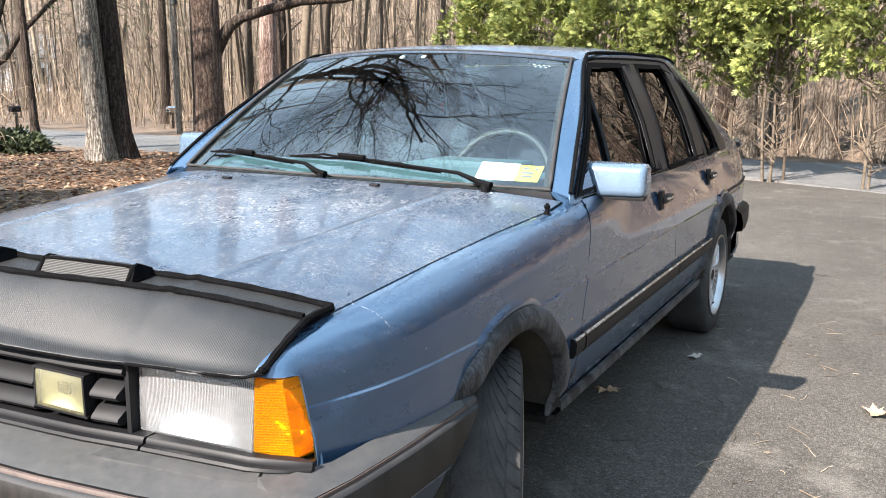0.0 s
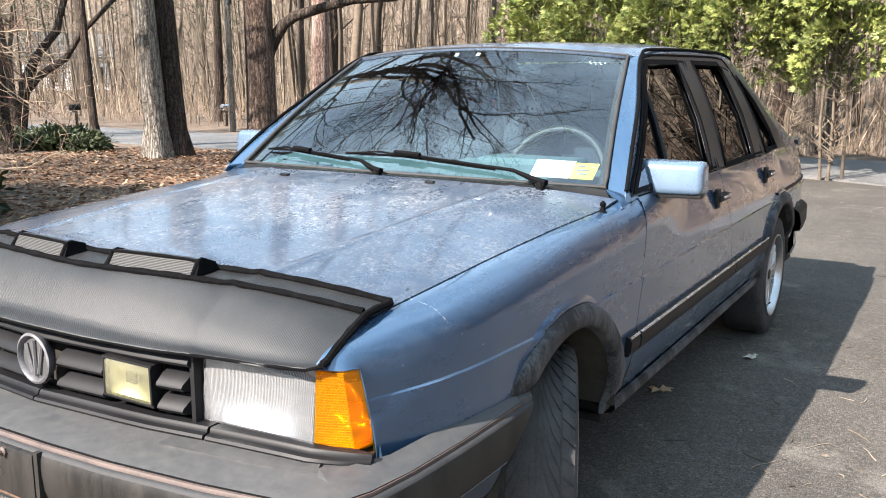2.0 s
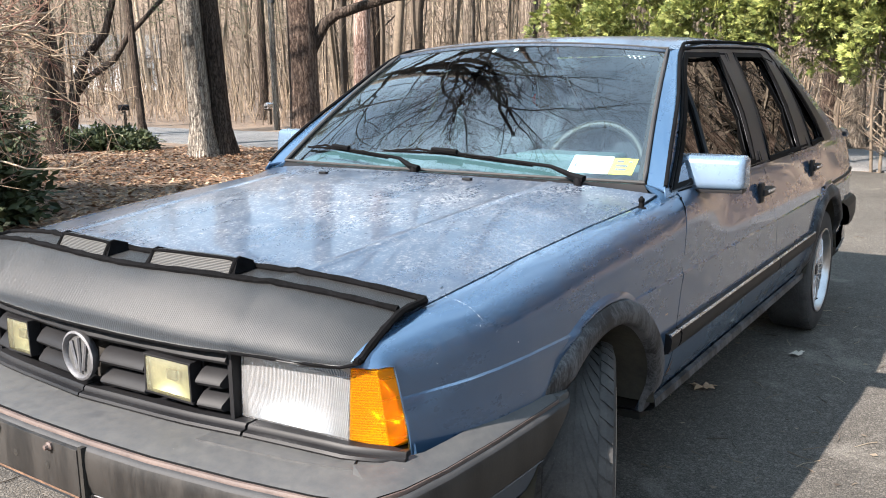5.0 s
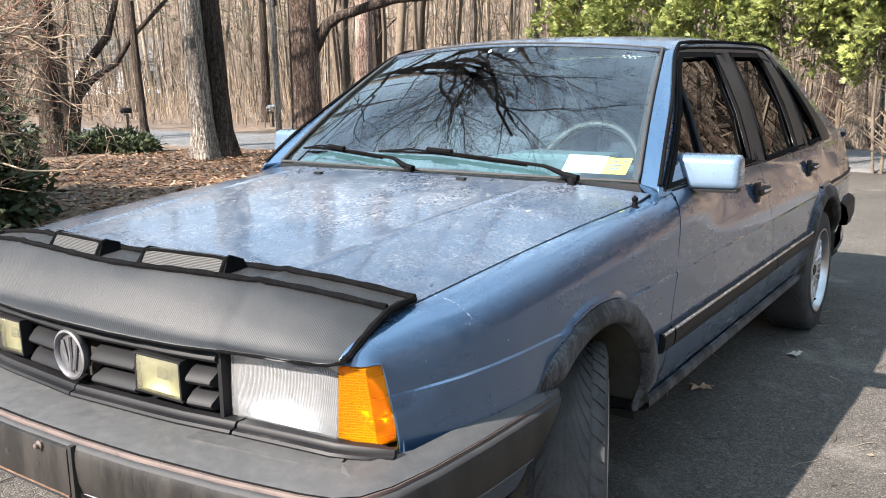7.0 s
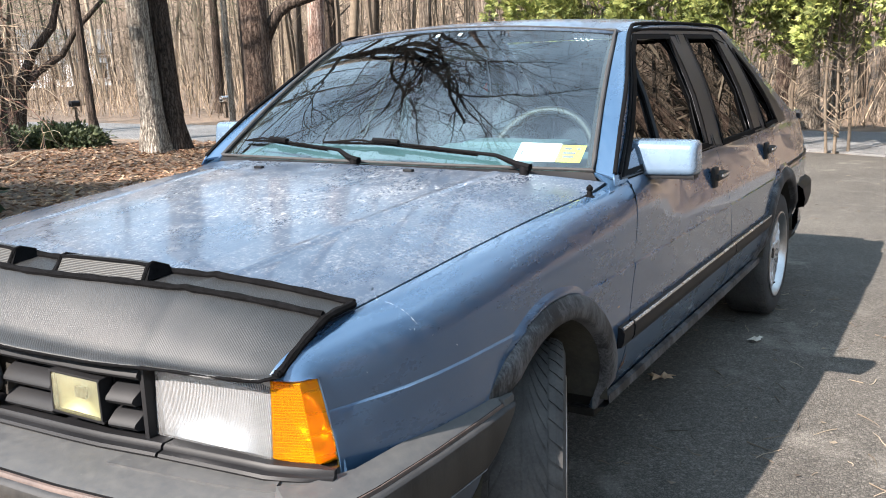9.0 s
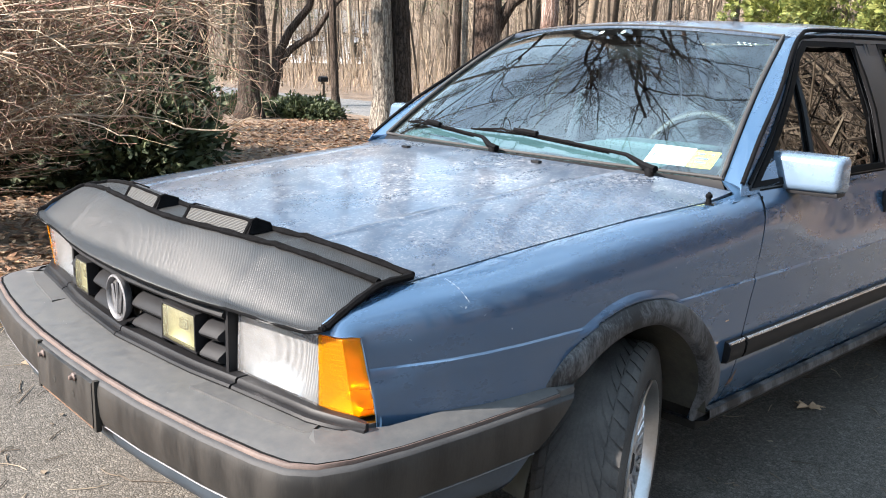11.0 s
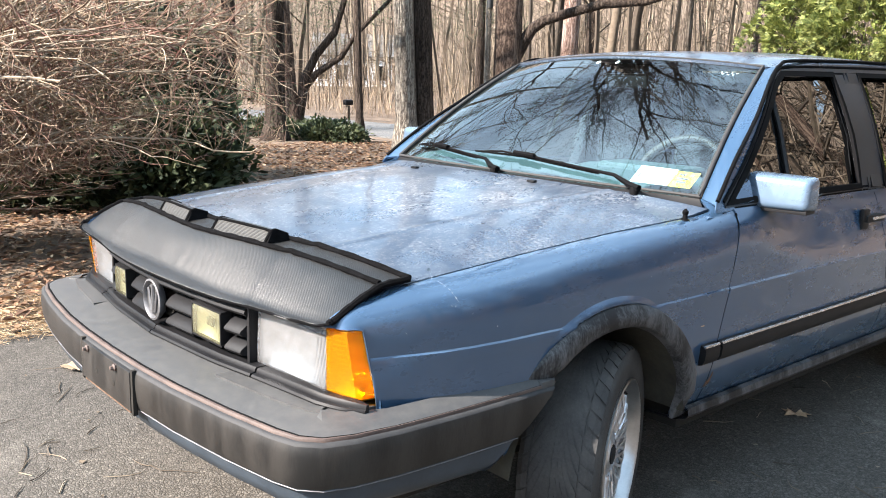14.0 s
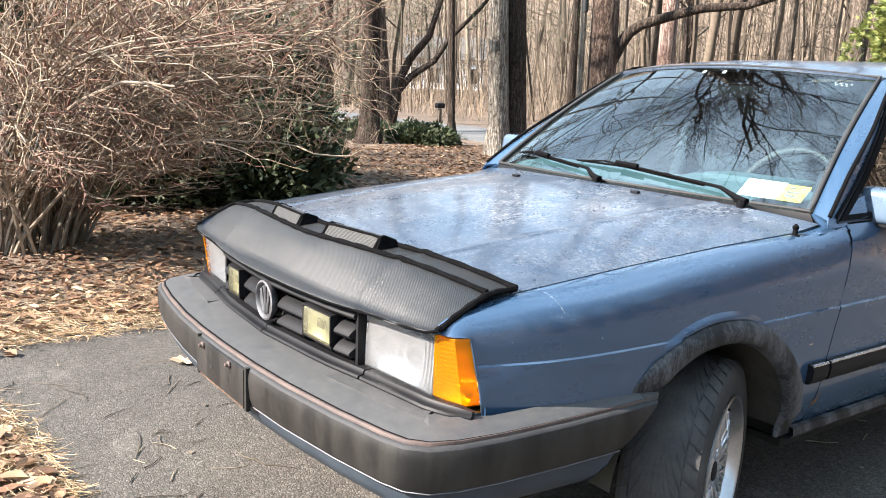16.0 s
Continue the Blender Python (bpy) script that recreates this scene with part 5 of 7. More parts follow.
# vinyl bonnet cover
def cover_span(u):
    return -0.660 - 0.085 * (1 - abs(u) ** 1.6), -0.853 - 0.053 * (1 - u * u)


def cover_point(u, v):
    """v 0 at the rear hem, 1 at the lower front hem."""
    yr, yf = cover_span(u)
    if v < 0.62:
        y = lerp(yr, yf, v / 0.62)
        xh, _ = hood_edge(y)
        x = u * max(xh + 0.002, 0.7035)
        z = hood_z(min(abs(x), xh), y) + 0.009
        back = yr - y
        z += 0.010 * math.exp(-((back - 0.075) / 0.05) ** 2)
        d = y - yf
        if d < 0.13:
            z -= lerp(0.050, 0.016, u ** 6) * (1 - d / 0.13) ** 2.2
        return Vector((x, y, z))
    t = (v - 0.62) / 0.38
    a = cover_point(u, 0.6199)
    x = u * 0.7035
    b = Vector((x, table(abs(x), [(0, -0.945), (0.15, -0.938), (0.30, -0.922), (0.42, -0.906), (0.56, -0.896), (0.66, -0.886), (0.69, -0.876), (0.7035, -0.864)]), table(abs(x), [(0, 0.763), (0.20, 0.760), (0.34, 0.759), (0.44, 0.763), (0.52, 0.767), (0.60, 0.770), (0.68, 0.772), (0.7035, 0.778)])))
    mid = Vector((lerp(a.x, b.x, 0.5), min(a.y, b.y) - 0.014 * math.sqrt(1 - min(1, u * u)), lerp(a.z, b.z, 0.35)))
    return a * (1 - t) ** 2 + mid * 2 * t * (1 - t) + b * t * t


def cover_back(u, dy):
    """A point dy ahead of the rear hem."""
    yr, yf = cover_span(u)
    return cover_point(u, 0.62 * dy / (yr - yf))


NU, NV = 101, 37
vs = [cover_point(-1 + 2 * i / (NU - 1), j / (NV - 1)) for i in range(NU) for j in range(NV)]
cover = mesh_part("bonnet_cover", vs, grid_faces(NU, NV), M_VINYL, car, "black textured vinyl bonnet cover with fleece edging", 60, 0.004)


def piping(pts, r, name="piping"):
    vs, fs = [], []
    tube(vs, fs, pts, [r * (1 + 0.12 * math.sin(k * 1.7)) for k in range(len(pts))], 7)
    mesh_part(name, vs, fs, M_PIPING, cover, "black fleece edging")


us = [-1 + 2 * i / 60 for i in range(61)]
piping([cover_point(u, 0.0) + Vector((0, 0, 0.002)) for u in us], 0.0075)
piping([cover_back(u * 0.985, 0.070) + Vector((0, 0, 0.002)) for u in us], 0.007)
piping([cover_point(u, 1.0) + Vector((0, -0.002, 0.0005)) for u in us], 0.0030)
for s in (1, -1):
    piping([cover_point(s * 0.998, k / 30) + Vector((s * 0.001, 0, 0.001)) for k in range(0, 31)], 0.0075)
# two raised air scoops with ribbed faces and black ends
for x0, x1 in ((-0.272, -0.072), (0.082, 0.312)):
    n = 8
    vs = []
    for k in range(n + 1):
        x = lerp(x0, x1, k / n)
        u = x / 0.7035
        a, b = cover_back(u, 0.064), cover_back(u, 0.004)
        end = 0.94 if k in (0, n) else 1.0
        vs += [a + Vector((0, 0, 0.004)), a + Vector((0, 0.016, 0.032 * end)), a + Vector((0, 0.026, 0.035 * end)), b + Vector((0, 0.002, 0.012)), b + Vector((0, 0.006, 0.0))]
    m = 5
    face = [(k * m, (k + 1) * m, (k + 1) * m + 1, k * m + 1) for k in range(n)]
    top = [(k * m + j, (k + 1) * m + j, (k + 1) * m + j + 1, k * m + j + 1) for k in range(n) for j in (1, 2, 3)]
    sc = mesh_part("air_scoop", vs, top, M_VINYL, cover, "raised black scoop", 40)
    mesh_part("scoop_mesh", vs, face, M_VENT, sc, "ribbed grey scoop mesh", 40)
    for k, o in ((0, -1), (n, 1)):
        rim = vs[k * m:k * m + m]
        cap = [v + Vector((o * (0.012 if j in (0, 4) else 0.005), 0, 0)) for j, v in enumerate(rim)]
        fs = [(0, 1, 2, 3, 4)[::o]] + [(j, j + 1, m + j + 1, m + j)[::-o] for j in range(4)]
        mesh_part("scoop_end", cap + rim, fs, M_PIPING, sc, "black scoop end", 40)
    for j in (1,):
        piping([Vector(vs[k * m + j]) for k in range(n + 1)], 0.0035)
    for k in (0, n):
        piping([Vector(vs[k * m + j]) for j in range(4)], 0.0045)


# door mirror
def mirror(s):
    bm = bmesh.new()
    r = bmesh.ops.create_cube(bm, size=1)
    for v in r["verts"]:
        back, high, outer = v.co.y > 0, v.co.z > 0, v.co.x * s > 0
        v.co = Vector((v.co.x * (0.246 if back else 0.230), v.co.y * 0.085 + (0.012 if not back and high else 0), v.co.z * (0.112 if back else 0.098) * (0.94 if outer else 1.0) - (0.0 if high else 0.002)))
    bmesh.ops.bevel(bm, geom=list(bm.edges), offset=0.021, segments=5, profile=0.55, affect="EDGES")
    ob = part("door_mirror", bm, M_MIRROR, car, "blue painted mirror housing, lightened for sun and sky", 50)
    ob.matrix_basis = pose(0.815, 0.668, 0.968, 0, 0, 5) if s > 0 else pose(-0.850, 0.668, 1.003, 0, 0, -5)
    bm = box_bm((0.222, 0.008, 0.095), (0, 0.043, 0), 0.003)
    part("mirror_glass", bm, M_REFLECT, ob, "mirror glass")
    bm = box_bm((0.224, 0.070, 0.014), (0, 0.006, -0.053), 0.005)
    part("mirror_base", bm, M_BLACK, ob, "black lower mirror rim")
    bm = box_bm((0.060, 0.100, 0.116), (-s * 0.100, -0.002, -0.004), 0.024, 4)
    part("mirror_foot", bm, M_BLACK, ob, "black mirror mount")
    vs = [(s * (lean_x(z) + 0.008), y, z) for y, z in ((0.46, 0.935), (0.56, 0.935), (0.60, 0.940), (0.60, 1.00), (0.56, 0.99))]
    fs = [(0, 1, 2, 3, 4)] if s > 0 else [(4, 3, 2, 1, 0)]
    mesh_part("mirror_triangle", vs, fs, M_PAINT, car, "blue corner plate behind the mirror", 0, 0.01)


for s in (1, -1):
    mirror(s)
    # door handles
    for y, z, nm in ((1.375, 0.826, "front"), (2.255, 0.836, "rear")):
        x = s * (side_x(y, z) + 0.004)
        bm = box_bm((0.030, 0.145, 0.026), (x + s * 0.006, y + 0.02, z), 0.007)
        h = part("door_handle", bm, M_BLACK, car, "black door handle with chrome strip")
        bm = box_bm((0.010, 0.10, 0.010), (x + s * 0.021, y + 0.035, z + 0.002), 0.003)
        part("handle_strip", bm, M_CHROME, h, "chrome strip")
        bm = box_bm((0.018, 0.050, 0.075), (x + s * 0.004, y - 0.045, z), 0.010)
        part("handle_plate", bm, M_BLACK, h)
    # rub strips with chrome line, one per panel
    for ya, yb, nm in ((0.302, 0.376, ""), (0.388, 1.535, ""), (1.545, 2.195, "")):
        n = max(2, int((yb - ya) / 0.1))
        prof = [(0.0, 0.492), (0.014, 0.496), (0.020, 0.512), (0.020, 0.538), (0.012, 0.550), (0.0, 0.553)]
        vs = []
        for k in range(n + 1):
            y = lerp(ya, yb, k / n)
            for d, z in prof:
                vs.append((s * (side_x(y, z) + d), y, z))
        m = len(prof)
        fs = grid_faces(n + 1, m, s > 0) + [tuple(range(m))[::s], tuple(n * m + j for j in range(m))[::-s]]
        st = mesh_part("rub_strip", vs, fs, M_BLACK, car, "black rub strip with chrome edge", 40)
        vs, fs = [], []
        tube(vs, fs, [Vector((s * (side_x(lerp(ya, yb, k / n), 0.548) + 0.014), lerp(ya, yb, k / n), 0.5485)) for k in range(n + 1)], [0.0048] * (n + 1), 6)
        mesh_part("chrome_line", vs, fs, M_CHROME, st, "worn chrome line")
    # narrow black moulding along the rear quarter's crease
    vs = []
    for k in range(9):
        y = lerp(2.42, 3.43, k / 8)
        for d, z in ((0.0, 0.716), (0.006, 0.718), (0.008, 0.724), (0.006, 0.730), (0.0, 0.732)):
            vs.append((s * (side_x(y, z) + d), y, z))
    mesh_part("quarter_moulding", vs, grid_faces(9, 5, s > 0), M_BLACK, car, "narrow black moulding", 40)
    # sill
    vs = []
    for k in range(13):
        y = lerp(0.31, 2.19, k / 12)
        for d, z in ((-0.040, 0.356), (-0.026, 0.352), (-0.024, 0.330), (-0.034, 0.318), (-0.075, 0.305), (-0.2, 0.300)):
            vs.append((s * (half_width(y) + d), y, z))
    mesh_part("sill", vs, grid_faces(13, 6, s < 0), M_ARCH, car, "grey sill panel", 40)
    # arch trims
    for (c, cz), a0, a1 in ((ARCHES[0], 2, 137), (ARCHES[1], 18, 178)):
        prof = [(0.350, -0.010), (0.352, 0.006), (0.354, 0.014), (0.358, 0.019), (0.368, 0.022), (0.382, 0.0225), (0.396, 0.020), (0.406, 0.0155), (0.411, 0.010), (0.414, -0.004)]
        vs = []
        n = 44
        for k in range(n + 1):
            w = radians(lerp(a0, a1, k / n))
            for r, d in prof:
                y, z = c + r * math.cos(w), cz + r * math.sin(w)
                fade = min(1, k / 4, (n - k) / 4)
                vs.append((s * (side_x(y, max(z, 0.36)) + (d * fade if d > 0 else d)), y, z))
        mesh_part("arch_trim", vs, grid_faces(n + 1, len(prof), s < 0), M_ARCH, car, "worn grey wheel-arch trim", 70)
        lip = [(0.410, 0.004), (0.412, 0.0105), (0.417, 0.0115), (0.424, 0.007), (0.433, -0.001)]
        vs = []
        for k in range(n + 1):
            w = radians(lerp(66, 124, k / n))
            fade = min(1, k / 14, (n - k) / 14)
            for r, d in lip:
                y, z = c + r * math.cos(w), cz + r * math.sin(w)
                x = wing_skin(y, z) if c < 1 and z > 0.708 else side_x(y, z)
                vs.append((s * (x + (d * fade if d > 0 else d)), y, z))
        mesh_part("arch_lip", vs, grid_faces(n + 1, len(lip), s < 0), M_PAINT, car, "flared blue lip above the arch trim", 70)
    # wheel wells
    for c, cz in ARCHES:
        vs = []
        for k in range(25):
            w = radians(lerp(7, 173, k / 24))
            for d in (0.0, 0.12, 0.26):
                vs.append((s * (0.826 - d), c + 0.356 * math.cos(w), cz + 0.356 * math.sin(w)))
        mesh_part("wheel_well", vs, grid_faces(25, 3), M_LINER, car, "muddy wheel well", 60)
        bm = box_bm((0.01, 0.70, 0.40), (s * 0.552, c, 0.47))
        part("well_wall", bm, M_LINER, car)

# dark seams between the panels
for s in (1, -1):
    for seam, z0, z1 in ((door_seam, 0.34, 0.912), (mid_seam, 0.34, 0.915), (rear_seam, 0.50, 0.915)):
        vs = []
        for k in range(21):
            z = lerp(z0, z1, k / 20)
            y = seam(z)
            x = side_x(y, z) + (seam_swell(z) if seam is door_seam else 0) - 0.001
            vs += [(s * x, y - 0.006, z), (s * x, y + 0.006, z)]
        mesh_part("panel_gap", vs, grid_faces(21, 2, s > 0), M_RUBBER, car, "dark gap between panels")

# underbody
for y0, y1, w, h, z in ((-0.80, -0.43, 1.46, 0.09, 0.395), (-0.43, 0.33, 1.09, 0.20, 0.34), (0.33, 2.18, 1.52, 0.06, 0.30), (2.18, 2.94, 1.09, 0.20, 0.34), (2.94, 3.40, 1.52, 0.20, 0.34)):
    bm = box_bm((w, y1 - y0, h), (0, (y0 + y1) / 2, z), 0.01)
    part("underbody", bm, M_DARK, car, "dark underbody")
for s in (1, -1):
    vs, fs = [], []
    tube(vs, fs, [Vector((s * 0.50, -0.90, 0.425)), Vector((s * 0.50, -0.925, 0.405)), Vector((s * 0.50, -0.955, 0.396))], [0.011, 0.012, 0.010], 8)
    mesh_part("tow_eye", vs, fs, M_DARK, car, "black towing stub under the valance", 40)


# wheels
def wheel(at, steer, s):
    prof = [(-0.098, 0.205), (-0.100, 0.225), (-0.101, 0.262), (-0.094, 0.284), (-0.075, 0.295), (-0.03, 0.2985), (0.03, 0.2985), (0.075, 0.295), (0.094, 0.284), (0.101, 0.262), (0.100, 0.225), (0.096, 0.205)]
    vs, fs = lathe(prof, 64)
    tyre = mesh_part("tyre", vs, fs, M_TYRE, car, "black low-profile tyre with directional tread", 50)
    tyre.matrix_basis = pose(*at, 0, 0, steer)
    # tread: ribs that sweep outwards along the tyre, and short shoulder blocks
    tv, tf = [], []

    def block(sd, line, wide):
        base = len(tv)
        for x, dw in line:
            top = table(x, [(0.0, 0.3008), (0.06, 0.3000), (0.080, 0.2966), (0.094, 0.2885)])
            for a in (dw, dw + wide):
                for r in (top - 0.010, top):
                    tv.append((sd * x, r * math.cos(a), r * math.sin(a)))
        for i in range(len(line) - 1):
            q, r = base + i * 4, base + i * 4 + 4
            tf.extend([(q + 1, q + 3, r + 3, r + 1), (q, q + 1, r + 1, r), (q + 2, r + 2, r + 3, q + 3)])
        for q in (base, base + 4 * (len(line) - 1)):
            tf.append((q, q + 2, q + 3, q + 1))

    for k in range(44):
        w = 2 * math.pi * k / 44
        for sd in (1, -1):
            block(sd, [(0.006, w), (0.022, w + 0.22), (0.040, w + 0.40), (0.060, w + 0.52)], 0.100)
            block(sd, [(0.064, w + 0.56), (0.080, w + 0.60), (0.094, w + 0.63)], 0.118)
    tread = mesh_part("tread", tv, tf, M_TYRE, tyre, "", 20)
    tread["kind"] = "stuff"
    # rim: dish, lip, lattice
    rp = [(0.096, 0.2085), (0.102, 0.2085), (0.104, 0.203), (0.099, 0.197), (0.060, 0.190), (0.030, 0.184), (0.0, 0.176), (-0.085, 0.172), (-0.095, 0.205)]
    vs, fs = lathe([(s * a, r) for a, r in rp], 64)
    rim = mesh_part("rim", vs, fs, M_LIP, tyre, "polished deep-dish alloy rim", 40)
    lv, lf = [], []
    for k in range(22):
        for dirn in (1, -1):
            w0 = 2 * math.pi * k / 22
            w1 = w0 + dirn * 2 * math.pi / 22 * 1.6
            pts = []
            for t in (0, 0.5, 1):
                w, r = lerp(w0, w1, t), lerp(0.062, 0.189, t)
                pts.append(Vector((s * (0.066 + 0.010 * math.sin(math.pi * t)), r * math.cos(w), r * math.sin(w))))
            tube(lv, lf, pts, [0.0055, 0.0045, 0.0055], 5)
    mesh_part("lattice_spokes", lv, lf, M_RIM, rim, "silver lattice spokes", 50)
    vs, fs = lathe([(s * a, r) for a, r in ((0.035, 0.078), (0.060, 0.076), (0.066, 0.066), (0.062, 0.040), (0.070, 0.036), (0.074, 0.030), (0.0745, 0.0005))], 32)
    mesh_part("hub", vs, fs, M_RIM, rim, "silver hub", 40)
    vs, fs = lathe([(s * a, r) for a, r in ((0.074, 0.027), (0.078, 0.025), (0.0785, 0.0005))], 24)
    mesh_part("hub_cap", vs, fs, M_BLACK, rim, "black centre cap", 40)
    vs, fs = lathe([(s * -0.02, 0.17), (s * -0.022, 0.0005)], 32)
    mesh_part("brake_disc", vs, fs, M_DARK, rim, "dark brake disc")
    vs, fs = [], []
    tube(vs, fs, [Vector((s * 0.058, 0.0, -0.185)), Vector((s * 0.082, 0.006, -0.168))], [0.005, 0.004], 6)
    v = mesh_part("tyre_valve", vs, fs, M_BLACK, rim, "black valve stem")
    v.rotation_euler = (radians(145 if at[1] < 1 else 18), 0, 0)
    return tyre


wheel((0.728, FAX, WHEEL_Z), 24, 1)
wheel((-0.728, FAX, WHEEL_Z), 24, -1)
wheel((0.724, RAX, WHEEL_Z), 0, 1)
wheel((-0.724, RAX, WHEEL_Z), 0, -1)


# interior
def seat(x, y, head=True):
    bm = box_bm((0.50, 0.50, 0.16), (x, y, 0.52), 0.05, 3)
    st = part("seat", bm, M_SEAT, car, "dark blue-grey cloth seat")
    bm = box_bm((0.49, 0.12, 0.58), (x, y + 0.30, 0.84), 0.05, 3, (0.86, 0.8), turn=Matrix.Rotation(radians(-14), 4, "X"))
    part("backrest", bm, M_SEAT, st)
    if head:
        bm = box_bm((0.26, 0.09, 0.17), (x, y + 0.40, 1.175), 0.04, 3)
        part("headrest", bm, M_SEAT, st, "dark headrest")


seat(0.37, 1.08)
seat(-0.37, 1.08)
bm = box_bm((1.25, 0.50, 0.18), (0, 1.95, 0.50), 0.05, 3)
rs = part("rear_seat", bm, M_SEAT, car, "dark cloth rear bench")
bm = box_bm((1.25, 0.12, 0.56), (0, 2.28, 0.80), 0.05, 3, turn=Matrix.Rotation(radians(-18), 4, "X"))
part("rear_backrest", bm, M_SEAT, rs)
bm = box_bm((1.32, 0.42, 0.03), (0, 2.60, 0.955), 0.01)
part("parcel_shelf", bm, M_SEAT, car, "dark parcel shelf")
vs = []
for i in range(21):
    u = -1 + i / 10
    for y, z in ((0.465 - 0.115 * (1 - u * u), 0.955), (0.52, 0.975), (0.62, 0.990), (0.69, 0.985), (0.72, 0.955), (0.73, 0.88), (0.70, 0.60)):
        vs.append((u * 0.70, y, z - 0.02 + (0.018 if 0.15 < u < 0.75 and y > 0.55 else 0)))
mesh_part("dashboard", vs, grid_faces(21, 7), M_DASH, car, "grey-blue dashboard top", 40, 0.01)
bm = box_bm((0.34, 0.16, 0.07), (0.36, 0.67, 0.972), 0.02, 3)
part("instrument_hood", bm, M_DASH, car, "instrument hood")
bm = bmesh.new()
vs, fs = [], []
pts = [Vector((0.185 * math.cos(2 * math.pi * k / 40), 0.185 * math.sin(2 * math.pi * k / 40), 0)) for k in range(41)]
tube(vs, fs, pts, [0.0155] * 41, 8, False)
wheel_ob = mesh_part("steering_wheel", vs, fs, M_LIGHTGREY, car, "grey four-spoke steering wheel", 60)
wheel_ob.matrix_basis = pose(0.37, 0.815, 0.925, 62, 0, 0)
bm.free()
bm = box_bm((0.20, 0.10, 0.035), (0, 0, -0.02), 0.014)
part("steering_pad", bm, M_LIGHTGREY, wheel_ob, "light grey wheel pad")
for k in range(4):
    w = radians((20, 160, 215, 325)[k])
    vs, fs = [], []
    tube(vs, fs, [Vector((0.05 * math.cos(w), 0.05 * math.sin(w), -0.02)), Vector((0.18 * math.cos(w), 0.18 * math.sin(w), 0))], [0.014, 0.010], 6)
    mesh_part("steering_spoke", vs, fs, M_LIGHTGREY, wheel_ob)
bm = box_bm((1.40, 2.2, 0.03), (0, 1.5, 0.36), 0.01)
part("cabin_floor", bm, M_DARK, car, "dark cabin floor")
bm = box_bm((1.40, 0.04, 0.56), (0, 0.42, 0.62), 0.01)
part("firewall", bm, M_DARK, car)
for s in (1, -1):
    vs, fs = [], []
    tube(vs, fs, [screen_point(s * 0.985, k / 8) + Vector((0, 0.028, -0.014)) for k in range(9)], [0.022] * 9, 8)
    mesh_part("pillar_lining", vs, fs, M_DARK, car, "dark inner pillar lining", 60)
bm = box_bm((0.20, 0.02, 0.055), (0, 0.98, 1.285), 0.012, turn=Matrix.Rotation(radians(12), 4, "X"))
part("rear_view_mirror", bm, M_BLACK, car, "black rear-view mirror")
for s in (1, -1):
    bm = box_bm((0.03, 1.9, 0.52), (s * 0.735, 1.45, 0.64), 0.01)
    part("door_lining", bm, M_SEAT, car, "dark door lining")

# ---------------------------------------------------------------- trees and shrubs
def rand_dir(rng):
    while True:
        v = Vector((rng.uniform(-1, 1), rng.uniform(-1, 1), rng.uniform(-1, 1)))
        if 0.05 < v.length < 1:
            return v.normalized()


def limb(vs, fs, rng, start, direction, length, radius, depth, spread, lift, sides, wander=0.16, forks=(3, 5), tipr=0.25, reach=99.0, thick=1.0, bends=(3, 4, 5), low=-9.0):
    """A wandering, tapering branch with side branches, down to depth 0."""
    n = bends[min(2, max(0, depth))]
    pts, p, d = [start.copy()], start.copy(), direction.normalized()
    for k in range(n):
        d = (d + rand_dir(rng) * wander + Vector((0, 0, lift))).normalized()
        if start.z + 0.2 > p.z and p.z < 0.35 and d.z < 0 and radius < 0.03:
            d.z = abs(d.z)
        if p.z + d.z * length / n < low:
            d.z = abs(d.z) * 0.4
        q = p + d * (length / n)
        if k and math.hypot(q.x, q.y) > reach:
            break
        p = q
        pts.append(p.copy())
    n = len(pts) - 1
    radii = [radius * lerp(1, tipr, k / n) for k in range(n + 1)]
    tube(vs, fs, pts, radii, max(3, sides), False)
    if depth <= 0:
        return
    for _ in range(rng.randint(*forks)):
        t = rng.uniform(0.25, 1.0)
        k = min(n - 1, int(t * n))
        q = pts[k].lerp(pts[k + 1], t * n - k)
        axis = (pts[k + 1] - pts[k]).normalized()
        side = rand_dir(rng)
        side = (side - axis * side.dot(axis)).normalized()
        a = radians(rng.uniform(*spread))
        nd = axis * math.cos(a) + side * math.sin(a)
        limb(vs, fs, rng, q, nd, length * rng.uniform(0.45, 0.72), max(0.0025, lerp(radius, radius * tipr, t) * min(0.9, thick * rng.uniform(0.45, 0.7))), depth - 1, spread, lift, sides - 1, wander, forks, tipr, reach, thick, bends, low)


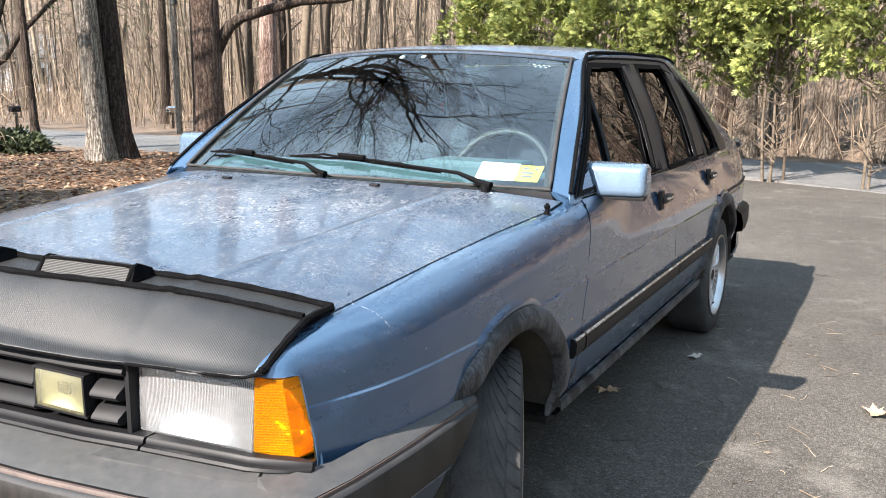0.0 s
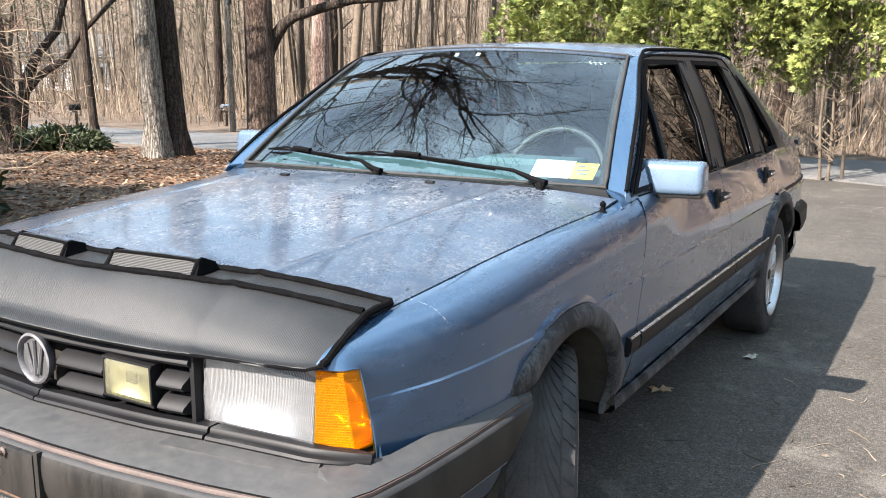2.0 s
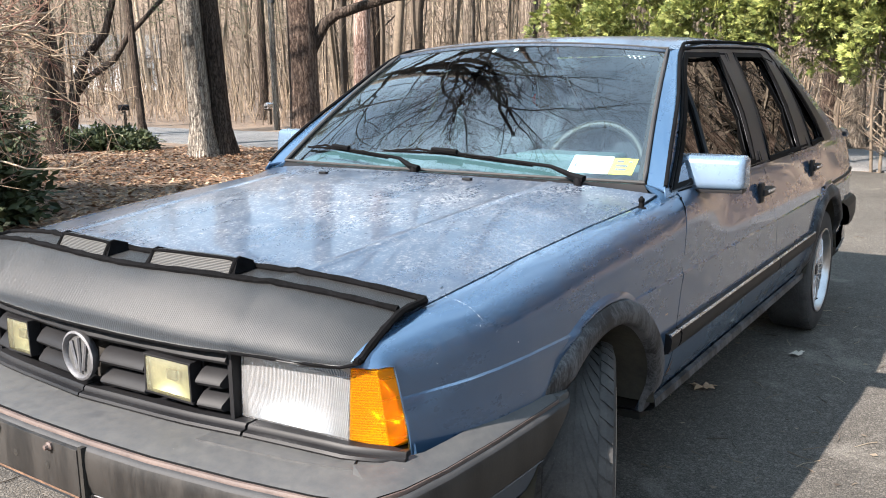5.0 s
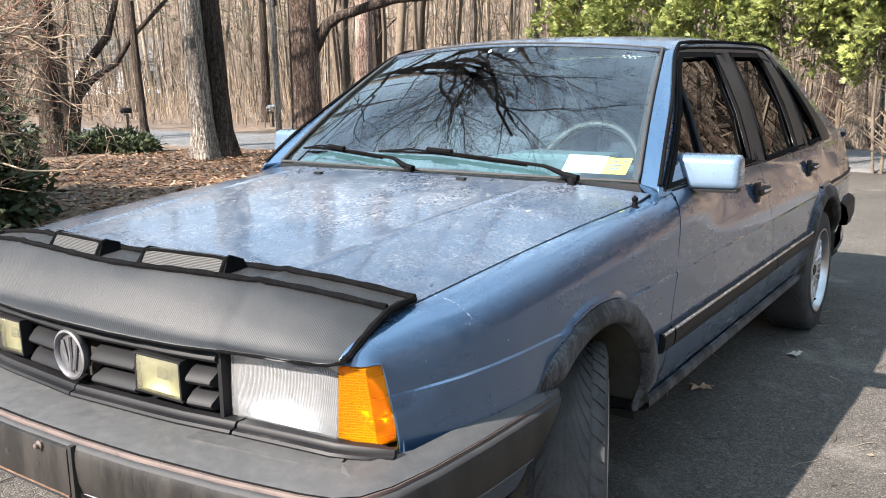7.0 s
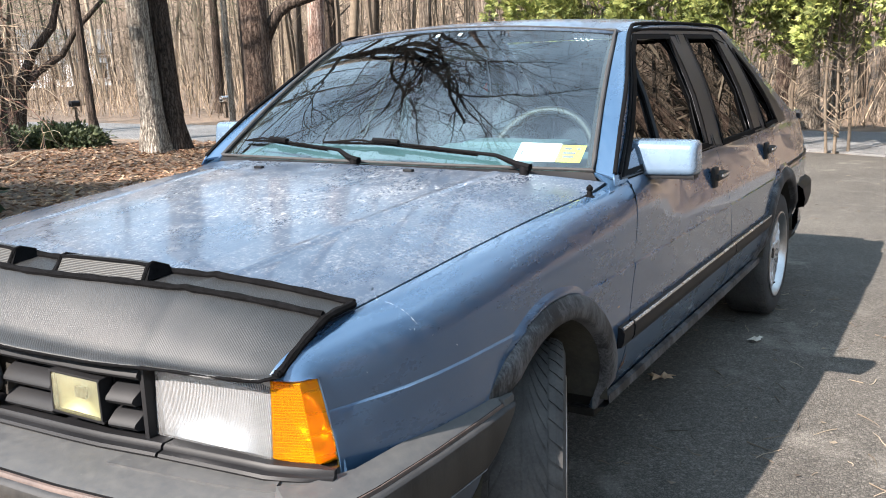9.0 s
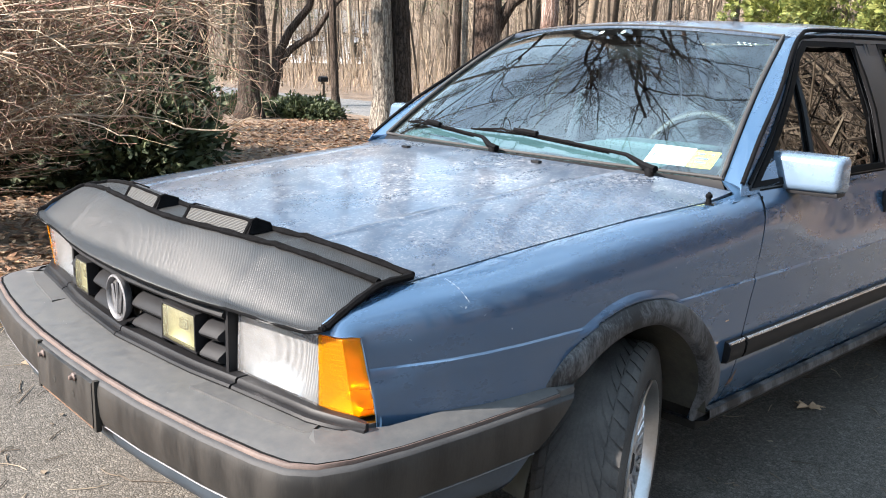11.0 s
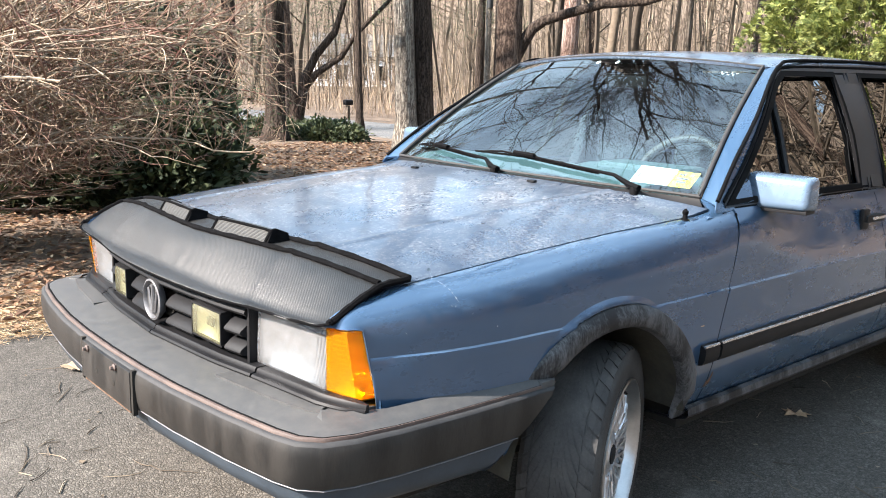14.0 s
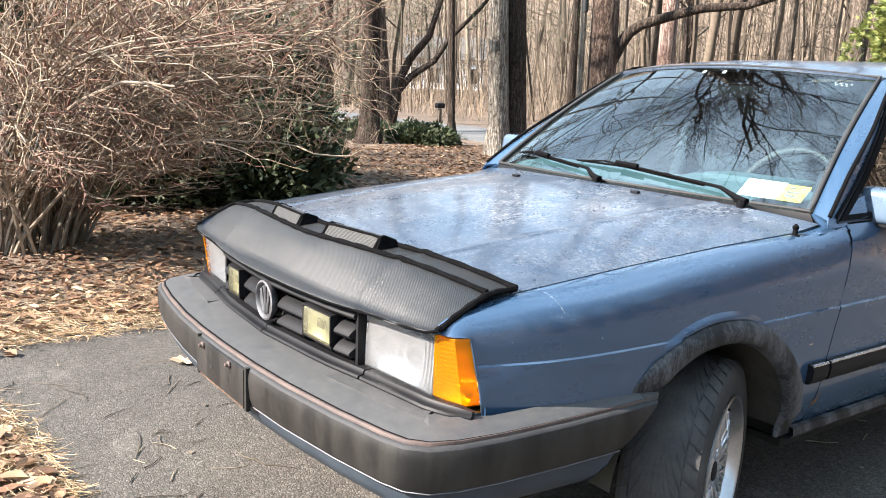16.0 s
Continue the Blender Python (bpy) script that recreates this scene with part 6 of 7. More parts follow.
def trunk_mesh(rng, height, r0, r1, lean=(0, 0), sides=14, flare=1.5, wob=0.05, seg=18):
    vs, fs = [], []
    ph = [rng.uniform(0, 6.28) for _ in range(5)]
    axis = []
    for k in range(seg + 1):
        t = (k / seg) ** 1.6
        z = t * height - 0.15
        c = Vector((lean[0] * t * height + wob * height * 0.05 * math.sin(ph[0] + 3 * t), lean[1] * t * height + wob * height * 0.05 * math.sin(ph[1] + 2.4 * t), z))
        axis.append(c)
        r = lerp(r0, r1, t) * (1 + (flare - 1) * math.exp(-max(z, 0) / (r0 * 1.3)))
        for j in range(sides):
            w = 2 * math.pi * j / sides
            root = 1 + 0.18 * math.exp(-max(z, 0) / (r0 * 1.4)) * math.sin(5 * w + ph[2])
            rr = r * root * (1 + 0.05 * math.sin(3 * w + ph[3] + z * 0.8) + 0.04 * math.sin(7 * w + ph[4] - z * 2))
            vs.append((c.x + rr * math.cos(w), c.y + rr * math.sin(w), z))
    for k in range(seg):
        for j in range(sides):
            i = (j + 1) % sides
            fs.append((k * sides + j, k * sides + i, (k + 1) * sides + i, (k + 1) * sides + j))
    return vs, fs, axis


def bare_tree(name, x, y, r0, height, mat, label, lean=(0, 0), first=0.30, limbs=10, depth=3, seed=1, sides=16, extra=(), spread=(25, 60), group="", crown=None, thick=1.0, spreadout=1.0, over=()):
    rng = random.Random(seed)
    z = ground_z(x, y)
    ob = thing(name, (x, y, z), label, "tree", group)
    vs, fs, axis = trunk_mesh(rng, height, r0, r0 * 0.28, lean, sides)
    mesh_part("trunk", vs, fs, mat, ob, "", 60)
    vs, fs = [], []
    for k in range(limbs):
        t = lerp(first, 0.97, (k + rng.random() * 0.6) / limbs)
        i = min(len(axis) - 2, int((t ** (1 / 1.6)) * (len(axis) - 1)))
        p = axis[i].lerp(axis[i + 1], 0.5)
        w = k * 2.4 + rng.uniform(-0.5, 0.5)
        up = rng.uniform(0.25, 0.9)
        limb(vs, fs, rng, p, Vector((math.cos(w), math.sin(w), up)), height * spreadout * rng.uniform(0.20, 0.33) * (1.15 - 0.4 * t), lerp(r0, r0 * 0.28, t) * rng.uniform(0.32, 0.5) * thick, depth, spread, 0.06, 5, 0.16 if not over else 0.24, thick=1 + (thick - 1) * 0.5, bends=(3, 4, 5) if not over else (3, 5, 8), low=-9.0 if not over else 5.6)
        if over:
            mesh_part("branch", vs, fs, crown or mat, ob, "bare winter branch", 60)
            vs, fs = [], []
    for z0, d, length, radius in over:
        vs, fs = [], []
        limb(vs, fs, rng, Vector((0, 0, z0)), Vector(d), length, radius, 4, (20, 62), -0.02, 6, 0.27, (4, 5), 0.42, thick=1.25, bends=(4, 6, 9), low=5.2)
        mesh_part("branch", vs, fs, crown or mat, ob, "long overhanging bare branch", 60)
    if not over:
        mesh_part("branches", vs, fs, crown or mat, ob, "bare winter branches", 60)
    for pts, radii in extra:
        vs, fs = [], []
        tube(vs, fs, [Vector(p) for p in pts], radii, 10)
        b = mesh_part("limb", vs, fs, M_BARK_DARK, ob, "heavy dark limb", 60)
    return ob


# positions by bearing from the parking spot
bare_tree("shagbark_tree", -9.35, 7.45, 0.175, 24, M_BARK_PALE, "tall tree with pale shaggy bark at the bed edge", (-0.028, -0.026), 0.36, 12, 4, 11, 20, crown=M_CROWN, thick=1.5, spreadout=1.15,
          over=((7.8, (1.0, -0.42, 0.30), 8.4, 0.12), (8.8, (1.0, -0.75, 0.22), 8.0, 0.11), (7.2, (0.55, -1.0, 0.30), 6.2, 0.10), (9.8, (1.0, -0.15, 0.25), 7.4, 0.10), (7.0, (0.1, -1.0, 0.35), 5.0, 0.09), (10.5, (1.0, -0.55, 0.15), 8.6, 0.11)))
bare_tree("dark_tree", -9.27, 7.82, 0.165, 20, M_BARK_DARK, "dark furrowed trunk close beside the shagbark", (-0.034, -0.024), 0.36, 10, 3, 12, 16)
bare_tree("scarred_tree", -8.78, 9.17, 0.245, 20, M_BARK_BROWN, "big brown tree with reddish scars and a low limb", (0.0, 0.0), 0.36, 11, 4, 13, 18,
          extra=[([(0.09, 0.05, 1.62), (0.26, 0.15, 1.98), (0.37, 0.21, 2.16), (0.54, 0.30, 2.29), (0.91, 0.51, 2.42), (1.39, 0.78, 2.56), (2.0, 1.13, 2.60), (2.5, 1.42, 2.78), (3.0, 1.7, 3.2)], [0.125, 0.105, 0.095, 0.088, 0.082, 0.074, 0.064, 0.048, 0.03])])
bare_tree("pine_tree", -8.95, 10.95, 0.165, 22, M_BARK_PINE, "pine with plated reddish bark beside the road", (0.012, 0.006), 0.5, 8, 3, 14, 16)
bare_tree("slender_tree", -14.6, 10.25, 0.088, 17, M_BARK_DARK, "slender dark tree beyond the bed", (-0.05, -0.02), 0.4, 7, 3, 15, 12)
bare_tree("forked_tree", -15.65, 9.15, 0.15, 13, M_BARK_BROWN, "forked bare tree with spreading curved limbs", (-0.05, -0.07), 0.30, 7, 3, 17, 14,
          extra=[([(0.02, 0.03, 0.15), (0.07, 0.12, 0.75), (0.10, 0.16, 1.15), (0.24, 0.38, 1.70), (0.47, 0.76, 2.25), (0.56, 0.91, 2.85), (0.70, 1.10, 3.7)], [0.13, 0.115, 0.105, 0.095, 0.085, 0.07, 0.05]),
                 ([(0.06, 0.10, 0.85), (0.25, 0.41, 1.30), (0.54, 0.88, 1.68), (0.72, 1.16, 2.2), (1.10, 1.78, 2.95), (1.40, 2.2, 3.6)], [0.085, 0.078, 0.068, 0.058, 0.045, 0.03])])
bare_tree("grey_tree", -9.1, 14.95, 0.15, 19, M_BARK_GREY, "grey trunk across the road", (0, 0), 0.4, 8, 3, 18, 12)
bare_tree("grey_tree", -7.9, 15.6, 0.21, 20, M_BARK_GREY, "pale grey trunk across the road", (0.02, 0), 0.4, 8, 3, 19, 12)
bare_tree("dark_tree", -1.40, 14.75, 0.165, 18, M_BARK_BROWN, "leaning brown trunk beyond the hedge", (0.03, 0.01), 0.4, 8, 3, 20, 12)
bare_tree("grey_tree", -13.4, 17.0, 0.17, 18, M_BARK_DARK, "dark trunk across the road", (0, 0), 0.4, 8, 3, 21, 12)


# trees beside the drive, out of view, added for the side glass to mirror
for k, (x, y, h) in enumerate(((10.5, 5.5, 15), (12.5, 1.5, 16), (11.0, 16.0, 16), (14.5, 8.0, 17), (10.8, -3.5, 15), (16.5, 4.0, 17), (13.5, 18.5, 16), (12.2, 11.0, 16), (11.6, 8.2, 13), (13.0, 13.6, 15), (15.0, 11.5, 17), (12.0, 3.6, 12))):
    bare_tree("woodland_tree", x, y, 0.20, h, M_BARK_DARK, "bare grey woodland tree beside the driveway", (0, 0), 0.16, 22, 2, 60 + k, 10, group="trees beside the driveway", crown=M_BARK_GREY)


def woods():
    """Trunks and brush past the road and all round, as one mass."""
    rng = random.Random(5)
    vs, fs = [], []
    count = 0
    while count < 1950:
        w = rng.uniform(0, 2 * math.pi)
        front = -0.2 < w < 3.4
        if not front and rng.random() < 0.62:
            continue
        if count > 1770:
            w = rng.uniform(0.7, 1.45)
        d = 17 + 80 * rng.random() ** 1.1 if front else 20 + 45 * rng.random()
        x, y = d * math.cos(w) - 1, d * math.sin(w)
        if -40 < x < 60 and 8.6 < y < 14.4 + 0.02 * abs(x):
            continue
        if x > -3.5 and y < 10 and abs(x) < 12 and y > -16:
            continue
        if x < -2 and -2 < y < 12 and x > -17:
            continue
        if x < -17 and -3 < y < 9 and rng.random() < 0.6:
            continue
        z = ground_z(x, y)
        h = rng.uniform(9, 19) if x < 6 else rng.uniform(6, 13)
        r = rng.choice((0.02, 0.028, 0.035, 0.045, 0.06, 0.10)) * rng.uniform(0.8, 1.25)
        lx, ly = rng.gauss(0, 0.055), rng.gauss(0, 0.055)
        n = 5
        pts = [Vector((x + lx * h * k / n + rng.gauss(0, 0.09), y + ly * h * k / n + rng.gauss(0, 0.09), z - 0.2 + h * k / n)) for k in range(n + 1)]
        tube(vs, fs, pts, [r * lerp(1.1, 0.25, k / n) for k in range(n + 1)], 6 if r > 0.07 else 4, False)
        for b in range(rng.randint(7, 13) if front else 4):
            t = rng.uniform(0.18, 0.98)
            k = min(n - 1, int(t * n))
            p = pts[k].lerp(pts[k + 1], t * n - k)
            a = rng.uniform(0, 6.28)
            L = rng.uniform(0.8, 3.2) * (1.2 - 0.6 * t)
            d1 = Vector((math.cos(a), math.sin(a), rng.uniform(0.1, 1.0))).normalized()
            q = p + d1 * L * 0.5
            e = p + d1 * L + Vector((rng.gauss(0, 0.2), rng.gauss(0, 0.2), rng.uniform(0, 0.5)))
            tube(vs, fs, [p, q, e], [r * 0.3, r * 0.2, 0.008], 3, False)
            for _ in range(2 if front else 0):
                s2 = q.lerp(e, rng.random())
                tube(vs, fs, [s2, s2 + (d1 + rand_dir(rng) * 0.8).normalized() * L * 0.5], [r * 0.12 + 0.004, 0.004], 3, False)
        count += 1
    for _ in range(2250):
        x = rng.uniform(-55, 30)
        y = 16.4 + 38 * rng.random() ** 1.2 + 0.02 * abs(x)
        p = Vector((x, y, ground_z(x, y) - 0.1))
        h = rng.uniform(2.5, 8)
        lean = Vector((rng.gauss(0, 0.13), rng.gauss(0, 0.13), 1)).normalized()
        r = rng.uniform(0.010, 0.024)
        pts = [p + lean * h * k / 3 + rand_dir(rng) * 0.12 for k in range(4)]
        tube(vs, fs, pts, [r, r * 0.8, r * 0.55, r * 0.25], 3, False)
        for _ in range(7):
            q = pts[0].lerp(pts[3], rng.uniform(0.2, 0.95))
            d1 = (lean * 0.5 + rand_dir(rng)).normalized()
            L = rng.uniform(0.5, 1.8)
            e = q + d1 * L
            tube(vs, fs, [q, e], [r * 0.45, 0.004], 3, False)
            tube(vs, fs, [q.lerp(e, 0.5), q.lerp(e, 0.5) + (d1 + rand_dir(rng)).normalized() * L * 0.5], [r * 0.3, 0.003], 3, False)
    ob = mesh_part("woodland", vs, fs, M_WOODS, smooth=60)
    tagged(ob, "dense bare grey-brown winter woods behind the road", "woods", kind="stuff")
    vs, fs = [], []
    for k in range(6000):
        x = rng.uniform(-40, 26) if k < 5200 else rng.uniform(-5, 8)
        y = 14.3 + 26 * rng.random() ** 1.7 + 0.02 * abs(x)
        z = ground_z(x, y)
        h = rng.uniform(0.5, 2.6) * (0.6 + 0.4 * noise.noise(Vector((x * 0.3, y * 0.3, 3))))
        a = Vector((rng.gauss(0, 0.25), rng.gauss(0, 0.25), 1)).normalized()
        p = Vector((x, y, z - 0.05))
        tube(vs, fs, [p, p + a * h * 0.5 + rand_dir(rng) * 0.05, p + a * h + rand_dir(rng) * 0.15], [0.010, 0.007, 0.003], 3, False)
    ob = mesh_part("brush", vs, fs, M_BRUSH, smooth=0)
    tagged(ob, "tan dry brush and saplings on the wooded bank", "brush", kind="stuff")


woods()


def sprays(rng, vs, fs, centre, size, out, n):
    """Flat fan-shaped sprays of a conifer, fanned from a point."""
    for _ in range(n):
        p = centre + rand_dir(rng) * size * rng.random() ** 0.5
        d = (out + rand_dir(rng) * 0.75).normalized()
        side = d.cross(rand_dir(rng)).normalized()
        L = rng.uniform(0.03, 0.075)
        w = L * rng.uniform(0.10, 0.20)
        base = len(vs)
        vs += [tuple(p), tuple(p + d * L * 0.5 + side * w), tuple(p + d * L), tuple(p + d * L * 0.45 - side * w)]
        fs.append((base, base + 1, base + 2, base + 3))


def fan(rng, vs, fs, p, d, size):
    """One flat spray: five blunt blades spread in a plane."""
    side = d.cross(rand_dir(rng)).normalized()
    for a, k in ((-0.95, 0.62), (-0.45, 0.85), (0.0, 1.0), (0.5, 0.82), (1.0, 0.6)):
        e = d * math.cos(a) + side * math.sin(a)
        q = e.cross(d.cross(side)).normalized() * size * 0.11
        tip = p + e * size * k
        base = len(vs)
        vs += [tuple(p), tuple(p.lerp(tip, 0.6) + q), tuple(tip), tuple(p.lerp(tip, 0.55) - q)]
        fs.append((base, base + 1, base + 2, base + 3))


def arborvitae(x, y, height, width, low, seed):
    rng = random.Random(seed)
    ob = thing("arborvitae", (x, y, 0), "tall green arborvitae, bare below a browse line", "tree", "arborvitae hedge by the road")
    vs, fs = [], []
    for k in range(rng.randint(2, 3)):
        a = Vector((rng.gauss(0, 0.06), rng.gauss(0, 0.06), -0.05))
        tube(vs, fs, [a, a + Vector((rng.gauss(0, 0.05), rng.gauss(0, 0.05), 0.8)), a + Vector((rng.gauss(0, 0.1), rng.gauss(0, 0.1), 2.0)), Vector((rng.gauss(0, 0.1), 0, height * 0.9))], [0.022, 0.019, 0.015, 0.008], 7, False)
    for k in range(60):
        z = rng.uniform(0.15, low + 0.3)
        w = rng.uniform(0, 6.28)
        p = Vector((0, 0, z))
        L = rng.uniform(0.2, 0.55)
        e = p + Vector((math.cos(w), math.sin(w), rng.uniform(0.2, 0.9))).normalized() * L
        tube(vs, fs, [p, p.lerp(e, 0.5) + rand_dir(rng) * 0.03, e], [0.009, 0.006, 0.003], 3, False)
        tube(vs, fs, [p.lerp(e, 0.6), e + rand_dir(rng) * 0.2], [0.005, 0.002], 3, False)
    mesh_part("trunk", vs, fs, M_WOODS, ob, "thin bare brown stems", 60)
    vs, fs = [], []
    for k in range(int(78 * width * (height - low))):
        t = rng.random() ** 0.9
        z = lerp(low + 0.10, height, t)
        r = width * (0.62 + 0.38 * math.sin(min(1, t * 2.2) * math.pi / 2)) * (1.0 - 0.75 * t ** 2.6)
        w = rng.uniform(0, 6.28)
        rr = r * rng.uniform(0.30, 0.86)
        lobe = Vector((math.cos(w) * rr, math.sin(w) * rr, z + (rng.uniform(-0.28, 0.1) if t < 0.2 else 0)))
        size = rng.uniform(0.13, 0.25)
        away = Vector((math.cos(w), math.sin(w), 0.15))
        for f in range(44):
            d = rand_dir(rng)
            if d.dot(away) < -0.35:
                d = -d
            c = lobe + Vector((d.x, d.y, d.z * 0.85)) * size * rng.uniform(0.35, 1.0)
            fan(rng, vs, fs, c, (d + away * 0.7 + Vector((0, 0, rng.uniform(-0.5, 0.3)))).normalized(), rng.uniform(0.06, 0.12))
    mesh_part("crown", vs, fs, M_HEDGE, ob, "yellow-green scaly sprays", 0)


for k, (x, y, h, w, lo) in enumerate(((-4.55, 11.0, 2.6, 0.86, 1.45), (-3.5, 10.8, 2.75, 0.95, 1.35), (-2.35, 10.7, 2.6, 0.95, 1.25), (-1.15, 10.5, 2.85, 0.95, 1.38), (-0.55, 10.9, 2.5, 0.8, 1.42), (0.10, 10.2, 2.95, 0.86, 1.42), (1.25, 9.8, 2.8, 0.84, 1.36))):
    arborvitae(x, y, h, w, lo, 40 + k)


def twig_bush(x, y, seed, stems=130):
    """A big many-stemmed bare shrub: crowded upright bases that arch outward and droop, full of crooked twigs."""
    rng = random.Random(seed)
    ob = thing("bare_shrub", (x, y, ground_z(x, y)), "large bare twiggy shrub with pale tangled branches", "shrub")
    tvs, tfs = [], []
    for k in range(stems):
        w = rng.uniform(0, 6.28) if k % 5 < 2 else rng.gauss(1.15, 0.5)
        r = 0.34 * rng.random() ** 0.5
        a = rng.uniform(0, 6.28)
        p = Vector((r * math.cos(a), r * math.sin(a) * 1.25, -0.05))
        flat = Vector((math.cos(w + rng.gauss(0, 0.5)), math.sin(w + rng.gauss(0, 0.5)), 0))
        d = (Vector((0, 0, 1)) + flat * rng.uniform(0.1, 0.45)).normalized()
        n, L, bend = 12, rng.uniform(1.9, 3.8), rng.uniform(0.09, 0.20)
        rad = rng.uniform(0.010, 0.018)
        pts = [p]
        for i in range(n):
            d = (d + flat * bend * (0.5 + i / n) + Vector((0, 0, -bend * 0.75 * (i / n))) + rand_dir(rng) * 0.17).normalized()
            q = pts[-1] + d * L / n
            if (q.z < 0.45 + 0.32 * min(1.0, math.hypot(q.x, q.y) / 1.3) and i > 4) or math.hypot(q.x, q.y) > 2.35:
                break
            pts.append(q)
        n = len(pts) - 1
        vs, fs = [], []
        radii = [rad * lerp(1, 0.28, i / n) for i in range(n + 1)]
        tube(vs, fs, pts, radii, 5, False)
        mesh_part("stem", vs, fs, M_STEM, ob, "", 60)
        for j in range(10):
            t = rng.uniform(0.32, 1.0)
            i = min(n - 1, int(t * n))
            q = pts[i].lerp(pts[i + 1], t * n - i)
            axis = (pts[i + 1] - pts[i]).normalized()
            nd = axis * rng.uniform(0.3, 1.0) + rand_dir(rng) * 0.9 + flat * 0.25
            limb(tvs, tfs, rng, q, nd, rng.uniform(0.25, 0.8), max(0.0055, radii[i] * rng.uniform(0.45, 0.75)), 2 if j % 3 == 0 else 1, (25, 80), -0.03, 4, 0.40, (2, 4), 0.45, 2.75, bends=(4, 5, 6), low=0.25 + 0.42 * min(1.0, math.hypot(q.x, q.y) / 1.2))
    tw = mesh_part("twig_tangle", tvs, tfs, M_TWIG, ob, "crooked pale and reddish twigs", 0)
    tagged(tw, "crooked pale and reddish twigs", kind="stuff")


twig_bush(-4.5, -0.78, 3)


def leafy_shrub(name, x, y, size, n, label, leaf=0.05, seed=1):
    rng = random.Random(seed)
    ob = thing(name, (x, y, ground_z(x, y)), label, "shrub")
    vs, fs = [], []
    for k in range(26):
        w = rng.uniform(0, 6.28)
        d = Vector((math.cos(w) * size[0], math.sin(w) * size[1], rng.uniform(0.3, 1) * size[2])) * 0.75
        tube(vs, fs, [Vector((0, 0, -0.03)), d * 0.5 + rand_dir(rng) * 0.08, d], [0.018, 0.012, 0.004], 4, False)
    mesh_part("stem_clump", vs, fs, M_BARK_DARK, ob, "", 60)
    vs, fs = [], []
    for k in range(n):
        d = rand_dir(rng)
        d.z = abs(d.z)
        lump = 0.75 + 0.35 * noise.noise(Vector((d.x * 2.5 + x, d.y * 2.5, d.z * 2.5)))
        c = Vector((d.x * size[0], d.y * size[1], d.z * size[2])) * lump * rng.uniform(0.6, 1.0) + Vector((0, 0, 0.05))
        for _ in range(9):
            p = c + rand_dir(rng) * 0.10
            a = (d + rand_dir(rng) * 0.8).normalized()
            b = a.cross(rand_dir(rng)).normalized()
            L = leaf * rng.uniform(0.7, 1.5)
            base = len(vs)
            vs += [tuple(p), tuple(p + a * L * 0.5 + b * L * 0.22), tuple(p + a * L), tuple(p + a * L * 0.5 - b * L * 0.22)]
            fs.append((base, base + 1, base + 2, base + 3))
    mesh_part("foliage", vs, fs, M_EVERGREEN, ob, "dark green leaves", 0)


leafy_shrub("evergreen_shrub", -7.1, 2.0, (1.6, 1.2, 2.2), 2100, "dark evergreen shrub behind the bare bush", 0.10, 2)
leafy_shrub("evergreen_shrub", -8.2, -0.2, (1.9, 2.0, 3.1), 2520, "dark evergreen shrub behind the bare bush", 0.10, 3)


leafy_shrub("evergreen_shrub", -8.1, 1.1, (1.5, 1.3, 2.6), 1540, "dark evergreen shrub behind the bare bush", 0.10, 6)


leafy_shrub("evergreen_shrub", -6.1, 1.75, (1.0, 0.9, 1.05), 1500, "low dark green shrub behind the bare bush", 0.10, 7)
leafy_shrub("evergreen_shrub", -6.3, 0.8, (1.0, 0.9, 1.05), 1500, "low dark green shrub behind the bare bush", 0.10, 8)


def hemlock(x, y, height, width, low, seed, r0=0.14):
    """A dark conifer with drooping sprays."""
    rng = random.Random(seed)
    ob = thing("hemlock", (x, y, ground_z(x, y)), "dark green hemlock with drooping sprays", "tree")
    vs, fs, axis = trunk_mesh(rng, height, r0, 0.03, sides=14)
    mesh_part("trunk", vs, fs, M_BARK_DARK, ob, "", 60)
    vs, fs = [], []
    for k in range(int(380 * width)):
        t = rng.random() ** 1.2
        z = lerp(low, height, t)
        r = width * (1 - t * 0.85) * rng.random() ** 0.4
        w = rng.uniform(0, 6.28)
        out = Vector((math.cos(w), math.sin(w), -0.35))
        sprays(rng, vs, fs, Vector((math.cos(w) * r, math.sin(w) * r, z - 0.35 * r)), 0.22, out, 16)
    mesh_part("crown", vs, fs, M_EVERGREEN, ob, "dark needled sprays", 0)


hemlock(-12.2, 6.57, 14.0, 2.3, 2.85, 76, 0.19)
hemlock(-17.0, 16.3, 10.0, 1.7, 2.9, 78)
hemlock(-10.4, 4.7, 7.0, 0.95, 0.6, 77)
hemlock(-11.0, 2.9, 8.0, 1.7, 1.2, 71)
hemlock(-10.5, 0.2, 7.5, 1.9, 0.5, 73)
hemlock(-8.9, 3.0, 5.5, 1.25, 0.25, 75)
hemlock(-9.8, -2.2, 7.0, 1.9, 0.4, 74)
hemlock(-19.0, 10.8, 9.0, 2.0, 2.6, 72)
leafy_shrub("low_shrub", -12.0, 7.6, (1.2, 0.8, 0.38), 600, "low dark broad-leaved shrub at the bed edge", 0.085, 4)
leafy_shrub("low_shrub", -13.4, 7.2, (1.0, 0.7, 0.34), 420, "low dark broad-leaved shrub at the bed edge", 0.085, 5)


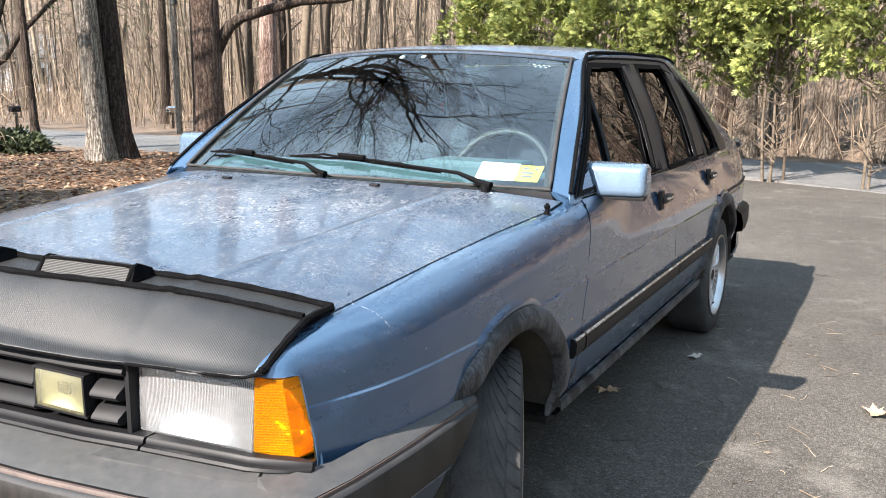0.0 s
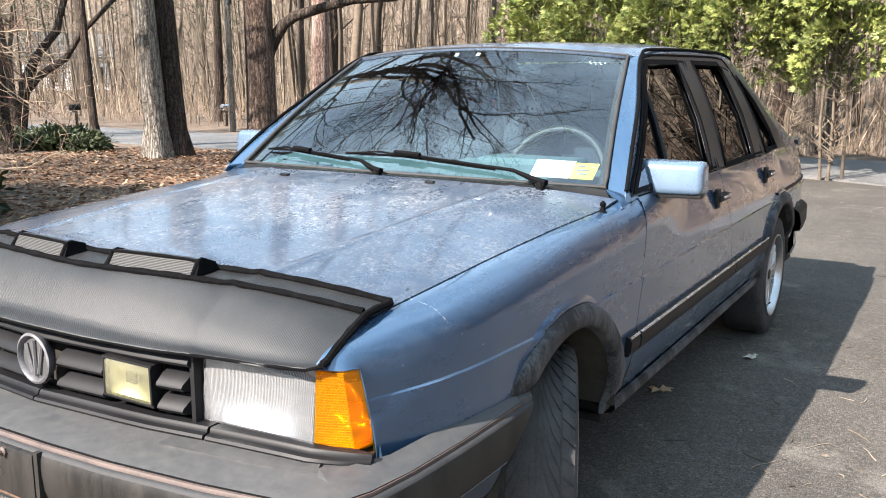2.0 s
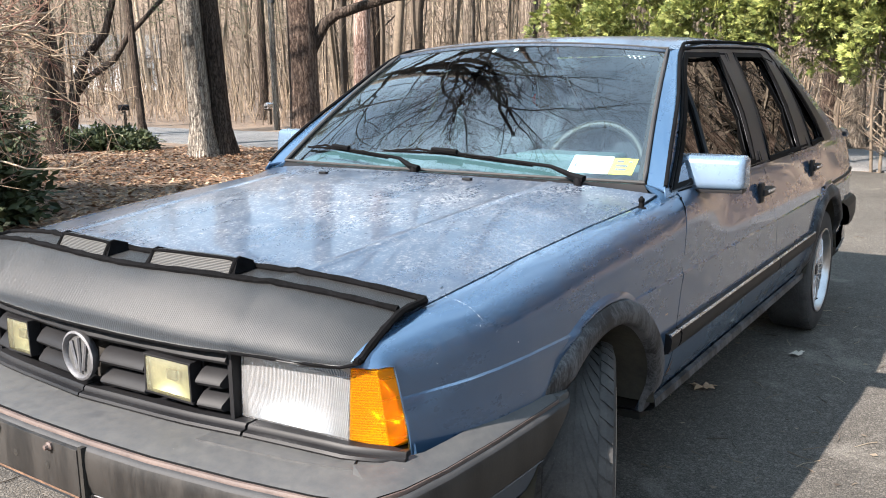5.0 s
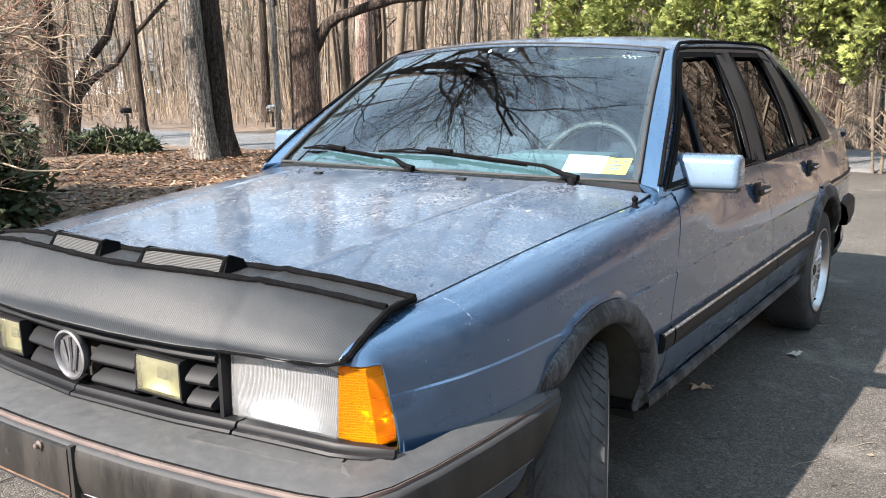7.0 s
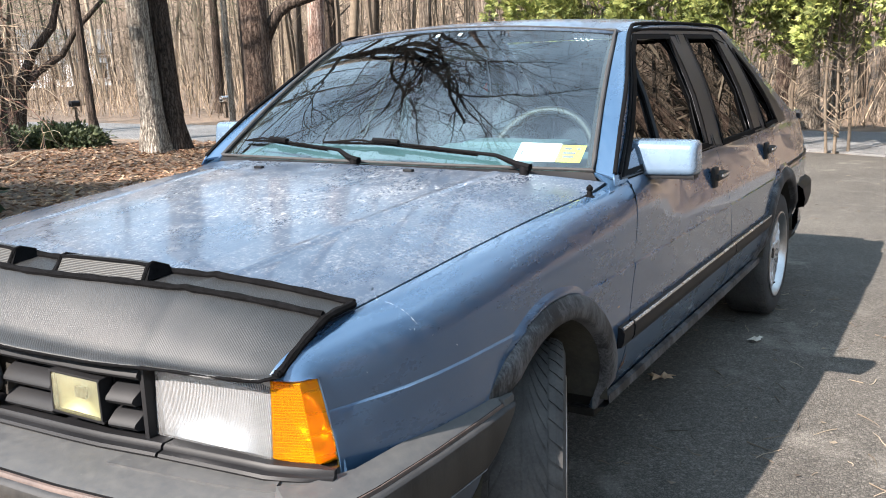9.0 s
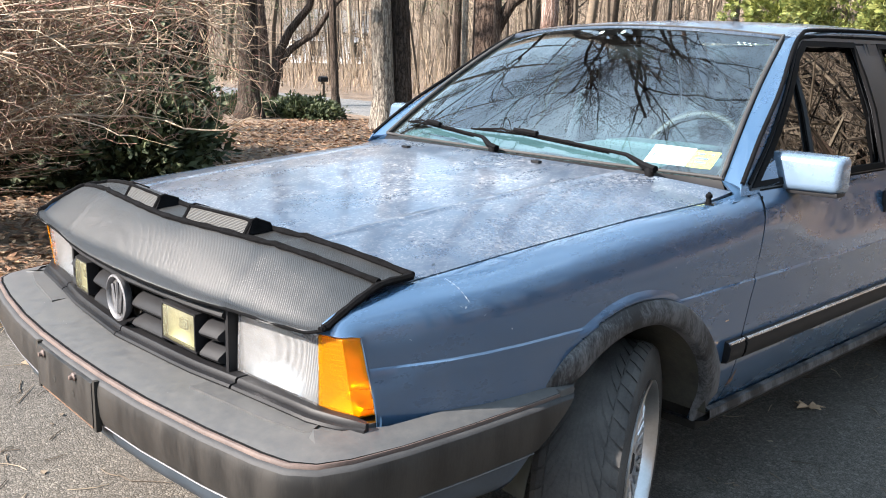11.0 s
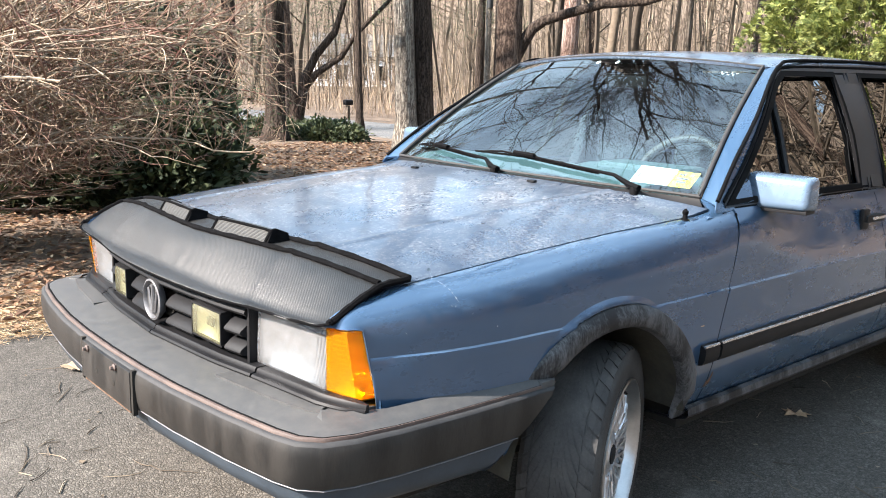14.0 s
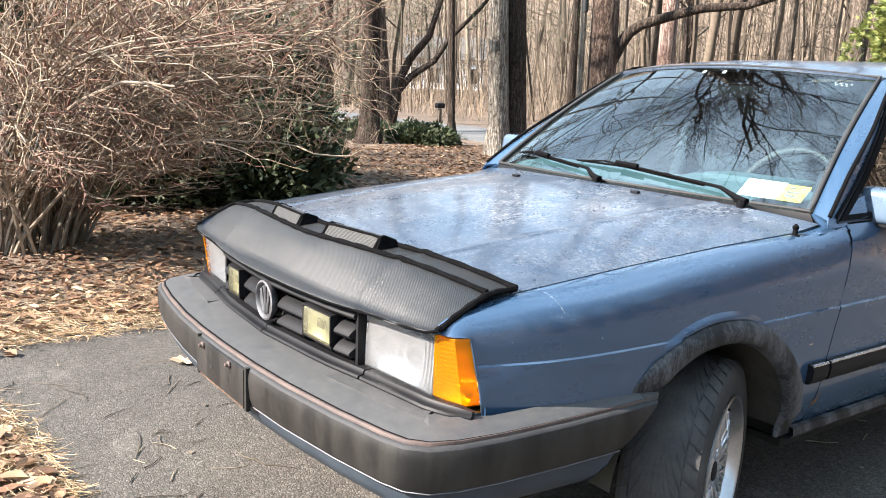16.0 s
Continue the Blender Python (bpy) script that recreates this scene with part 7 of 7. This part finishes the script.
# leaf litter on the bed, straw at the drive's edge
def on_verge(x, y, inset):
    """Whether a place lies on the verge, this far inside its edge."""
    cx, cy = -0.7, -3.6
    k = 1 + inset / max(0.3, math.hypot(x - cx, y - cy))
    px, py = cx + (x - cx) * k, cy + (y - cy) * k
    inside = False
    for (ax, ay), (bx, by) in zip(VERGE_EDGE, VERGE_EDGE[1:] + VERGE_EDGE[:1]):
        if (ay > py) != (by > py) and px < (bx - ax) * (py - ay) / (by - ay) + ax:
            inside = not inside
    return inside


def scatter_leaves():
    rng = random.Random(9)
    vs, fs = [], []
    n = 0
    while n < 32000:
        x = -2.0 - 9.5 * rng.random() ** 1.25
        y = rng.uniform(-3.2, 9.2)
        edge = table(y, [(-3.2, -4.5), (-2.4, -3.1), (-1.9, -2.6), (-1.3, -2.15), (-0.95, -2.4), (-0.5, -2.3), (0.2, -2.5), (2, -2.7), (5, -3.0), (9, -3.4)])
        if x > edge + 0.12 * rng.gauss(0, 1):
            continue
        n += 1
        z = max(0.0, ground_z(x, y)) + rng.uniform(0.004, 0.03)
        L = rng.uniform(0.018, 0.048)
        a = rng.uniform(0, 6.28)
        ca, sa = math.cos(a), math.sin(a)
        tilt, curl = rng.gauss(0, 0.35), rng.uniform(-0.3, 0.6)
        base = len(vs)
        for u, v, k in ((-1, 0, 0), (-0.3, -0.55, 0.6), (0.5, -0.42, 0.5), (1, 0, 0), (0.4, 0.5, 0.5), (-0.35, 0.45, 0.6), (0, 0, -0.25)):
            px, py = u * L, v * L
            vs.append((x + px * ca - py * sa, y + px * sa + py * ca, z + L * (k * curl + tilt * u * 0.6) + 0.004))
        fs += [(base + k, base + (k + 1) % 6, base + 6) for k in range(6)]
    for _ in range(1500):
        x, y = rng.uniform(-2.0, 0.6), -1.38 - 3.0 * rng.random() ** 2
        if not on_verge(x, y, 0.04):
            continue
        L, a, z = rng.uniform(0.02, 0.05), rng.uniform(0, 6.28), 0.012 + rng.random() * 0.02
        ca, sa, curl = math.cos(a), math.sin(a), rng.uniform(-0.2, 0.6)
        base = len(vs)
        for u, v, k in ((-1, 0, 0), (-0.3, -0.55, 0.6), (0.5, -0.42, 0.5), (1, 0, 0), (0.4, 0.5, 0.5), (-0.35, 0.45, 0.6), (0, 0, -0.25)):
            vs.append((x + L * (u * ca - v * sa), y + L * (u * sa + v * ca), z + L * k * curl))
        fs += [(base + k, base + (k + 1) % 6, base + 6) for k in range(6)]
    ob = mesh_part("leaf_litter", vs, fs, M_LEAF, smooth=0)
    tagged(ob, "carpet of curled brown dead leaves on the bed", "leaves", kind="stuff")
    vs, fs = [], []
    for _ in range(24000):
        if rng.random() < 0.62:
            x, y = rng.uniform(-2.2, 0.8), -1.33 - 3.2 * rng.random() ** 2
            if not on_verge(x, y, -0.035 * abs(rng.gauss(0, 1))):
                continue
        else:
            y = rng.uniform(-1.8, 1.2)
            x = -2.3 - abs(rng.gauss(0, 0.55)) + 0.2
        a = rng.uniform(0, 6.28)
        L = rng.uniform(0.03, 0.09)
        p = Vector((x, y, 0.006 + rng.random() * 0.022))
        d = Vector((math.cos(a), math.sin(a), rng.gauss(0, 0.12))) * L
        tube(vs, fs, [p, p + d], [0.0013, 0.0008], 3, False)
    ob = mesh_part("dry_straw", vs, fs, M_STRAW, smooth=0)
    tagged(ob, "pale dry straw and pine needles at the driveway edge", "straw", kind="stuff")


scatter_leaves()

# trunks on the bank behind the hedge
for k, (x, y, r, h) in enumerate(((-0.95, 14.3, 0.17, 15), (-0.62, 15.4, 0.11, 14), (0.15, 14.9, 0.14, 15), (0.42, 14.6, 0.13, 14), (1.25, 14.4, 0.17, 15), (2.3, 15.2, 0.15, 15))):
    bare_tree("grey_tree", x, y, r, h, M_BARK_GREY, "grey-brown trunk on the bank behind the hedge", (0.02 * (k % 3 - 1), 0.01), 0.4, 6, 3, 80 + k, 12, group="trunks behind the hedge")


# woods right of the hedge, out of view, added for side glass reflections
for k, (x, y) in enumerate(((5.0, 15.0), (6.6, 16.4), (8.2, 14.8), (9.6, 17.0), (11.2, 15.2), (7.2, 19.0), (12.8, 17.6), (4.2, 18.5), (14.5, 15.0), (10.6, 20.5))):
    bare_tree("woodland_tree", x, y, 0.16, 13 + k % 4, M_BARK_BROWN, "bare brown woodland tree across the road", (0, 0), 0.14, 26, 2, 120 + k, 9, group="trees across the road", crown=M_WOODS, thick=1.0, spreadout=1.1)
for k, (x, y) in enumerate(((6.0, 21.5), (9.0, 23.0), (12.5, 22.0), (15.5, 19.0))):
    hemlock(x, y, 11.0, 2.2, 0.8, 140 + k)


# ---------------------------------------------------------------- small things
def lone_leaf(x, y, size, turn, seed, mat, label):
    rng = random.Random(seed)
    n = 14
    ring_pts = []
    for k in range(n):
        w = 2 * math.pi * k / n
        r = size * (0.62 + 0.38 * (k % 2)) * rng.uniform(0.8, 1.1) * (1 if abs(math.cos(w)) > 0.4 else 0.72)
        ring_pts.append((r * math.cos(w), r * math.sin(w) * 0.75, size * rng.uniform(0.08, 0.4)))
    vs = ring_pts + [(0, 0, 0.006)]
    fs = [(k, (k + 1) % n, n) for k in range(n)]
    ob = mesh_part("fallen_leaf", vs, fs, mat, smooth=0, thick=0.001)
    ob.matrix_basis = pose(x, y, 0.004, 0, 0, turn)
    return tagged(ob, label, "leaf", "fallen leaves on the asphalt")


def plain(name, c1, c2):
    return surface(name, c1, c2, 30, (0.7, 0.9), fine=200)


M_DRYLEAF = plain("dry tan leaf", (0.30, 0.20, 0.12), (0.50, 0.36, 0.24))
M_PALELEAF = plain("bleached leaf", (0.36, 0.33, 0.28), (0.52, 0.48, 0.42))
lone_leaf(0.62, 1.40, 0.060, 20, 1, M_DRYLEAF, "crumpled brown dead leaf on the shaded asphalt")
lone_leaf(0.84, 2.05, 0.045, 70, 2, M_PALELEAF, "small pale dead leaf on the shaded asphalt")
lone_leaf(-1.55, -0.64, 0.075, 40, 3, M_DRYLEAF, "curled tan leaf on the sunlit asphalt")
lone_leaf(1.61, 1.67, 0.075, 120, 4, M_DRYLEAF, "curled tan oak leaf on the sunlit asphalt")


# pole and mailboxes across the road
def mailbox(x, y, z, mat, label, post=True):
    ob = thing("mailbox", (x, y, ground_z(x, y)), label, "mailbox")
    bm = bmesh.new()
    box_bm((0.14, 0.26, 0.08), (0, 0, z), 0.01, bm=bm)
    r = bmesh.ops.create_cone(bm, cap_ends=True, segments=20, radius1=0.07, radius2=0.07, depth=0.26)
    bmesh.ops.transform(bm, matrix=Matrix.Translation((0, 0, z + 0.05)) @ Matrix.Rotation(radians(90), 4, "X"), verts=r["verts"])
    part("box", bm, mat, ob)
    if post:
        bm = box_bm((0.09, 0.09, z + 0.25), (0, 0, (z - 0.35) / 2), 0.008)
        part("post", bm, M_BARK_GREY, ob, "weathered wooden post")
    return ob


mailbox(-18.9, 12.9, 0.46, M_BLACK, "black mailbox on a wooden post by the road")
mailbox(-15.4, 14.9, 0.46, M_CHROME, "grey mailbox on a post beside the pole")
vs, fs = [], []
pole = thing("utility_pole", (-13.75, 13.5, ground_z(-13.75, 13.5)), "weathered wooden utility pole by the road", "pole")
tube(vs, fs, [Vector((0, 0, -0.2)), Vector((-0.06, 0.02, 4)), Vector((-0.12, 0.05, 9))], [0.075, 0.07, 0.06], 14)
mesh_part("shaft", vs, fs, M_BARK_PALE, pole, "grey wooden shaft", 60)
vs, fs = lathe([(3.0, 0.072), (3.0, 0.080), (3.3, 0.079), (3.3, 0.071)], 16, "Z")
mesh_part("guard", vs, fs, M_LIGHTGREY, pole, "grey guard sleeve")


# white house far back in the woods
def house(x, y, z, turn):
    ob = thing("house", pose(x, y, z, 0, 0, turn), "white clapboard house far back among the trees", "house")
    wall = surface("white clapboard", (0.62, 0.63, 0.64), (0.76, 0.77, 0.78), 4, (0.6, 0.8), fine=30)
    bm = box_bm((6.5, 5, 3.4), (0, 0, 1.5))
    part("wall", bm, wall, ob, "white walls")
    vs = [(-3.5, -2.9, 3.1), (3.5, -2.9, 3.1), (3.5, 2.9, 3.1), (-3.5, 2.9, 3.1), (-3.5, 0, 5.0), (3.5, 0, 5.0)]
    mesh_part("roof", vs, [(0, 1, 5, 4), (2, 3, 4, 5), (0, 4, 3), (1, 2, 5)], M_ROAD, ob, "grey shingle roof", 0, 0.15)
    for k in range(4):
        bm = box_bm((1.0, 0.10, 1.4), (-2.4 + 1.6 * k, -2.52, 1.75), 0.02)
        w = part("window", bm, wall, ob)
        bm = box_bm((0.8, 0.04, 1.2), (-2.4 + 1.6 * k, -2.58, 1.75), 0.01)
        part("pane", bm, M_SIDEGLASS, w, "dark window pane")


house(-60.5, 42.6, ground_z(-60.5, 42.6) - 0.6, 52)


# scratches, chips and a rust spot on the body
M_SCRATCH = plain("bare scratched paint", (0.20, 0.25, 0.31), (0.40, 0.43, 0.46))


def scuff(y, z, L, h, turn, seed, name="scratch"):
    """A thin flake of bare paint lying on the wing."""
    rng = random.Random(seed)
    n = 9
    vs = []
    for k in range(n):
        w = 2 * math.pi * k / n
        u, v = L * math.cos(w) * rng.uniform(0.6, 1), h * math.sin(w) * rng.uniform(0.4, 1)
        yy, zz = y + u * math.cos(turn) - v * math.sin(turn), z + u * math.sin(turn) + v * math.cos(turn)
        vs.append((wing_skin(yy, zz) + 0.0015, yy, zz))
    mesh_part(name, vs, [tuple(range(n))], M_SCRATCH, car, "pale scratch in the paint", 0)


rs_ = random.Random(21)
scuff(-0.612, 0.862, 0.006, 0.0040, 0.3, 140, "paint_chip")
for k in range(8):
    t = k / 7
    scuff(lerp(-0.606, -0.590, t), lerp(0.855, 0.805, t), 0.0046, 0.0006 + 0.0008 * (k == 6), -1.27, 130 + k)
scuff(0.235, 0.8, 0.004, 0.0010, 0.6, 141, "paint_chip")
for k in range(7):
    scuff(rs_.uniform(-0.72, 0.25), rs_.uniform(0.72, 0.80), rs_.uniform(0.002, 0.004), rs_.uniform(0.0008, 0.002), rs_.uniform(0, 3), 150 + k, "paint_chip")


def side_flake(name, y, z, ry, rz, slant, mat, label, seed):
    """An irregular flake on the lower side."""
    rng = random.Random(seed)
    vs = []
    for k in range(13):
        w, r = 2 * math.pi * k / 13, rng.uniform(0.45, 1.0)
        zz = z + rz * r * math.sin(w)
        yy = y + ry * r * math.cos(w) + slant * (zz - z)
        vs.append((side_x(yy, zz) + 0.002, yy, zz))
    mesh_part(name, vs, [tuple(range(13))], mat, car, label, 0)


side_flake("rust_spot", 0.388, 0.432, 0.009, 0.030, 0.35, M_RUST, "brown rust spot beside the door seam", 3)
side_flake("rust_spot", 0.372, 0.418, 0.006, 0.014, 0.2, M_RUST, "brown rust spot beside the door seam", 5)
side_flake("paint_chip", 0.300, 0.610, 0.016, 0.0035, 0.0, M_DRYLEAF, "tan scrape behind the wheel arch", 7)
# flat dark flake: a dent's shade put into colour
side_flake("paint_chip", 0.92, 0.395, 0.012, 0.003, 0.0, M_DARK, "small dark flake painted as a dent's shade on the sill", 9)


def debris():
    """Twigs, crumbs and bits of bark strewn over the asphalt."""
    rng = random.Random(31)
    vs, fs = [], []
    for k in range(260):
        x, y = (rng.uniform(-2.2, 3.2), rng.uniform(-1.6, 8.0)) if k < 150 else (rng.uniform(0.4, 1.5), rng.uniform(0.6, 3.2)) if k < 230 else (rng.uniform(-1.7, 0.0), rng.uniform(-1.7, -0.5))
        if abs(x) < 0.4 and -0.9 < y < 3.3:
            continue
        a, L = rng.uniform(0, 6.28), rng.uniform(0.02, 0.12) if k < 230 else rng.uniform(0.06, 0.26)
        p = Vector((x, y, 0.004))
        pts = [p]
        for _ in range(3):
            a += rng.gauss(0, 0.35)
            p = p + Vector((math.cos(a), math.sin(a), 0)) * L / 3
            pts.append(p)
        tube(vs, fs, pts, [0.0020, 0.0018, 0.0015, 0.0010], 4, False)
    for _ in range(900):
        x, y = rng.uniform(-2.2, 4.0), rng.uniform(-1.8, 9.2)
        L = rng.uniform(0.004, 0.016)
        base = len(vs)
        for k in range(4):
            w = k * 1.57 + rng.uniform(-0.4, 0.4)
            vs.append((x + L * math.cos(w), y + L * 0.7 * math.sin(w), 0.003 + rng.random() * 0.006))
        fs.append((base, base + 1, base + 2, base + 3))
    ob = mesh_part("twig_debris", vs, fs, M_WOODS, smooth=0)
    tagged(ob, "small twigs and leaf crumbs scattered on the asphalt", "debris", kind="stuff")


debris()
